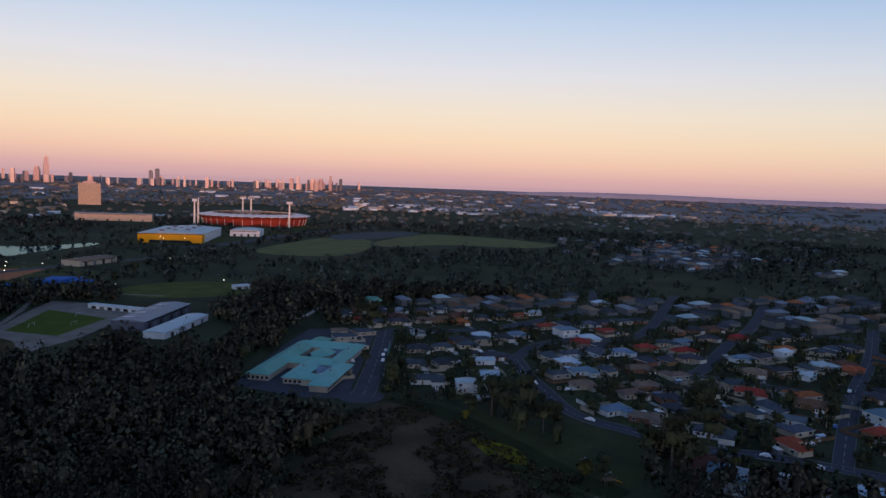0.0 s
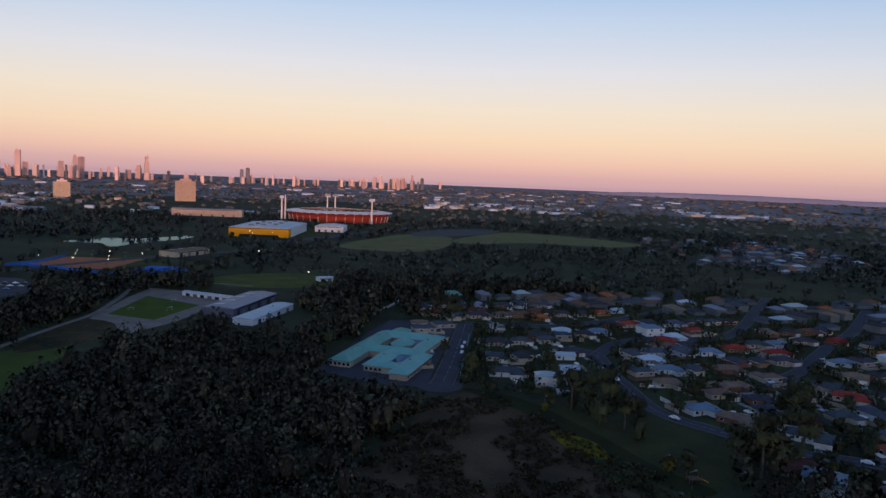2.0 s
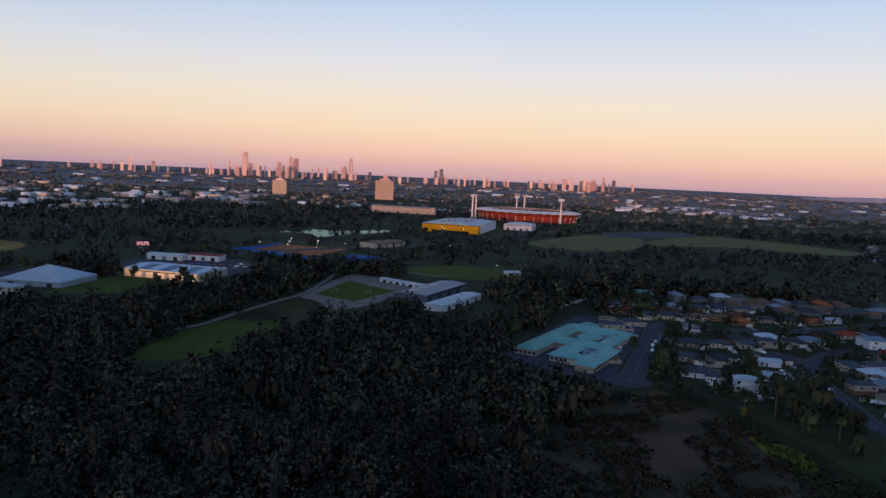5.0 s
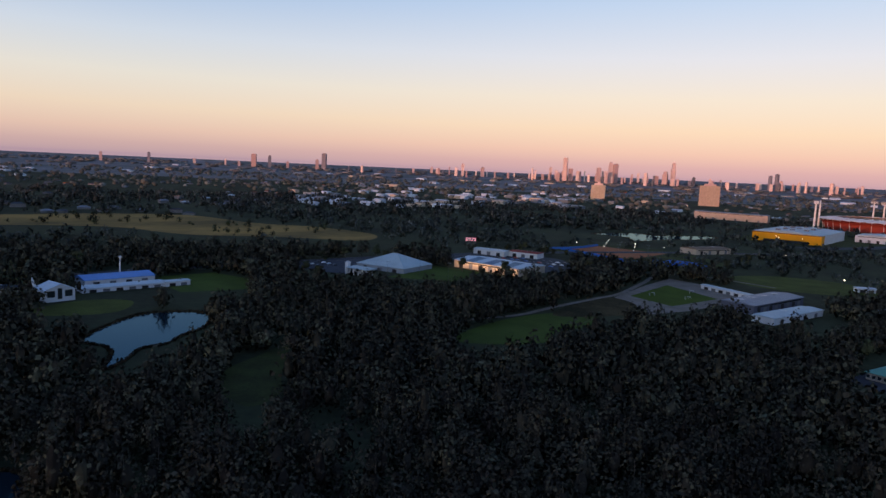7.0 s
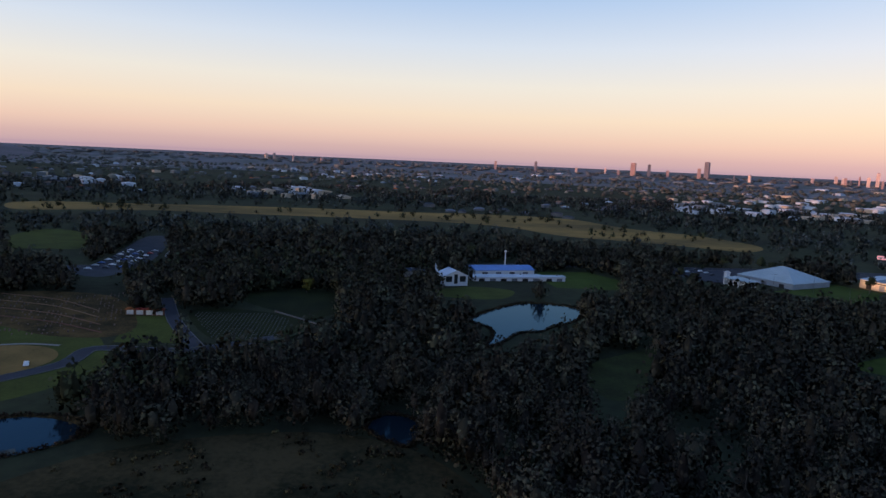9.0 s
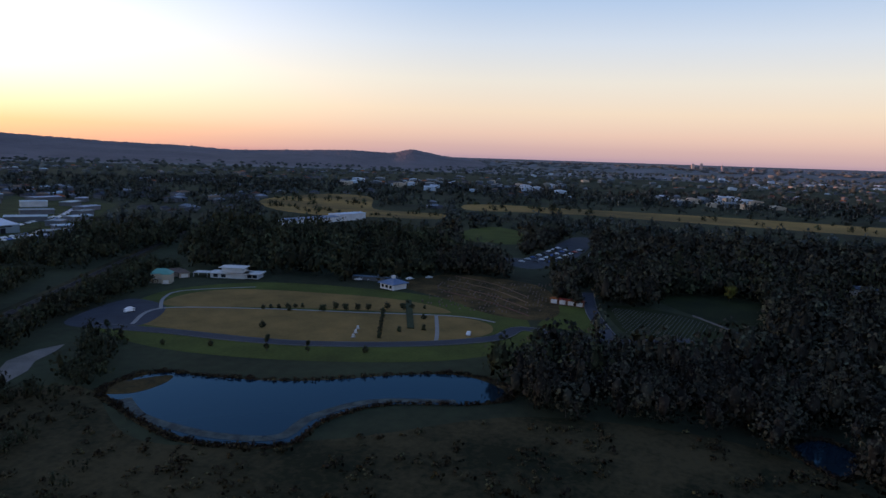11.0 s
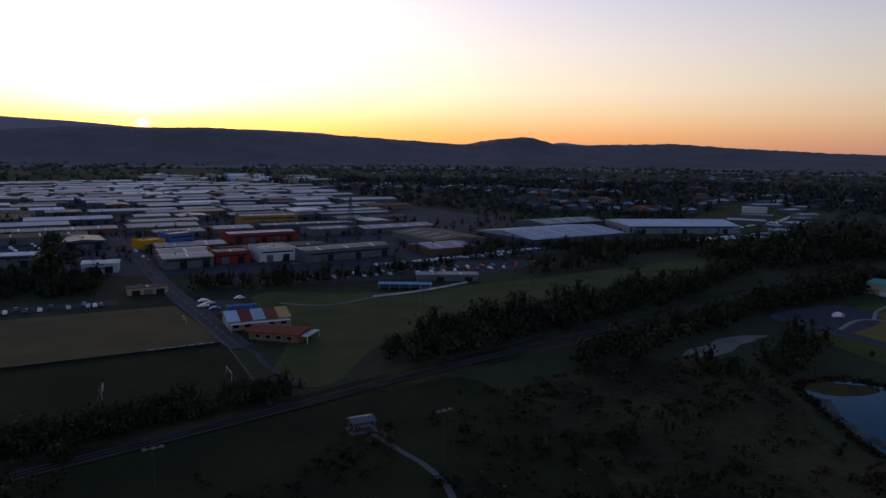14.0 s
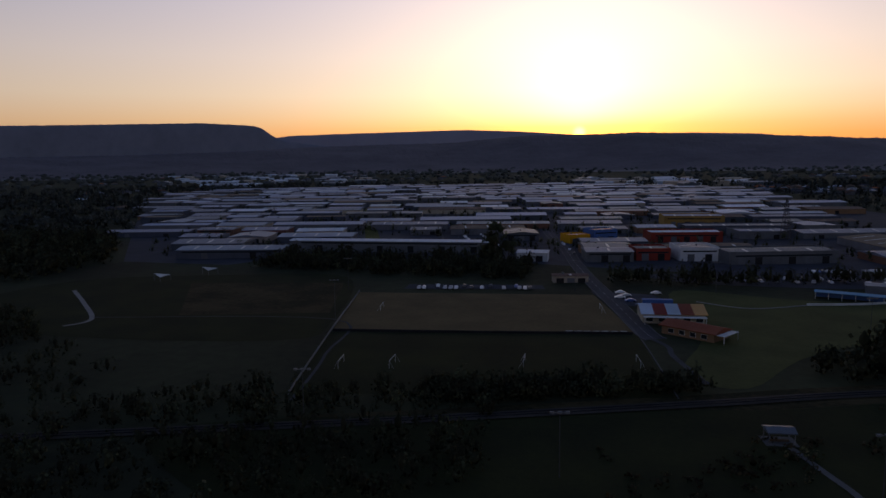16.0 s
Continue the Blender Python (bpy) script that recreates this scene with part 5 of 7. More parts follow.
def build_teal():
    """A low care home: linked wings with hipped teal roofs round courtyards."""
    t = thing("care_home", -70, 371, 0, -9, "sprawling cream care home with linked teal metal roofs round courtyards", "building")
    wings = [(-21, -8.5, -35, 36), (-1.5, 9.5, -37, -1), (15.2, 26, -46, -3), (10.6, 20, -9, 42), (-19, 18, -9.5, 3), (8, 17, -38, -27), (-20.6, 19, 27, 40), (-15, -4, 38, 52)]
    for i, (x0, x1, y0, y1) in enumerate(wings):
        e = 0.03 * i
        part("wall", Shape().box(x0 + 0.8 + e, x1 - 0.8 - e, y0 + 0.8 + e, y1 - 0.8 - e, 0, 3.2 - e), "cream_wall", t)
        part("roof", Shape().hip(x0, x1, y0, y1, 3.4 + e, min(x1 - x0, y1 - y0) * 0.19), "teal_roof", t)
    ring = [(2.2 + 6.9 * math.cos(math.tau * (k + 0.5) / 8), 15.5 + 10.2 * math.sin(math.tau * (k + 0.5) / 8)) for k in range(8)]
    part("hall_roof", Shape().add([(x, y, 3.7) for x, y in ring] + [(x, y, 3.45) for x, y in ring] + [(2.2, 13, 6.4), (2.2, 18, 6.4)],
                                  [(k, (k + 1) % 8, 17 if k < 3 else 16 if 3 < k < 7 else 17) for k in (0, 1, 2)] + [(3, 4, 16, 17), (7, 0, 17, 16)] + [(k, k + 1, 16) for k in (4, 5, 6)]
                                  + [(k, k + 8, (k + 1) % 8 + 8, (k + 1) % 8) for k in range(8)]), "teal_roof", t)
    part("hall_wall", Shape().add([(2.2 + (x - 2.2) * 0.9, 15.5 + (y - 15.5) * 0.9, z) for z in (0, 3.5) for x, y in ring], [(k, (k + 1) % 8, (k + 1) % 8 + 8, k + 8) for k in range(8)]), "cream_wall", t)
    for x, y in ((-15, -10), (-14, 20), (20, -25), (4, -20), (15, 22)):
        part("roof_vent", Shape().box(x - 0.5, x + 0.5, y - 0.5, y + 0.5, 4.2, 6.0), "galvanised", t)
    for i in range(9):
        windows(t, [(-19.5 + i * 2.4, -34.2, "-y") if i < 5 else (0.8 + (i - 5) * 2.4, -36.2, "-y")], 0.9, 2.4, 1.5)
    for i in range(12):
        windows(t, [(25.2, -43 + i * 3.4, "+x")], 0.9, 2.4, 1.8)
    area("courtyard", [(-100, 330), (-60, 314), (-42, 316), (-43, 470), (-88, 466), (-94, 420)], "asphalt", "paved and planted yards of the care home", 0.05, smooth=False)
    FOOT.append((-70, 371, 40))


def build_stadium():
    t = thing("stadium", -420, 1545, 0, 12, "oval stadium with red stands and a white folded roof", "stadium")
    n = 72
    bowl, roof, rim, seats = Shape(), Shape(), Shape(), Shape()

    def ring(k, z):
        return [(math.cos(i * math.tau / n) * 108 * k, math.sin(i * math.tau / n) * 96 * k, z) for i in range(n)]

    def loft(sh, rows):
        v = [p for r in rows for p in r]
        sh.add(v, [(k * n + i, k * n + (i + 1) % n, (k + 1) * n + (i + 1) % n, (k + 1) * n + i) for k in range(len(rows) - 1) for i in range(n)])

    loft(bowl, [ring(1.0, 0), ring(1.03, 12), ring(1.08, 17)])
    loft(seats, [ring(1.06, 17), ring(0.74, 2), ring(0.74, 0)])
    part("outer_wall", bowl, "red_wall", t)
    part("stand", seats, "red_wall", t)
    pleat = []
    for k, z in ((1.12, 20), (0.84, 24)):
        pleat.append([(math.cos(i * math.tau / n) * 108 * k, math.sin(i * math.tau / n) * 96 * k, z + (1.2 if i % 2 else 0)) for i in range(n)])
    pleat.append([(p[0], p[1], p[2] - 0.6) for p in pleat[1]])
    pleat.append([(p[0], p[1], p[2] - 0.6) for p in pleat[0]])
    pleat.append(pleat[0])
    loft(roof, pleat)
    part("roof", roof, "white_trim", t)
    for i in range(0, n, 2):
        a = i * math.tau / n
        part("roof_post", Shape().tube((math.cos(a) * 110, math.sin(a) * 98, 0), (math.cos(a) * 114, math.sin(a) * 101, 20), 0.6, 0.5, 5), "white_trim", t)
    part("playing_field", Shape().add([(*p[:2], 0.2) for p in ring(0.74, 0)], [tuple(range(n))]), "bright_lawn", t)
    FOOT.append((-420, 1545, 135))
    for x, y in ((-511, 1425), (-530, 1500), (-512, 1770), (-480, 1730), (-325, 1462)):
        m = thing("floodlight_mast", x, y, 0, math.degrees(math.atan2(y - 1545, x + 420)) + 90, "tall pale floodlight mast beside the stadium", "floodlight", "stadium masts")
        part("pole", Shape().tube((0, 0, 0), (0, 0, 50), 2.2, 1.4, 10), "white_trim", m)
        head = part("lamp_head", Shape().box(-7, 7, -0.8, 0.8, 49, 54.5), "white_wall", m)
        for k in range(3):
            part("lamp_bar", Shape().box(-6.4, 6.4, 0.8, 1.2, 49.6 + k * 1.7, 50.7 + k * 1.7), "metal", head)
    y = thing("sports_hall", -418, 1112, 0, 8, "large sports hall with a bright yellow front and white roof", "sports hall")
    part("wall", Shape().box(-46, 46, -80, 80, 0, 13.5), "yellow_wall", y)
    part("side_wall", Shape().box(46.0, 46.3, -60, 80, 0.0, 13.4), "white_wall", y)
    rf = part("roof", Shape().hip(-47, 47, -81, 81, 14, 3, 0.0), "white_roof", y)
    for i in range(9):
        part("roof_unit", Shape().box(-20 + (i % 3) * 16, -14 + (i % 3) * 16, -60 + i * 14, -54 + i * 14, 15.2, 18.2), "galvanised", rf)
    part("glass_front", Shape().box(-30, 30, -80.3, -80, 0, 4), "window_glass", y)
    part("fin_row", Shape().box(-46, 46, -80.5, -80.31, 12.6, 13.4), "dark_trim", y)
    FOOT.append((-418, 1112, 100))
    shed(-346, 1226, 8, 50, 60, 10, "white_roof", "white_wall", 4, "white annex hall beside the stadium", group="stadium halls", face=-1)
    shed(-700, 1480, 14, 150, 30, 15, "grey_roof", "cream_wall", 6, "long cream exhibition building", group="stadium halls", face=-1)
    shed(-520, 1840, 14, 70, 40, 15, "grey_roof", "cream_wall", 4, "cream hall with a grey roof", group="stadium halls", face=-1)


def build_hotels():
    for x, y, w, h, d in ((-1110, 2180, 62, 66, 26), (-1418, 2000, 46, 50, 22)):
        t = thing("hotel", x, y, 0, 27, "big pale slab-sided hotel standing alone above trees", "hotel")
        body, rows = Shape(), []
        fl = int(h / 3.5)
        for k in range(fl):
            rows += [(0.0, k * h / fl), (0.0, (k + 0.58) * h / fl), (0.9, (k + 0.6) * h / fl), (0.9, (k + 0.98) * h / fl)]
        for g, z in rows:
            body.v.extend([(-w / 2 + g, -d / 2 + g, z), (w / 2 - g, -d / 2 + g, z), (w / 2 - g, d / 2 - g, z), (-w / 2 + g, d / 2 - g, z)])
        for r in range(len(rows) - 1):
            body.f.extend([(r * 4 + c, r * 4 + (c + 1) % 4, r * 4 + 4 + (c + 1) % 4, r * 4 + 4 + c) for c in range(4)])
        body.f.append(tuple(len(body.v) - 4 + c for c in range(4)))
        part("body", body, "cream_wall", t)
        for k in range(9):
            u = -w / 2 + k * w / 8.0
            part("pier", Shape().box(u - 0.6, u + 0.6, -d / 2 - 0.3, -d / 2 + 1.0, 0, h), "cream_wall", t)
        part("roof_plant", Shape().box(-w * 0.3, w * 0.3, -d * 0.3, d * 0.3, h, h + 6).box(-w * 0.1, w * 0.1, -d * 0.2, d * 0.2, h + 6, h + 10), "tower_wall", t)
        FOOT.append((x, y, 50))


build_teal()
build_stadium()
build_hotels()
shed(-402, 430, 8, 66, 40, 6, "white_roof", "cream_wall", 6, "long low hall with a white and blue-striped metal roof", group="halls by the main road", face=-1)
shed(-446, 352, 17, 46, 42, 3.8, "white_roof", "pale_blue_wall", 3, "white hall with a pyramid roof", rise=8.5, hipped=True, group="halls by the main road", face=-1)
shed(-198, 474, 87, 70, 22, 6, "grey_roof", "blue_grey_wall", 8, "two-storey club stand with a blue-grey roof", group="halls by the ball field", face=-1)
shed(-172, 450, 85, 62, 14, 4, "white_roof", "white_wall", 4, "low white shed beside the ball field", group="halls by the ball field", face=-1)
shed(-238, 505, -16, 46, 6, 3, "white_roof", "white_wall", 6, "row of white site huts", group="halls by the ball field", face=-1)
shed(-388, 762, 75, 56, 24, 6, "tan_roof", "cream_wall", 4, "low cream pavilion with a flat brown roof", group="halls by the ball field", face=-1)


def dress_hall():
    """Blue sheets on the hall's roof, and the lamps that wash its front."""
    hall = [o for o in bpy.data.objects if o.name.startswith("warehouse") and o.parent is None and abs(o.location.x + 402) < 0.1 and abs(o.location.y - 430) < 0.1][0]
    for i in range(3):
        x0 = -22 + i * 19
        part("blue_sheet", Shape().add([(x0, -20.3, 6.42), (x0 + 9, -20.3, 6.42), (x0 + 9, -0.1, 8.40), (x0, -0.1, 8.40), (x0, -20.3, 6.3), (x0 + 9, -20.3, 6.3), (x0 + 9, -0.1, 8.3), (x0, -0.1, 8.3)],
                                       [(0, 1, 2, 3), (0, 4, 5, 1), (1, 5, 6, 2), (3, 2, 6, 7), (0, 3, 7, 4)]), "blue_roof", hall)
    for i in range(6):
        part("wall_lamp", Shape().box(-28 + i * 11, -27 + i * 11, -23.2, -22.9, 5.2, 5.45), "galvanised", hall)
    lamp = new("front_lamps", bpy.data.lights.new("front_lamps", "AREA"))
    lamp.data.shape, lamp.data.size, lamp.data.size_y = "RECTANGLE", 62, 0.4
    lamp.data.energy, lamp.data.color = 3200, (1.0, 0.55, 0.32)
    lamp.matrix_world = look((-402 + 23 * math.sin(radians(8)), 430 - 23 * math.cos(radians(8)), 5.1), (-402 + 20 * math.sin(radians(8)), 430 - 20 * math.cos(radians(8)), 2.6))


dress_hall()

# ---------------------------------------------------------------- vehicles, posts, fences and other small things
CARS = {}


def car_kinds():
    """A plain saloon in several colours: body, glazed cabin, four wheels, lamps."""
    for name, colour in (("white", (0.72, 0.72, 0.72)), ("silver", (0.42, 0.44, 0.46)), ("dark", (0.03, 0.035, 0.045)), ("blue", (0.05, 0.12, 0.32)), ("red", (0.30, 0.03, 0.02))):
        surface_mat("car_" + name, colour, 0.3, tuple(c * 0.9 for c in colour), 0.5, 0.2, 2.0, spec=0.5)
        t = thing("car", 0, 0, -60, 0, name + " saloon car parked on asphalt", "car", "parked cars")
        b = Shape()
        side = [(-2.25, 0.35), (-2.25, 0.8), (-1.5, 0.92), (-0.9, 1.42), (0.7, 1.45), (1.35, 0.98), (2.2, 0.78), (2.25, 0.35)]
        n = len(side)
        b.add([(x, -0.88 if z < 1.2 else -0.68, z) for x, z in side] + [(x, 0.88 if z < 1.2 else 0.68, z) for x, z in side],
              [(i, (i + 1) % n, n + (i + 1) % n, n + i) for i in range(n)] + [tuple(range(n - 1, -1, -1)), tuple(range(n, 2 * n))])
        body = part("body", b, "car_" + name, t)
        part("windows", Shape().add([(-1.32, -0.8, 1.0), (1.2, -0.8, 1.0), (0.66, -0.70, 1.38), (-0.9, -0.70, 1.36), (-1.32, 0.8, 1.0), (1.2, 0.8, 1.0), (0.66, 0.70, 1.38), (-0.9, 0.70, 1.36)],
                                    [(0, 1, 2, 3), (7, 6, 5, 4), (1, 5, 6, 2), (0, 3, 7, 4)]), "window_glass", body)
        for x in (-1.4, 1.4):
            for y in (-0.82, 0.82):
                part("wheel", Shape().tube((x, y - 0.1, 0.32), (x, y + 0.1, 0.32), 0.32, 0.32, 10), "dark_trim", t)
        CARS[name] = t


car_kinds()


def park(kind, x, y, turn, z=0.13):
    return copy_thing(CARS[kind], pose(x, y, z, 0, 0, turn))


def street_lamp(x, y, h=8.0, turn=0.0, lit=False, double=False, label="", group="lamp posts"):
    t = thing("lamp_post", x, y, 0, turn, label or ("slender grey lamp post, its lamp lit" if lit else "slender grey lamp post beside the field"), "lamp post", group)
    part("pole", Shape().tube((0, 0, 0), (0, 0, h), 0.11, 0.06, 6), "metal", t)
    arm = part("arm", Shape().box(-1.6, 1.6, -0.07, 0.07, h - 0.05, h + 0.12), "galvanised", t)
    for k in ((-1.5, 0.0, 1.5) if double else (1.5,)):
        part("lamp", Shape().box(k - 0.38, k + 0.38, -0.25, 0.25, h - 0.12, h + 0.28), "lamp_glow" if lit else "galvanised", arm)
    return t


def fence(pts, h=1.8, mat="pale_fence", label="pale boarded garden fence", group="garden fences"):
    """A fence of boarded bays between posts."""
    line = [np.array(p, float) for p in pts]
    t = thing("fence", line[0][0], line[0][1], 0, 0, label, "fence", group)
    for a, b in zip(line[:-1], line[1:]):
        d = b - a
        n = max(1, int(np.linalg.norm(d) / 8))
        for i in range(n):
            p, q = a + d * i / n - line[0], a + d * (i + 1) / n - line[0]
            sh = Shape()
            strip(sh, [p, p + (q - p) * 0.985], 0.09, 0.05, h)
            part("panel", sh, mat, t)
            part("post", Shape().box(p[0] - 0.08, p[0] + 0.08, p[1] - 0.08, p[1] + 0.08, 0, h + 0.1), mat, t)
    return t


def wall_line(name, pts, h, w, mat, label, category="wall"):
    sh = Shape()
    strip(sh, smooth_line(pts, 5), w, 0.0, h)
    return tagged(part(name, sh, mat), label, category)


def goal(x, y, turn, w=7.3, h=2.44):
    t = thing("goal", x, y, 0, turn, "white tubular soccer goal on the pitch", "goal", "goals of the pitches")
    for k in (-w / 2, w / 2):
        part("post", Shape().tube((k, 0, 0), (k, 0, h), 0.06, 0.06, 6), "white_trim", t)
        part("back_stay", Shape().tube((k, 0, h), (k, 1.4, 0), 0.03, 0.03, 5), "white_trim", t)
    part("crossbar", Shape().tube((-w / 2, 0, h), (w / 2, 0, h), 0.09, 0.09, 6), "white_trim", t)
    part("ground_bar", Shape().tube((-w / 2, 1.4, 0.06), (w / 2, 1.4, 0.06), 0.03, 0.03, 5), "white_trim", t)
    return t


def pylon(x, y, h=34):
    """A lattice power pylon with three cross-arms."""
    t = thing("power_pylon", x, y, 0, 20, "grey lattice steel power pylon above the sheds", "pylon", "power pylons")
    legs = [(-3, -3), (3, -3), (3, 3), (-3, 3)]
    for a, b in legs:
        part("leg", Shape().tube((a, b, 0), (a * 0.15, b * 0.15, h), 0.22, 0.12, 4), "metal", t)
    br = Shape()
    for i in range(8):
        u, v = 1 - 0.85 * i / 8, 1 - 0.85 * (i + 1) / 8
        for (a, b), (c, d) in zip(legs, legs[1:] + legs[:1]):
            br.tube((a * u, b * u, h * i / 8), (c * v, d * v, h * (i + 1) / 8), 0.1, 0.1, 3)
            br.tube((c * u, d * u, h * i / 8), (a * v, b * v, h * (i + 1) / 8), 0.1, 0.1, 3)
    tagged(part("bracing", br, "metal", t), kind="stuff")
    for z in (0.72, 0.84, 0.95):
        part("cross_arm", Shape().tube((-7 * (1.3 - z), 0, h * z), (0, 0, h * z + 0.6), 0.1, 0.3, 4).tube((7 * (1.3 - z), 0, h * z), (0, 0, h * z + 0.6), 0.1, 0.3, 4), "metal", t)
    return t


def build_club():
    """The clubhouse: a pale hall whose roof is striped, and a lower red-roofed wing."""
    t = thing("clubhouse", 5, -273, 0, 12, "cream clubhouse with a striped red and white metal roof, one bay coloured as sunset glow", "clubhouse")
    w = Shape().box(-11, 11, -8, 8, 0, 3.6)
    part("wall", w, "cream_wall", t)
    # the last bay is painted orange for sunset glow on the sheet
    cols = ["white_roof", "red_metal_roof", "white_roof", "red_metal_roof", "orange_glow_roof"]
    for i, m in enumerate(cols):
        x0, x1 = 11.8 - (i + 1) * 4.72, 11.8 - i * 4.72
        prof = [(-8.9, 3.7), (0, 5.9), (8.9, 3.7), (8.9, 3.5), (0, 5.7), (-8.9, 3.5)]
        part("roof_bay", Shape().add([(x0, y, z) for y, z in prof] + [(x1, y, z) for y, z in prof], [(0, 6, 7, 1), (1, 7, 8, 2), (2, 8, 9, 3), (3, 9, 10, 4), (4, 10, 11, 5), (5, 11, 6, 0), (0, 1, 4, 5), (1, 2, 3, 4), (6, 11, 10, 7), (7, 10, 9, 8)]), m, t)
    for i in range(5):
        windows(t, [(-9 + i * 4.4, 8, "+y")], 0.8, 2.6, 2.4)
    part("veranda", Shape().box(-11, 11, 8.9, 11.5, 2.9, 3.05).box(-10.8, -10.6, 11.2, 11.4, 0, 2.9).box(10.6, 10.8, 11.2, 11.4, 0, 2.9), "white_trim", t)
    FOOT.append((5, -273, 20))
    r = thing("changing_rooms", -4, -250, 0, -28, "low hall with a dark red metal roof beside the clubhouse", "hall")
    part("wall", Shape().box(-9.5, 9.5, -5, 5, 0, 2.9), "brick_wall", r)
    part("roof", Shape().hip(-10.4, 10.4, -5.9, 5.9, 3.1, 1.4, 0.0), "red_metal_roof", r)
    for k in (-6, -2, 2, 6):
        windows(r, [(k, 5, "+y")], 0.8, 2.2, 2.0)
    part("porch", Shape().box(-13, -10.4, -5, 5, 2.6, 2.75).box(-12.9, -12.7, 4.7, 4.9, 0, 2.6).box(-12.9, -12.7, -4.9, -4.7, 0, 2.6), "white_trim", r)
    FOOT.append((-4, -250, 16))
    c = thing("storage_container", 11, -296, 0, 12, "blue-green steel storage container beside the clubhouse", "container")
    part("body", Shape().box(-6, 6, -1.3, 1.3, 0.1, 2.7), "blue_wall", c)
    part("door", Shape().box(6.0, 6.06, -1.2, 1.2, 0.2, 2.6), "grey_wall", c)
    for x, y, k in ((28, -317, "white"), (25, -311, "silver"), (22, -300, "blue"), (13, -320, "white"), (27, -306, "white")):
        park(k, x, y, 20 + random.uniform(-5, 5))


def build_pitches():
    for x, y, turn in ((11, -208, 105), (94.5, -181, -75), (116.5, -256, -75), (31.5, -279, 105), (80, -186, 100), (43, -199, -80)):
        goal(x, y, turn)
    wall_line("pitch_rail", [(118, -218), (70, -230), (16, -245)], 0.9, 0.12, "dark_trim", "dark rail between the two pitches", "rail")
    for k in range(7):
        b = thing("sign_board", 37 - k * 3.0, -239.4 - k * 0.83, 0, 15, "blank white board along the pitch rail", "board", "boards of the pitch rail")
        part("panel", Shape().box(-1.3, 1.3, -0.04, 0.04, 0.2, 1.1), "white_trim", b)
        for u in (-1.1, 1.1):
            part("post", Shape().box(u - 0.05, u + 0.05, 0.04, 0.12, 0, 1.1), "galvanised", b)
    wall_line("pitch_fence", [(143, -288), (119, -219), (95, -153)], 1.0, 0.1, "galvanised", "thin grey rail along the pitches", "rail")
    wall_line("ditch_edge", [(38, -312), (15, -247), (-1, -182)], 0.25, 0.3, "kerb", "low grey kerb beside the pitches", "kerb")
    for x, y, h in ((19, -129, 13), (-36, -136, 13), (77, -132, 15), (127, -236, 15), (-12, -330, 14), (-125, -318, 14), (-58, -260, 14), (150, -290, 15), (48, -316, 14)):
        street_lamp(x, y, h, 20, double=True, label="tall floodlight pole beside the dark pitch", group="pitch floodlights")
    rnd = random.Random(4)
    for i in range(26):
        if rnd.random() < 0.3:
            continue
        park(rnd.choice(("silver", "silver", "white", "blue", "dark", "dark")), 124 - i * 2.4 + rnd.uniform(-0.2, 0.2), -301.5 - i * 0.62 - (4.6 if i % 5 == 0 else 0), 105 + rnd.uniform(-4, 4), 0.12)
    shelter = thing("picnic_shelter", -22, -161, 0, 12, "small open shelter with a grey roof beside a path", "shelter")
    part("roof", Shape().hip(-3.0, 3.0, -2.3, 2.3, 2.8, 0.6, 0.0), "flat_roof", shelter)
    for a in (-2.6, 2.6):
        for b in (-1.9, 1.9):
            part("post", Shape().box(a - 0.08, a + 0.08, b - 0.08, b + 0.08, 0, 2.7), "galvanised", shelter)
    part("slab", Shape().box(-3.4, 3.4, -2.7, 2.7, 0.0, 0.14), "kerb", shelter)
    part("bench", Shape().box(-2, 2, -0.25, 0.25, 0.14, 0.55), "timber", shelter)
    st = thing("blue_stand", -64, -330, 0, -14, "long low field shelter with a bright blue roof", "shelter")
    part("roof", Shape().hip(-13, 13, -3, 3, 3.0, 0.5, 0.0), "blue_sheet", st)
    part("back_wall", Shape().box(-12.6, 12.6, -2.8, -2.6, 0, 2.7), "blue_wall", st)
    for k in range(6):
        part("post", Shape().box(-12.4 + k * 4.95, -12.2 + k * 4.95, 2.5, 2.7, 0, 2.8), "white_trim", st)
    shed(-90, -351, -10, 32, 9, 3.2, "grey_roof", "grey_wall", 4, "low grey field clubrooms with a metal roof", group="clubrooms")
    wall_line("boundary_wall", [(-46, -313), (-70, -322), (-98, -340)], 1.0, 0.25, "white_trim", "low white wall along the sports field")
    wall_line("drain", [(-4, -308), (-24, -300), (-46, -313)], 0.3, 0.8, "concrete", "pale concrete drain edge on the grass", "drain")
    for i in range(34):
        a = i / 34
        park(rnd.choice(("white", "silver", "dark", "white", "red", "blue")), -18 - 128 * a + rnd.uniform(-1, 1), -362 - 22 * a - (9 if i % 2 else 0), rnd.choice((80, 100)) + rnd.uniform(-6, 6), 0.1)
    for x, y in ((255, -284), (245, -309)):
        s = thing("shade_sail", x, y, 0, 30, "white tensioned shade sail over the grass", "shade sail", "shade sails")
        part("sail", Shape().add([(-4, -2.4, 3.0), (4, -1.8, 4.0), (0, 3.4, 2.6), (0, 0, 3.4)], [(0, 1, 3), (1, 2, 3), (2, 0, 3)]), "white_trim", s)
        for p in ((-4, -2.4, 3.0), (4, -1.8, 4.0), (0, 3.4, 2.6)):
            part("post", Shape().tube((p[0], p[1], 0), p, 0.1, 0.1, 5), "galvanised", s)
    pylon(-62, -556, 30)
    pylon(-640, -980, 34)


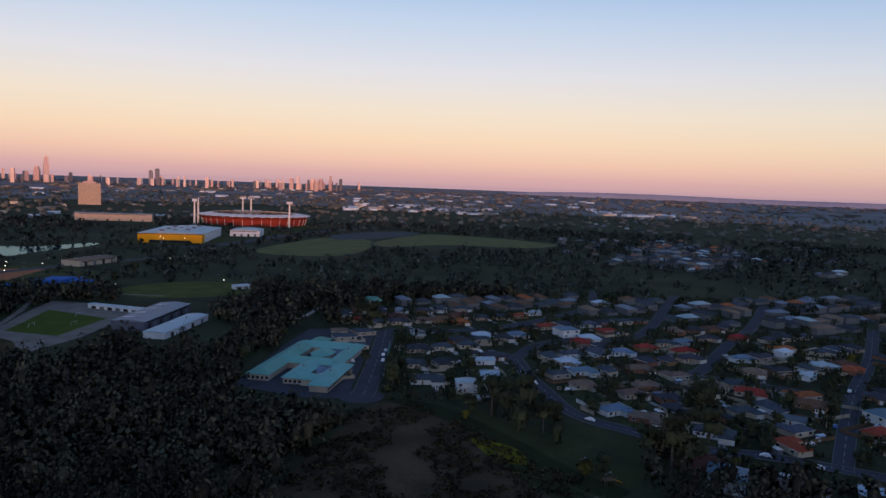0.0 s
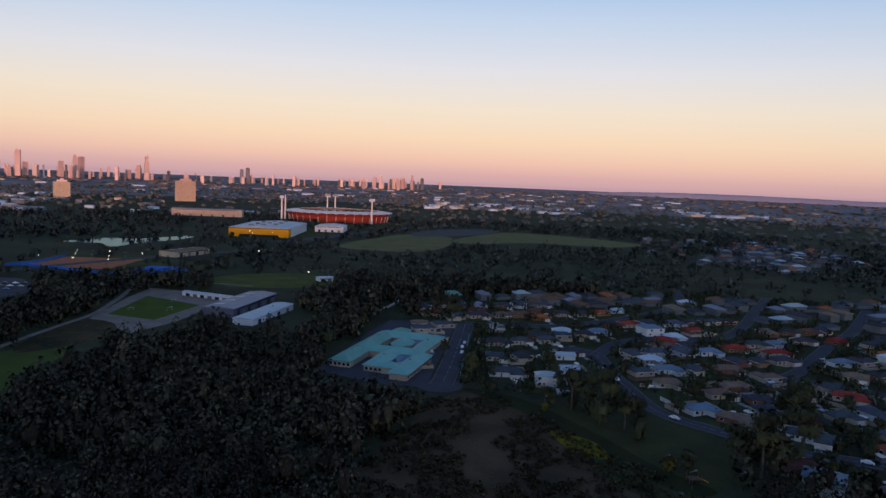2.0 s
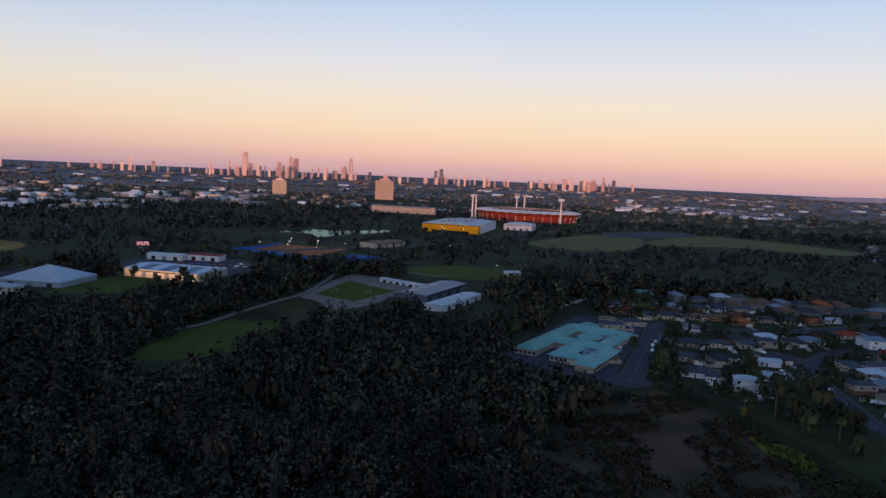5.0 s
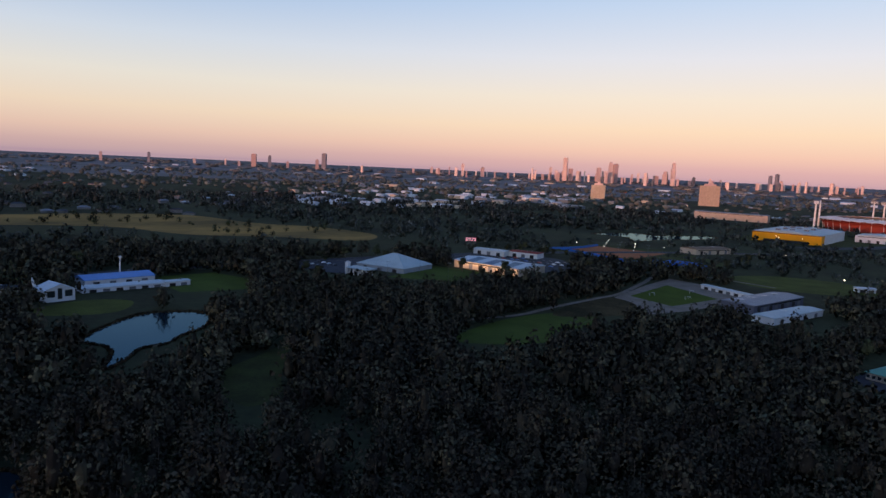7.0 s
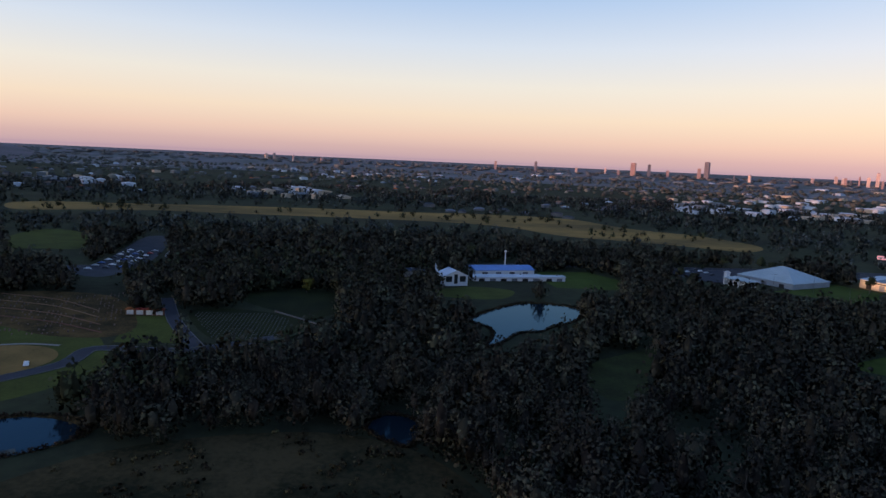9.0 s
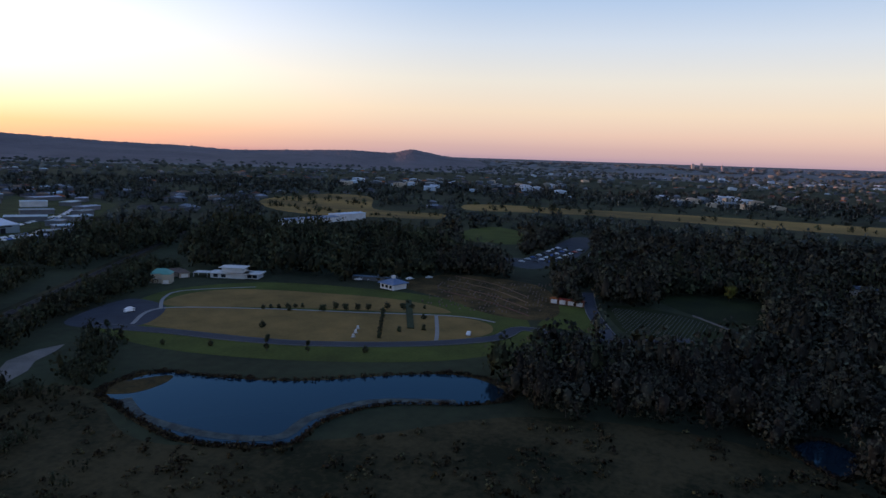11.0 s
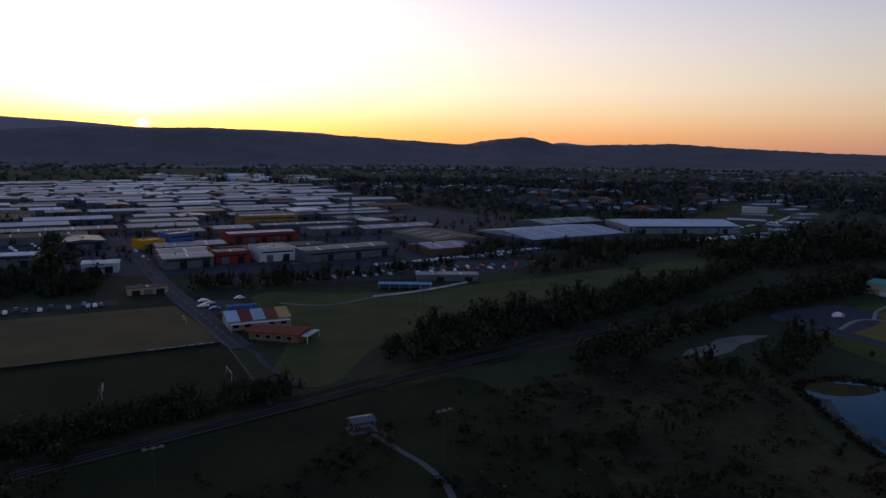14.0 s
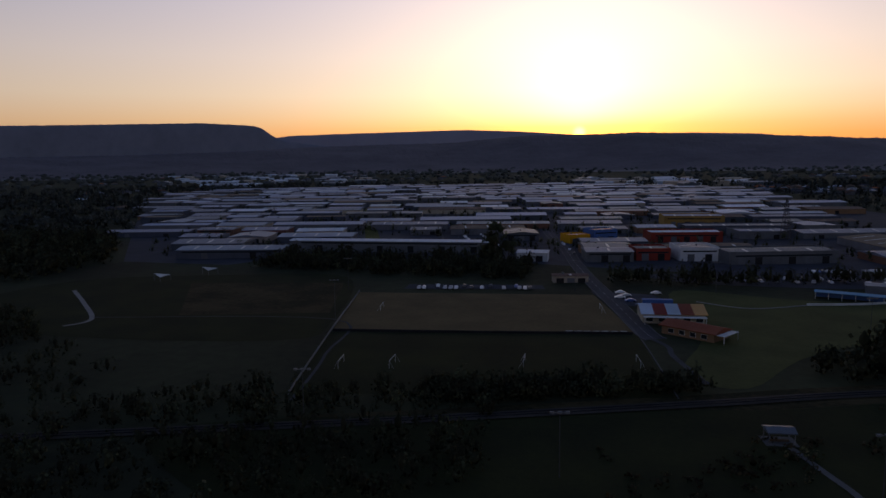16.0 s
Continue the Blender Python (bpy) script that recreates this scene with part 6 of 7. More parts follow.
def build_park():
    rnd = random.Random(12)
    for x, y in ((-271, -166), (-277, -163), (-278, -158), (-280, -153), (-283, -149), (-290, -143), (-293, -136)):
        plant("round", x, y, rnd.uniform(0.42, 0.52), group="clipped trees of the lawn")
    for k in range(9):
        plant("shrub", -242 - k * 5.2, -122.5 - k * 2.4, 0.7, group="hedge of the lawn")
    for k in range(6):
        plant("shrub", -262 - k * 2.5, -192 + k * 2.6, 0.65, group="hedge of the lawn")
    for x, y in ((-234, -172), (-265, -180), (-280, -120), (-262, -112), (-255, -120), (-300, -128), (-298, -134), (-307, -140)):
        plant("shrub", x, y, rnd.uniform(0.6, 0.9), group="lawn shrubs")
    for x, y in ((-190, -200), (-196, -188), (-203, -172), (-207, -150), (-212, -136), (-222, -118), (-196, -215), (-185, -206)):
        plant("slim" if rnd.random() < 0.5 else "shrub", x, y, rnd.uniform(0.6, 0.9), group="bank shrubs")
    for k in range(3):
        b = thing("plinth", -251 + k * 6.2, -137 + k * 2.4, 0, 20, "small white stone plinth on the lawn", "plinth", "plinths of the lawn")
        part("base", Shape().box(-0.9, 0.9, -0.9, 0.9, 0.05, 0.3), "concrete", b)
        part("slab", Shape().box(-0.7, 0.7, -0.4, 0.4, 0.3, 1.3), "white_trim", b)
    wall_line("cross_path", [(-243, -99), (-262, -106), (-290, -118)], 0.16, 1.6, "concrete", "pale path across the dry lawn", "path")
    wall_line("lawn_bed", [(-262, -118), (-312, -142)], 0.5, 3.0, "hedge", "dark planted bed across the lawn", "planted bed")
    park("white", -264, -93, 195, 0.13)
    park("white", -228, -237, 170, 0.13)
    park("white", -231, -240, 170, 0.13)
    for i, (x, y) in enumerate(((-348, -190), (-352, -184), (-362, -172), (-366, -166), (-376, -158))):
        park(("white", "silver", "dark")[i % 3], x, y, 120 + i * 6, 0.06)
    k = thing("kiosk", -338, -163, 0, 70, "small white pavilion with a pyramid roof beside the lawn", "pavilion")
    part("wall", Shape().box(-5, 5, -5, 5, 0, 3), "white_wall", k)
    part("roof", Shape().hip(-6.2, 6.2, -6.2, 6.2, 3.2, 2.6), "blue_roof", k)
    part("lantern", Shape().box(-0.8, 0.8, -0.8, 0.8, 5.4, 6.6).hip(-1.1, 1.1, -1.1, 1.1, 6.7, 0.6), "white_trim", k)
    for q in (-3, 0, 3):
        windows(k, [(q, 5, "+y"), (q, -5, "-y")], 0.8, 2.4, 1.8)
    FOOT.append((-338, -163, 10))
    shed(-352, -184, 100, 22, 2.6, 2.2, "blue_roof", "grey_wall", 3, "long low covered walk with a blue roof", group="park buildings", category="covered walk")
    h = thing("house", -320, -252, 0, 108, "modern white house with layered flat roofs", "house", "park buildings")
    for a, b, y0, y1, z in ((-14, 6, -4, 4, 0), (-4, 13, -3, 6, 0), (-8, 4, -2.5, 4.5, 3.0)):
        part("wall", Shape().box(a, b, y0, y1, z, z + 2.7), "white_wall", h)
        part("roof", Shape().box(a - 1.4, b + 1.4, y0 - 1.3, y1 + 1.3, z + 2.72, z + 3.0), "white_trim", h)
    for x in (-11, -6.5, 8, 11):
        windows(h, [(x, 4 if x < 0 else 6, "+y"), (x, -4 if x < 0 else -3, "-y")], 0.4, 2.3, 2.6)
    for x in (-5, -1):
        windows(h, [(x, 4.5, "+y")], 3.5, 5.2, 2.6)
    part("carport", Shape().box(-24, -15.6, -4, 3, 2.4, 2.6).box(-23.8, -23.6, -3.8, -3.6, 0, 2.4).box(-23.8, -23.6, 2.6, 2.8, 0, 2.4).box(-16, -15.8, -3.8, -3.6, 0, 2.4), "white_trim", h)
    FOOT.append((-320, -252, 16))
    shed(-333, -262, 96, 14, 8, 2.8, "white_roof", "grey_wall", 2, "rear wing of a modern white house", parapet=True, group="park buildings", category="house")
    put_house("tan", -306, -284, 146)
    put_house("teal", -288, -276, 120, 0.6)
    shed(-600, -386, 165, 70, 18, 5, "blue_roof", "white_wall", 4, "long low school block with a pale blue roof", group="park buildings", category="school")
    shed(-655, -372, 165, 40, 16, 7, "white_roof", "white_wall", 3, "white school hall with a pale roof", group="park buildings", category="school")
    # memorial gardens and the lawn cemetery
    stones, plaques = Shape(), Shape()
    for row in range(14):
        for c in range(34):
            if rnd.random() < 0.62:
                continue
            u, v = c / 34, row / 14
            x, y = -388 + 80 * v + 6 * math.sin(u * 4), -150 + 62 * u + 16 * v
            h = rnd.uniform(0.4, 1.1)
            w = rnd.uniform(0.3, 0.7)
            stones.box(x - w, x + w, y - 0.2, y + 0.2, 0, h)
    tagged(part("memorial_stones", stones, "tan_roof"), "rows of small pale memorial stones in garden beds", "memorial stones", kind="stuff")
    for row in range(16):
        for c in range(26):
            x, y = -348 + row * 3.0 + c * 0.2, -46 + c * 1.75 - row * 0.3
            if inside(np.array([(x, y)]), np.array([(-352, -50), (-352, -20), (-325, 6), (-296, -8), (-298, -34)], float))[0]:
                plaques.box(x - 0.35, x + 0.35, y - 0.25, y + 0.25, 0.05, 0.22)
    tagged(part("plaques", plaques, "kerb"), "rows of flat stone plaques in the grass", "plaques", kind="stuff")
    for i in range(4):
        wall_line("garden_terrace", [(-392 + i * 16, -148 + i * 4), (-378 + i * 16, -118 + i * 4), (-352 + i * 14, -92 + i * 4)], 0.3, 0.6, "brick_wall", "low curved terrace of the memorial garden", "terrace")
    for i in range(4):
        v = thing("vault", -345 + i * 0.5, -76 + i * 4.4, 0, 90, "small white-fronted brick vault beside the lane", "vault", "vaults by the lane")
        part("body", Shape().box(-1.9, 1.9, -1.5, 1.5, 0, 2.6), "brick_wall", v)
        part("front", Shape().box(-1.5, 1.5, -1.58, -1.5, 0.3, 2.3), "white_trim", v)
        part("roof", Shape().hip(-2.2, 2.2, -1.8, 1.8, 2.75, 0.6), "terracotta_roof", v)
    wall_line("hedge_line", [(-300, -31), (-291, -10), (-312, 6)], 1.1, 1.6, "hedge", "clipped dark hedge round the graves", "hedge")
    wall_line("stone_edging", [(-350, -10), (-334, 2), (-322, 10)], 0.6, 0.7, "kerb", "pale stone edging along the cemetery lawn", "edging")
    for i in range(22):
        park(rnd.choice(("white", "silver", "dark", "white", "blue", "red")), -470 - i * 4.2 + rnd.uniform(-1, 1), -128 + (i % 3) * 9 + i * 0.3, 80 + rnd.uniform(-15, 15), 0.1)
    wall_line("kerb_curve", [(-640, -104), (-590, -94), (-530, -92), (-510, -78)], 0.5, 1.4, "concrete", "pale curved kerb of the car park", "kerb")


def build_pond_side():
    c = thing("chapel", -431, 98, 0, 98, "white chapel with a tall glazed gable front", "chapel")
    part("wall", Shape().add([(-8, -7, 0), (8, -7, 0), (8, 7, 0), (-8, 7, 0), (-8, -7, 6.5), (0, -7, 9.6), (8, -7, 6.5), (8, 7, 6.5), (0, 7, 9.6), (-8, 7, 6.5)],
                             [(0, 1, 6, 5, 4), (2, 3, 9, 8, 7), (1, 2, 7, 6), (3, 0, 4, 9)]), "white_wall", c)
    part("roof", Shape().add([(-8.8, -7.6, 6.4), (0, -7.6, 9.9), (8.8, -7.6, 6.4), (-8.8, 7.6, 6.4), (0, 7.6, 9.9), (8.8, 7.6, 6.4), (-8.8, -7.6, 6.1), (0, -7.6, 9.6), (8.8, -7.6, 6.1), (-8.8, 7.6, 6.1), (0, 7.6, 9.6), (8.8, 7.6, 6.1)],
                             [(0, 1, 4, 3), (1, 2, 5, 4), (6, 9, 10, 7), (7, 10, 11, 8), (0, 6, 7, 1), (1, 7, 8, 2), (3, 4, 10, 9), (4, 5, 11, 10), (0, 3, 9, 6), (2, 8, 11, 5)]), "white_roof", c)
    for x0, x1, z0, z1 in ((-6.6, -2.6, 2.6, 6.2), (-1.2, 1.2, 1.4, 7.4), (2.6, 6.6, 2.6, 6.2)):
        for y in (-7.06, 7.0):
            part("window", Shape().box(x0, x1, y, y + 0.06, z0, z1), "window_glass", c)
    part("spire", Shape().add([(-9.5, 5, 5), (-6.5, 5, 5), (-6.5, 8, 5), (-9.5, 8, 5), (-9.4, 6.5, 13)], [(0, 1, 4), (1, 2, 4), (2, 3, 4), (3, 0, 4)]), "white_wall", c)
    FOOT.append((-431, 98, 14))
    shed(-462, 78, 98, 26, 12, 4, "slate_roof", "cream_wall", 2, "low hall with a dark roof behind the chapel", group="pond buildings", category="hall")
    put_house("white_low", -478, 66, 98)
    shed(-474, 143, 95, 44, 20, 3.8, "blue_sheet", "white_wall", 4, "shop with a bright blue metal roof", rise=2.2, group="pond buildings", face=-1, category="shop")
    shed(-449, 140, 92, 50, 12, 2.5, "white_roof", "white_wall", 6, "long white shade house with a flat roof", group="pond buildings", face=-1, category="shade house")
    shed(-446, 172, 92, 16, 7, 3.0, "white_roof", "white_wall", 2, "low white shed beside the lawn", group="pond buildings", face=-1, category="shed")
    m = thing("flag_pole", -486, 150, 0, 0, "tall pale pole behind the blue-roofed shop", "pole")
    part("pole", Shape().tube((0, 0, 0), (0, 0, 14), 0.5, 0.4, 8), "white_trim", m)
    part("cap", Shape().box(-0.8, 0.8, -0.8, 0.8, 14, 15.2), "white_trim", m)
    # verandah front of the white hall
    v = thing("veranda_front", -430, 306, 0, 16, "white colonnaded front wing of the hall", "hall front")
    part("roof", Shape().hip(-11, 11, -6, 6, 5.2, 1.6), "white_roof", v)
    part("back_wall", Shape().box(-10, 10, 3, 5.4, 0, 5), "white_wall", v)
    for k in range(6):
        part("column", Shape().box(-10 + k * 3.9, -9.2 + k * 3.9, -5.4, -4.6, 0, 5), "white_trim", v)
    part("tower", Shape().box(-12.4, -9.6, -3, 0, 0, 8.5).hip(-12.8, -9.2, -3.4, 0.4, 8.7, 1.0), "white_wall", v)
    FOOT.append((-430, 306, 16))
    s = thing("billboard", -541, 532, 0, 45, "lit red billboard on posts by the main road", "billboard")
    for x in (-4, 4):
        part("post", Shape().box(x - 0.3, x + 0.3, -0.2, 0.2, 0, 6), "metal", s)
    board = part("panel", Shape().box(-5.6, 5.6, -0.35, 0.35, 5.8, 9.2), "red_glow", s)
    for i, (x0, x1) in enumerate(((-4.8, -1.2), (-0.6, 2.2), (2.8, 4.8))):
        part("bar", Shape().box(x0, x1, -0.42, -0.352, 7.0, 8.4), "white_trim", board)
    # courts with blue screens
    area("clay_courts", [(-478, 612), (-486, 688), (-404, 704), (-392, 616)], "clay", "orange clay tennis courts", 0.09, smooth=False)
    for pts in ([(-424, 600), (-385, 592), (-346, 596)], [(-372, 620), (-342, 622), (-318, 632)], [(-486, 600), (-478, 640), (-486, 690)], [(-478, 610), (-424, 602)], [(-346, 596), (-340, 640)]):
        wall_line("court_screen", pts, 2.6, 0.25, "blue_screen", "bright blue windscreen fence round the courts", "court fence")
    area("blue_court", [(-368, 630), (-338, 636), (-340, 664), (-372, 658)], "blue_screen", "blue hard tennis court", 0.09, smooth=False)
    for i in range(5):
        for j in range(3):
            street_lamp(-468 + i * 18, 622 + j * 30, 9, 10, lit=(i + j) % 2 == 0, label="court lamp post above the orange clay", group="court lamps")
    for x, y, h in ((-406, 345, 14), (-399, 308, 14), (-375, 346, 14), (-421, 1030, 9), (-381, 1020, 9), (-271, 570, 9), (-197, 620, 8), (-300, 760, 9), (-405, 1000, 9)):
        street_lamp(x, y, h, 30, lit=y > 500)
    wall_line("white_barrier", [(-121, 499), (-112, 494), (-101, 499), (-97, 523), (-93, 546), (-83, 559)], 1.8, 0.6, "white_trim", "curving white wall along a ramp")
    OPEN.append(np.array([(-124, 497), (-112, 490), (-98, 496), (-93, 523), (-89, 546), (-80, 557), (-84, 562), (-97, 547), (-101, 524), (-104, 503), (-112, 498), (-122, 503)], float))
    shed(-182, 626, 40, 14, 8, 3.4, "white_roof", "white_wall", 2, "small white clubroom by the oval", group="halls by the ball field", face=-1)
    shed(-140, 520, 10, 16, 10, 4, "blue_roof", "white_wall", 2, "small shed with a blue roof among trees", group="halls by the ball field", face=-1)
    for x, y in ((-252, 478), (-262, 440), (-240, 450)):
        goal(x, y, 80, 5)
    water("far_pond", [(-589, 828), (-576, 902), (-536, 916), (-501, 992), (-480, 951), (-499, 854), (-501, 796), (-538, 831)], "pale sheet of water beyond the courts")
    rnd = random.Random(17)
    for i in range(30):
        park(rnd.choice(("white", "silver", "dark", "white", "blue", "red")), -455 + (i % 10) * 7 + rnd.uniform(-1, 1), 468 + (i // 10) * 16 + (i % 10) * 2, 15 + rnd.uniform(-6, 6), 0.1)
    for i in range(8):
        park(rnd.choice(("white", "silver", "dark")), -505 + i * 4, 300 + (i % 2) * 14, 105, 0.1)
    shed(-450, 520, 17, 30, 16, 5, "red_metal_roof", "white_wall", 3, "small shop with a red roof among cars", group="halls by the main road", face=-1)
    shed(-478, 500, 17, 34, 14, 5, "white_roof", "white_wall", 3, "white flat-roofed shop by the main road", group="halls by the main road", face=-1)


def build_far_cars():
    """Rows of parked cars in the yards, too far off to tell apart."""
    rnd = random.Random(52)
    sets = {"car_white": Shape(), "car_silver": Shape(), "car_dark": Shape(), "car_blue": Shape()}
    side = [(-2.2, 0.35), (-2.2, 0.85), (-1.3, 0.95), (-0.8, 1.45), (0.8, 1.45), (1.4, 0.95), (2.2, 0.8), (2.2, 0.35)]
    for x0, y0, x1, y1, n in ((-140, -440, -190, -455, 26), (-60, -402, -150, -432, 40), (-90, -412, -160, -440, 34), (-300, -470, -420, -500, 34), (-310, -480, -440, -520, 34), (-420, -560, -520, -620, 30), (-460, -570, -560, -660, 30),
                              (120, -452, 215, -640, 34), (136, -452, 232, -640, 34), (20, -470, 70, -465, 14), (-30, -470, 10, -480, 12), (70, -440, 90, -500, 10)):
        for i in range(n):
            if rnd.random() < 0.25:
                continue
            u = (i + rnd.uniform(-0.2, 0.2)) / n
            m = Matrix.Translation((x0 + (x1 - x0) * u, y0 + (y1 - y0) * u + rnd.uniform(-0.6, 0.6), 0.06)) @ Matrix.Rotation(radians(100 + rnd.uniform(-8, 8)), 4, "Z")
            k = rnd.choice(("car_white", "car_white", "car_silver", "car_dark", "car_blue"))
            local = [(x, y if z < 1.2 else y * 0.8, z) for y in (-0.88, 0.88) for x, z in side]
            sets[k].add([tuple(m @ Vector(v)) for v in local], [(j, (j + 1) % 8, 8 + (j + 1) % 8, 8 + j) for j in range(8)] + [tuple(range(7, -1, -1)), tuple(range(8, 16))])
    top = tagged(thing("far_parked_cars", 0, 0, 0, 0, "rows of far parked cars in the yards", "cars"), kind="stuff")
    for k, sh in sets.items():
        part("car_row", sh, k, top)


def build_lot_trees():
    """Trees along the edges of the yards and the main road."""
    rnd = random.Random(44)
    for x0, y0, x1, y1, n in ((-500, 250, -508, 420, 9), (-352, 404, -410, 384, 5), (-470, 560, -420, 575, 6), (-420, 270, -440, 262, 4), (-345, 470, -350, 530, 6), (-500, 500, -480, 590, 6),
                              (-520, -20, -530, 140, 9), (-395, 590, -320, 585, 7), (-310, 610, -300, 690, 6), (-430, 240, -390, 235, 4)):
        for i in range(n):
            u = (i + rnd.uniform(0.1, 0.9)) / n
            plant(rnd.choice(("round", "round_2", "gum", "round", "shrub")), x0 + (x1 - x0) * u + rnd.uniform(-6, 6), y0 + (y1 - y0) * u + rnd.uniform(-5, 5), rnd.uniform(0.7, 1.1), group="trees of the yards")


def build_gardens():
    """Drives, lawns and boundary fences of the houses."""
    rnd = random.Random(31)
    drives, lawns = Shape(), Shape()
    for i, (x, y, turn) in enumerate(LOTS):
        if y < 150 or math.hypot(x, y) > 600:
            continue
        a = radians(turn)
        c, s = math.cos(a), math.sin(a)

        def at(u, v):
            return (x + c * u - s * v, y + s * u + c * v)

        def clear(pts, gap):
            p = np.array(pts)
            return all(np.min(np.hypot(line[None, :, 0] - p[:, None, 0], line[None, :, 1] - p[:, None, 1])) > w / 2 + gap for line, w in ROADS)

        q = [at(2.4, -16), at(5.2, -16), at(5.2, -9.6), at(2.4, -9.6)]
        drives.add([(*p, 0.05 + i * 0.0004) for p in q], [(0, 1, 2, 3)])
        if rnd.random() < 0.55:
            q = [at(-10, -14), at(1.5, -14), at(1.5, -5), at(-10, -5)] if rnd.random() < 0.6 else [at(-10, 5.5), at(10, 5.5), at(10, 10.5), at(-10, 10.5)]
            lawns.add([(*p, 0.04 + i * 0.0002) for p in q], [(0, 1, 2, 3)])
        pts = [at(-10.5, 1), at(-10.5, 10), at(10.5, 10), at(10.5, rnd.choice((-2, 3)))]
        if clear(pts, 1.0) and rnd.random() < 0.85 and math.hypot(x, y) < 520:
            mat, words = rnd.choice((("pale_fence", "pale boarded garden fence"), ("pale_fence", "pale boarded garden fence"), ("timber", "brown timber garden fence"), ("cream_wall", "cream rendered garden wall")))
            fence(pts, 1.8, mat, words)
        if rnd.random() < 0.35 and math.hypot(x, y) < 460:
            park(rnd.choice(("white", "silver", "dark", "white")), *at(3.8, -13), turn + 90, 0.12)
        if rnd.random() < 0.4 and math.hypot(x, y) < 520:
            px, py = at(rnd.uniform(-8, 8), 8)
            g = thing("garden_shed", px, py, 0, turn, "small pale metal garden shed behind a house", "garden shed", "garden sheds")
            part("wall", Shape().box(-1.6, 1.6, -1.2, 1.2, 0, 2.0), "grey_wall", g)
            part("roof", Shape().hip(-1.8, 1.8, -1.4, 1.4, 2.1, 0.5, 0.0, 0.08), rnd.choice(("white_roof", "grey_roof", "white_trim")), g)
            part("door", Shape().box(-0.5, 0.5, -1.25, -1.2, 0, 1.8), "white_trim", g)
    tagged(part("driveways", drives, "concrete"), "pale concrete drives before the houses", "driveway", kind="structure")
    tagged(part("lawns", lawns, "rough_lawn"), "small mown lawns of the gardens", "lawn", kind="structure")


def build_streets():
    """Fences, parked cars and lone trees of the suburb."""
    fence([(66, 323), (75, 306), (87, 317), (84, 324)], 1.9, "white_trim", "white boarded fence round a corner house")
    fence([(60, 343), (74, 344), (92, 356)])
    fence([(59, 383), (70, 369)])
    fence([(58, 392), (64, 404), (60, 420)])
    fence([(90, 404), (92, 390), (107, 396)], label="pale yellow rendered fence on a corner")
    fence([(140, 414), (150, 405), (160, 412), (167, 428)], 1.2, "concrete", "low pale wall round a corner lawn")
    fence([(174, 412), (166, 398), (172, 388), (186, 400)])
    fence([(86, 224), (112, 216), (126, 226)], 1.4)
    fence([(100, 300), (108, 296), (106, 284)])
    fence([(150, 352), (142, 340), (150, 330)])
    fence([(172, 300), (180, 310), (192, 316)])
    fence([(192, 332), (204, 326)])
    fence([(20, 404), (36, 404)])
    fence([(10, 352), (8, 330), (22, 322)])
    fence([(205, 395), (222, 392)])
    fence([(230, 430), (244, 424)])
    for k, x, y, turn in (("white", -32.5, 399, 92), ("white", -31.5, 386, 88), ("silver", -32, 410, 90), ("white", 67, 297, 140), ("silver", 46, 371, 100), ("white", 143, 252, 150), ("white", 65, 342, 20),
                          ("silver", 68, 342, 20), ("white", 159, 282, 60), ("white", 186, 392, 40), ("dark", 120, 386, 10), ("white", 128, 262, 155), ("dark", 96, 278, 160), ("white", 216, 358, 55),
                          ("silver", 196, 330, 55), ("white", 15, 316, 40), ("dark", 24, 322, 30), ("blue", 176, 300, 58), ("white", 50, 352, 105)):
        park(k, x, y, turn)
    for kind, x, y, s in (("gum", -22, 331, 1.1), ("gum_2", 37, 286, 1.25), ("gum", 30, 292, 1.1), ("gum_2", 24, 298, 1.0), ("gum", 44, 279, 1.1), ("round_2", 34, 281, 1.2), ("gum_2", 84, 240, 1.35), ("round_2", 90, 246, 1.3),
                          ("gum", 78, 248, 1.2), ("round_2", 96, 252, 1.2), ("yellow", 53, 236, 0.9), ("round", 60, 242, 1.0), ("gum_2", -45, 459, 1.4), ("gum", -57, 497, 1.3), ("yellow", 252, 420, 0.9), ("round_2", 132, 332, 1.4),
                          ("round_2", 122, 318, 1.4), ("gum_2", 104, 258, 1.2), ("gum_2", 105, -383, 1.35), ("gum", 98, -386, 1.2), ("round_2", 108, -388, 1.5), ("round_2", -26, 372, 0.9), ("gum", -24, 350, 0.9), ("round", 48, 268, 1.0),
                          ("yellow", -430, -170, 1.0), ("yellow", -398, 6, 1.1), ("yellow", 12, 292, 0.6), ("round_2", -100, 436, 1.0), ("gum", -40, 372, 0.8), ("round_2", -108, 380, 1.1)):
        plant(kind, x, y, s, group="lone trees")
    b = thing("bus_shelter", -66, 452, 0, 15, "small pale shelter in the car park", "shelter")
    part("roof", Shape().hip(-6, 6, -4, 4, 3.2, 1.2), "tan_roof", b)
    part("wall", Shape().box(-5, 5, -3, 3, 0, 3), "cream_wall", b)
    wall_line("green_screen", [(-28, 340), (-29, 380), (-31, 430)], 2.2, 0.2, "teal_roof", "teal metal fence beside the cul-de-sac", "fence")
    pg = thing("playground", 60, 232, 0, 10, "small playground frame with a yellow slide", "playground")
    for a in (-2, 2):
        for c in (-1.5, 1.5):
            part("post", Shape().box(a - 0.1, a + 0.1, c - 0.1, c + 0.1, 0, 3.2), "timber", pg)
    part("deck", Shape().box(-2, 2, -1.5, 1.5, 1.4, 1.55), "timber", pg)
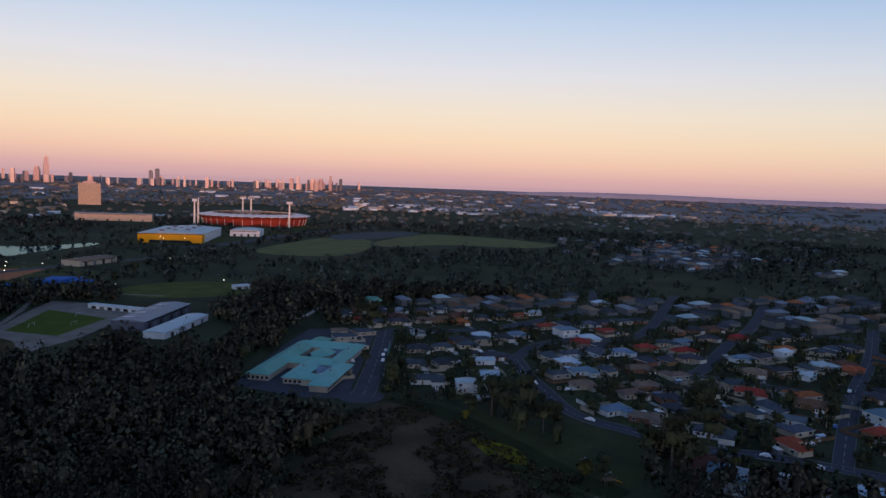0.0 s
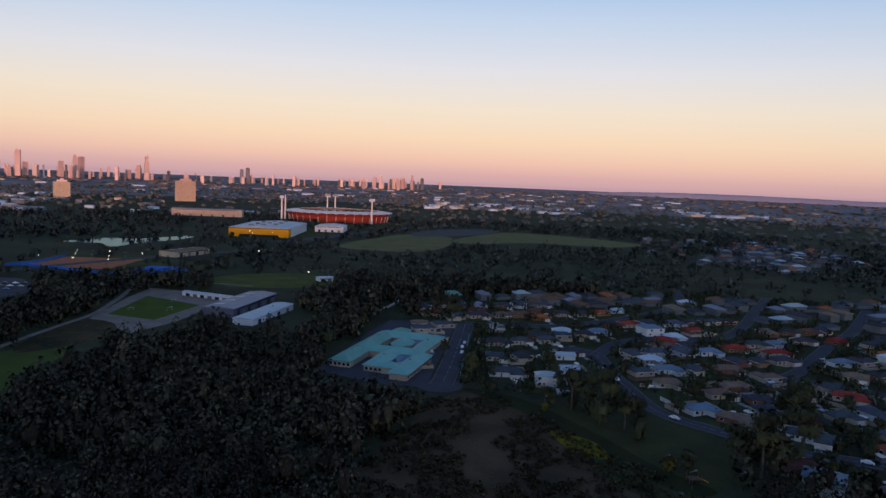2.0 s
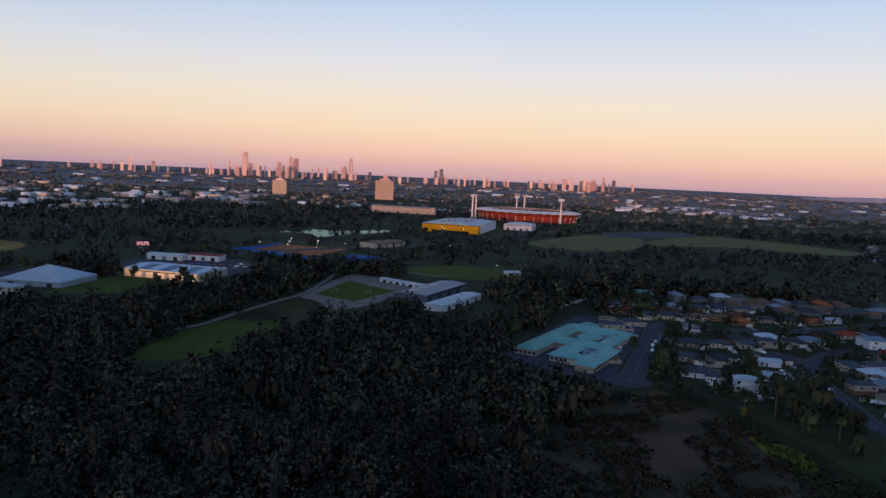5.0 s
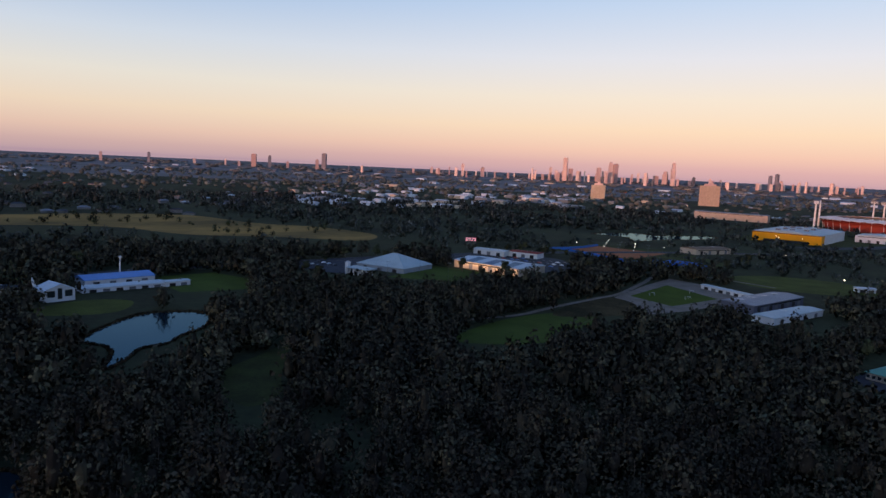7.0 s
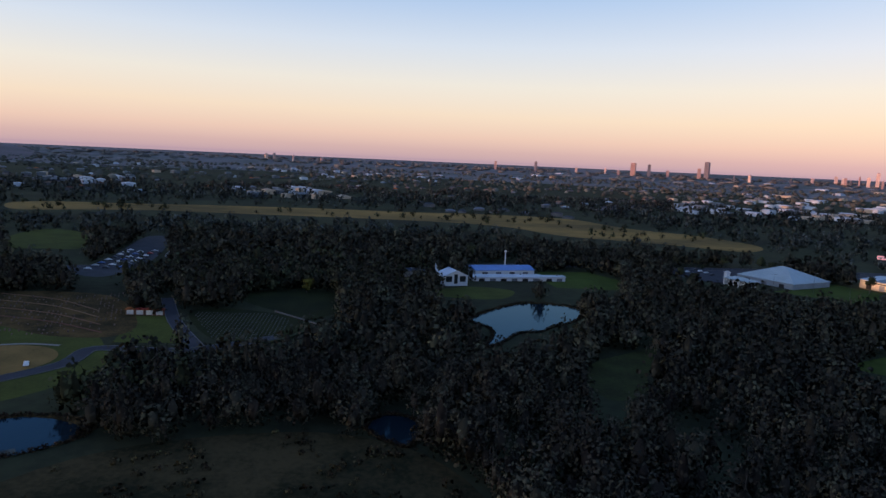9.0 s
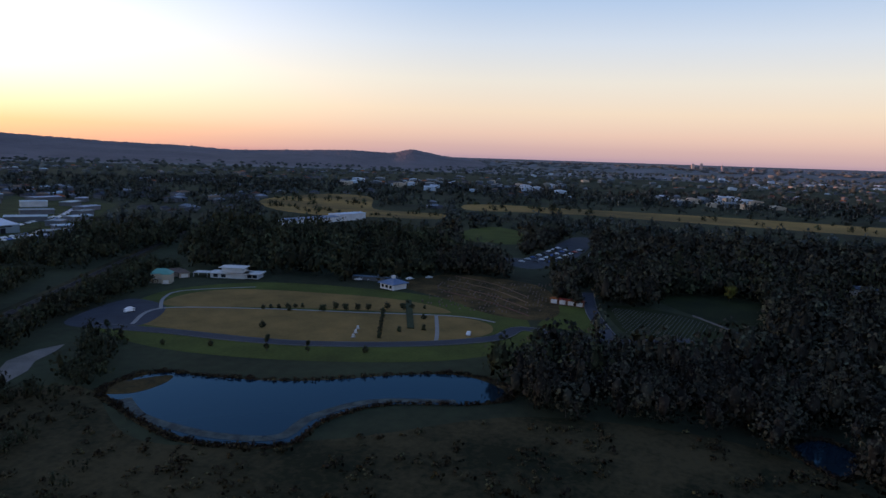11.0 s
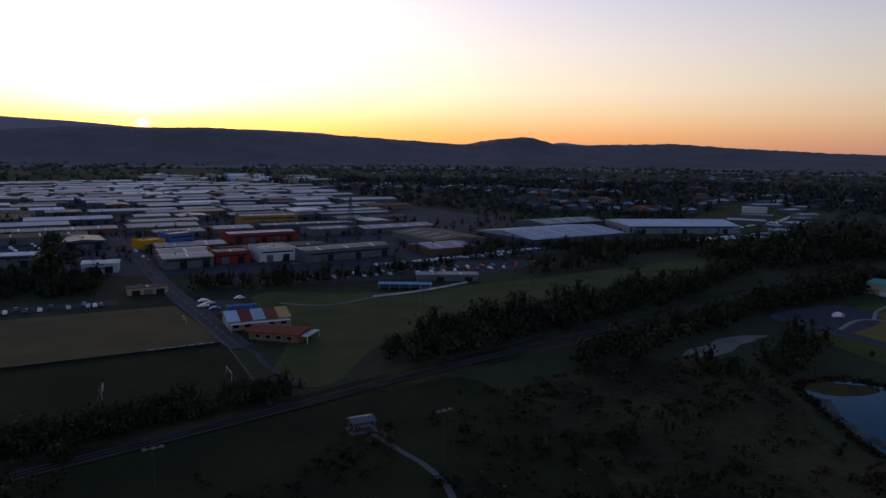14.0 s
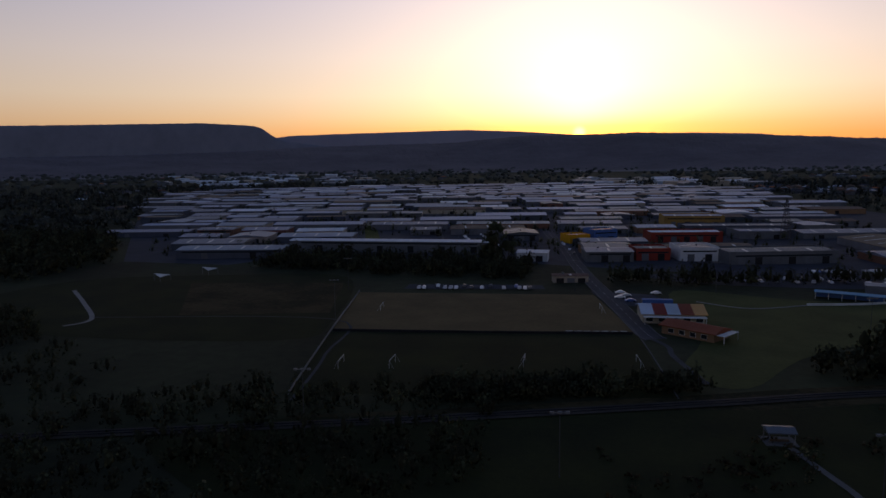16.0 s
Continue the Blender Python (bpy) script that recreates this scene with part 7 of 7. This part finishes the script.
    part("slide", Shape().add([(2, -0.4, 1.5), (2, 0.4, 1.5), (5, 0.4, 0.2), (5, -0.4, 0.2), (2, -0.4, 1.35), (2, 0.4, 1.35), (5, 0.4, 0.05), (5, -0.4, 0.05)], [(0, 1, 2, 3), (7, 6, 5, 4), (0, 3, 7, 4), (1, 5, 6, 2), (2, 6, 7, 3)]), "yellow_wall", pg)
    for x, y in ((52, 238), (58, 226), (74, 228)):
        street_lamp(x, y, 6, 40, label="thin pale lamp post by the playground")


surface_mat("clay", (0.34, 0.13, 0.06), 0.9, (0.26, 0.10, 0.05), 0.1, 0.4)
surface_mat("blue_screen", (0.035, 0.13, 0.42), 0.7, (0.03, 0.10, 0.34), 0.2, 0.35)
ribbed_mat("blue_sheet", (0.12, 0.32, 0.58), 0.5)
build_club()
build_pitches()
build_park()
build_pond_side()
build_far_cars()
build_lot_trees()
build_gardens()
build_streets()


def far_roofs(name, label, clusters, rnd):
    """Pale roofs of far estates, in rows, too small to tell apart."""
    roofs = {}
    for h0, h1, r0, r1, n, size in clusters:
        for _ in range(n):
            x, y = polar(rnd.uniform(h0, h1), rnd.uniform(r0, r1))
            if not free(np.array([(x, y)]))[0]:
                continue
            px, py, pz, s = squash(x, y)
            a, b, h = rnd.uniform(0.6, 1.5) * size * s, rnd.uniform(0.5, 1.0) * size * s, rnd.uniform(4, 8) * s
            m = Matrix.Translation((px, py, pz)) @ Matrix.Rotation(radians(20 + rnd.uniform(-8, 8)), 4, "Z")
            sh = roofs.setdefault(rnd.choice(("white_roof", "white_roof", "grey_roof", "grey_roof", "cream_wall")), Shape())
            local = Shape().box(-a / 2, a / 2, -b / 2, b / 2, 0, h).hip(-a / 2 - 0.3, a / 2 + 0.3, -b / 2 - 0.3, b / 2 + 0.3, h + 0.3, b * 0.08, 0.0)
            sh.add([tuple(m @ Vector(v)) for v in local.v], local.f)
            FOOT.append((x, y, size * 0.5))
    top = tagged(thing(name, 0, 0, 0, 0, label, "buildings"), kind="stuff")
    for k, sh in roofs.items():
        part("shed_roofs", sh, k, top)


def build_far_town():
    rnd = random.Random(21)
    far_roofs("far_sheds", "pale roofs of far shops and sheds among trees",
              [(50, 60, 1350, 1900, 46, 22), (36, 56, 1900, 2900, 70, 26), (44, 50, 1400, 1700, 22, 22), (78, 106, 2100, 3400, 50, 26), (85, 95, 1240, 1500, 24, 26), (-4, 8, 2450, 3300, 60, 34),
               (-20, -12, 3000, 3500, 24, 50), (28, 44, 1700, 2400, 36, 22), (102, 120, 1400, 1900, 36, 30), (206, 222, 1700, 2900, 50, 40), (176, 190, 1450, 1900, 40, 40), (-12, 30, 3500, 7000, 110, 50), (30, 75, 3500, 6500, 40, 50)], rnd)
    rows = []
    for h0, h1, r0, r1, n in [(-38, 12, 1700, 3600, 330), (12, 60, 1800, 3800, 420), (60, 112, 1300, 3600, 420), (112, 175, 800, 2600, 1100), (140, 176, 640, 1500, 900), (200, 228, 900, 2700, 260), (-30, -9, 1000, 1600, 90), (62, 80, 1050, 1500, 60)]:
        for _ in range(n):
            x, y = polar(rnd.uniform(h0, h1), rnd.uniform(r0, r1))
            if noise.noise((x * 0.0035, y * 0.0035, 12.0)) > 0.02:
                rows.append((x, y, rnd.uniform(0, 180)))
    ok = free(np.array([r[:2] for r in rows]))
    far_houses("farthest_houses", [r for r, k in zip(rows, ok) if k], rnd)


BELTS = [  # outline, square metres to a tree, size of the trees, how low they must keep
    ([(-36, -217), (-48, -266), (-93, -268), (-124, -291), (-180, -322), (-262, -362), (-276, -345), (-190, -284), (-110, -240), (-45, -206)], 14, 0.62, 0.5),
    ([(-84, -206), (-112, -222), (-182, -258), (-300, -318), (-330, -298), (-252, -262), (-205, -252), (-150, -218), (-100, -190)], 14, 0.6, 0.5),
    ([(-214, -62), (-224, -88), (-252, -66), (-262, -40), (-240, -24), (-216, -34)], 20, 0.8, 0.6),
    ([(-330, -290), (-345, -165), (-420, -150), (-470, -160), (-560, -260), (-520, -430), (-420, -370), (-340, -310)], 48, 1.0, 0.6),
    ([(-405, -92), (-360, 14), (-410, 76), (-490, 110), (-488, -30), (-440, -96)], 40, 0.9, 0.6),
    ([(64, -168), (42, -180), (16, -188), (-8, -199), (-11, -190), (12, -178), (38, -166), (60, -158)], 3.2, 0.36, 0),
    ([(236, -332), (156, -333), (76, -338), (84, -384), (108, -396), (240, -380), (280, -384), (278, -392), (244, -396), (238, -374)], 12, 0.52, 0),
    ([(330, -322), (420, -420), (520, -400), (420, -280), (320, -250)], 34, 0.8, 0),
    ([(150, -98), (146, -128), (110, -153), (62, -168), (40, -160), (34, -117), (100, -80)], 12, 0.34, 0),
    ([(274, -186), (266, -212), (206, -180), (205, -140), (226, -128)], 16, 0.4, 0),
    ([(200, -120), (196, -176), (150, -150), (150, -100)], 26, 0.3, 0),
    ([(-20, -362), (-60, -366), (-140, -350), (-200, -372), (-240, -408), (-220, -430), (-120, -384), (-30, -372)], 60, 0.7, 0.6),
    ([(-262, -395), (-300, -420), (-420, -470), (-500, -440), (-380, -360), (-290, -340)], 45, 0.9, 0.6),
    ([(-128, -195), (-150, -176), (-150, -186), (-190, -218), (-196, -206), (-160, -176), (-132, -168)], 10, 0.4, 0),
    ([(38, -346), (8, -341), (-18, -351), (-55, -364), (-100, -384), (-104, -394), (-60, -376), (-16, -363), (36, -356)], 14, 0.55, 0),
    ([(-176, -439), (-230, -424), (-306, -437), (-327, -470), (-254, -463), (-189, -466)], 16, 0.5, 0),
    ([(-114, -410), (-142, -400), (-179, -446), (-176, -478), (-137, -478)], 60, 0.6, 0),
    ([(-46, -150), (-66, -144), (-92, -150), (-120, -160), (-122, -154), (-92, -142), (-66, -136), (-44, -142)], 9, 0.26, 0),
    ([(-60, -118), (-90, -122), (-112, -134), (-112, -128), (-90, -115), (-60, -111)], 9, 0.22, 0),
]


def unhidden(pts, h):
    """Trees that high which leave the open land behind them in sight from above."""
    ok = np.ones(len(pts), bool)
    eye = np.array([eye_height(math.degrees(math.atan2(-x, y))) for x, y in pts])
    for k in (0.35, 0.7, 1.0):
        q = pts * (eye / (eye - h * k))[:, None]
        for poly in OPEN[1:]:      # the wood may lean over the brush field
            lo, hi = poly.min(0), poly.max(0)
            near = np.where(ok & (q[:, 0] > lo[0]) & (q[:, 0] < hi[0]) & (q[:, 1] > lo[1]) & (q[:, 1] < hi[1]))[0]
            if len(near):
                ok[near[inside(q[near], poly)]] = False
        for x, y, r in FOOT:
            if r > 12:
                ok &= np.hypot(q[:, 0] - x, q[:, 1] - y) > r * 0.75
    return ok


def sized(p):
    """Places of trees with their own sizes."""
    q = place(p[:, :2])
    q[:, 3] *= p[:, 2]
    return q


def build_woods():
    rng = np.random.default_rng(11)
    near = [plume(100 + i, 9 + i % 4 * 1.3, 6.6 + i % 3 * 1.2, 175, 0.40, 0.05) for i in range(9)]
    middle = [plume(120 + i, 9.5 + i % 4 * 1.3, 7 + i % 3 * 1.2, 54, 0.74, 0.03, 4) for i in range(6)]
    # the dark wood below the camera
    p = wood_points(rng, 23000, 60, 640, -55, 112)
    ok = free(p) & ~inside(p, SUBURB)
    az = np.degrees(np.arctan2(-p[:, 0], p[:, 1]))
    ok &= rng.uniform(size=len(p)) < np.clip(0.9 + cluster_noise(p, 0.012, 2.0) * 0.8, 0.2, 1) * np.where((az < 3) & (np.hypot(p[:, 0], p[:, 1]) < 560), 0.4, 1.0)
    p = p[ok]
    p = np.column_stack([p, np.ones(len(p))])
    p = p[unhidden(p[:, :2], 12.0)]
    belt = []
    for outline, room, size, low in BELTS:
        poly = np.array(outline, float)
        lo, hi = poly.min(0), poly.max(0)
        q = rng.uniform(lo, hi, (int((hi - lo).prod() / room), 2))
        q = q[inside(q, poly)]
        keep = np.ones(len(q), bool)
        for line, w in ROADS:
            keep &= np.min(np.hypot(q[:, None, 0] - line[None, :, 0], q[:, None, 1] - line[None, :, 1]), axis=1) > w / 2 + 3
        q = q[keep]
        q = q[unhidden(q, 11.0 * size * low)] if low else q
        belt.append(np.column_stack([q, np.full(len(q), size) * rng.choice((0.75, 1.0, 1.0, 1.3), len(q))]))
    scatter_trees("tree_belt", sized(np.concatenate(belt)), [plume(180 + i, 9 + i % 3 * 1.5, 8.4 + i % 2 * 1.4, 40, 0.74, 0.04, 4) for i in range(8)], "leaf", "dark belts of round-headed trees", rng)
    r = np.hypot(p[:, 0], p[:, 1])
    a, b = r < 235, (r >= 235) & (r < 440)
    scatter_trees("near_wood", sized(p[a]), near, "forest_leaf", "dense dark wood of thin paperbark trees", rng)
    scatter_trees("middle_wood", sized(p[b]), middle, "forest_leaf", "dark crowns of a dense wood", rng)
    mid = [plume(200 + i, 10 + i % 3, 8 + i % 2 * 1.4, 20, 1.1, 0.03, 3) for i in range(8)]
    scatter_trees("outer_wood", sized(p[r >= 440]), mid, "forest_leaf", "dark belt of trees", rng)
    # bare stems that show pale between the crowns
    stems = Shape()
    for x, y, k in [q for q in p[r < 440][::7] if q[2] > 0.7]:
        h = rng.uniform(8, 13) * k
        stems.tube((x, y, 0), (x + rng.uniform(-0.6, 0.6), y + rng.uniform(-0.6, 0.6), h), 0.16, 0.07, 4)
    tagged(part("tree_stems", stems, "bark"), "thin pale stems among the crowns", "tree stems", kind="stuff")
    # scrub of the brush field and the wetland
    bush = [plume(140 + i, 1.2, 2.4, 15, 0.28, 0.0, 3) for i in range(5)]
    g = []
    for name in ("brush_field", "wetland", "near_grass"):
        poly = np.array([v.co[:2] for v in bpy.data.objects[name].data.vertices])
        poly = poly.mean(0) + (poly - poly.mean(0)) * (1.1 if name == "brush_field" else 1.0)
        q = rng.uniform(poly.min(0), poly.max(0), ({"brush_field": 4200, "wetland": 2600}.get(name, 300), 2))
        q = q[inside(q, poly)]
        q = q[cluster_noise(q, 0.05, 4.0) > (-0.15 if name != "near_grass" else 0.25)]
        for wet in WET:
            q = q[~inside(q, wet)]
        g.append(q)
    scatter_trees("scrub", place(np.concatenate(g)), bush, "scrub_leaf", "low brown scrub and reeds", rng, 0.6, 1.5, "scrub")
    # trees of the estate's yards
    y = rng.uniform((-420, -1150), (860, -340), (5200, 2))
    y = y[(inside(y, OPEN_ESTATE) | inside(y, np.array([(-150, -440), (-640, -660), (-640, -860), (-130, -620)], float)))]
    keep = np.ones(len(y), bool)
    for x0, y0, r0 in FOOT:
        keep &= np.hypot(y[:, 0] - x0, y[:, 1] - y0) > r0 * 0.95
    for line, w in ROADS:
        keep &= np.min(np.hypot(y[:, None, 0] - line[None, :, 0], y[:, None, 1] - line[None, :, 1]), axis=1) > w / 2 + 2
    scatter_trees("yard_trees", place(y[keep]), [plume(280 + i, 9, 8, 26, 0.8, 0.05, 4) for i in range(6)], "leaf", "dark trees between the workshops", rng, 0.35, 0.8)
    # trees that stand about on the dry paddocks
    w = np.concatenate([rng.uniform((-1010, -240), (-640, 490), (420, 2)), rng.uniform((-1040, -630), (-690, -160), (420, 2))])
    on = np.zeros(len(w), bool)
    for name in ("paddock", "paddock_2", "paddock_3", "green_paddock"):
        on |= inside(w, np.array([v.co[:2] for v in bpy.data.objects[name].data.vertices]))
    w = w[on & (cluster_noise(w, 0.02, 3.0) > 0.0)]
    scatter_trees("paddock_trees", place(w), [plume(260 + i, 7, 8, 30, 0.95, 0.0) for i in range(5)], "leaf", "single dark trees about the dry paddocks", rng, 0.5, 1.2)
    # reeds along the water
    edge = []
    for wet in WET:
        c = wet.mean(0)
        for k in range(len(wet)):
            for _ in range(5):
                u = rng.uniform()
                e = wet[k] * (1 - u) + wet[(k + 1) % len(wet)] * u
                edge.append(c + (e - c) * rng.uniform(1.01, 1.07))
    scatter_trees("reed_bank", place(np.array(edge)), bush, "scrub_leaf", "dark reeds round the water", rng, 0.5, 1.1, "reeds")
    # the plain
    q = wood_points(rng, 21000, 640, 1700, -45, 235)
    ok = free(q)
    ok &= rng.uniform(size=len(q)) < np.where(inside(q, SUBURB) | inside(q, SUBURB_2), 0.3, np.clip(0.8 + cluster_noise(q, 0.006, 5.0) * 1.4, 0.1, 1))
    ok &= unhidden(q, 7.0)
    q = q[ok]
    r = np.hypot(q[:, 0], q[:, 1])
    scatter_trees("plain_trees", place(q[r < 1000]), [plume(220 + i, 8.5, 9, 22, 1.2, 0.0) for i in range(8)], "hazed_far_leaf", "dark trees scattered over the plain", rng, 0.6, 1.3)
    scatter_trees("outer_plain_trees", place(q[r >= 1000]), [plume(240 + i, 8.5, 10, 9, 1.9, 0.0, 3) for i in range(8)], "hazed_far_leaf", "dark trees over the outer plain", rng, 0.6, 1.3)
    far = [blob(300 + i, 9, 15, 1) for i in range(6)]
    w = wood_points(rng, 7500, 1700, 4200, -45, 235)
    w = w[free(w) & (cluster_noise(w, 0.0022, 9.0) > -0.3)]
    scatter_trees("far_woods", place(w), far, "hazed_far_leaf", "far dark woods", rng, 0.7, 1.5)
    w = wood_points(rng, 4200, 4200, 11000, -45, 235)
    w = w[cluster_noise(w, 0.0012, 9.0) > -0.25]
    scatter_trees("farthest_woods", place(w), [blob(400 + i, 11, 50, 1) for i in range(4)], "hazed_distant_leaf", "woods at the foot of the sky", rng, 0.8, 1.6)
    # garden trees of the suburb, low enough to leave most roofs and streets in sight
    g = wood_points(rng, 13000, 230, 900, -50, 10)
    g = g[inside(g, SUBURB) & free(g, 1.5) & free(g * 1.03, -1.0)]
    homes = np.array([(x, y) for x, y, r in FOOT if r < 10 and y > 150])
    seen = g * 1.05
    near_home = np.array([np.min(np.hypot(homes[:, 0] - x, homes[:, 1] - y)) for x, y in seen])
    g = g[(near_home > 5.2) | (rng.uniform(size=len(g)) < 0.25)]
    d = np.hypot(g[:, 0], g[:, 1])
    order = np.argsort(d + rng.uniform(0, 120, len(d)))
    order = order[rng.uniform(size=len(order)) < 0.97]
    kinds = ["round", "round_2", "gum", "shrub", "round", "slim", "shrub", "yellow"]
    for i in order[:240]:
        k = kinds[int(rng.integers(0, 7 if rng.uniform() < 0.85 else 8))]
        plant(k, g[i, 0], g[i, 1], float(rng.uniform(0.5, 0.85)), group="garden trees")
    scatter_trees("suburb_trees", place(g[order[240:]]), [plume(160 + i, 7.5, 6.6, 34, 0.66, 0.08, 4) for i in range(5)], "leaf", "garden trees between far roofs", rng, 0.45, 0.95)


build_far_town()
build_woods()
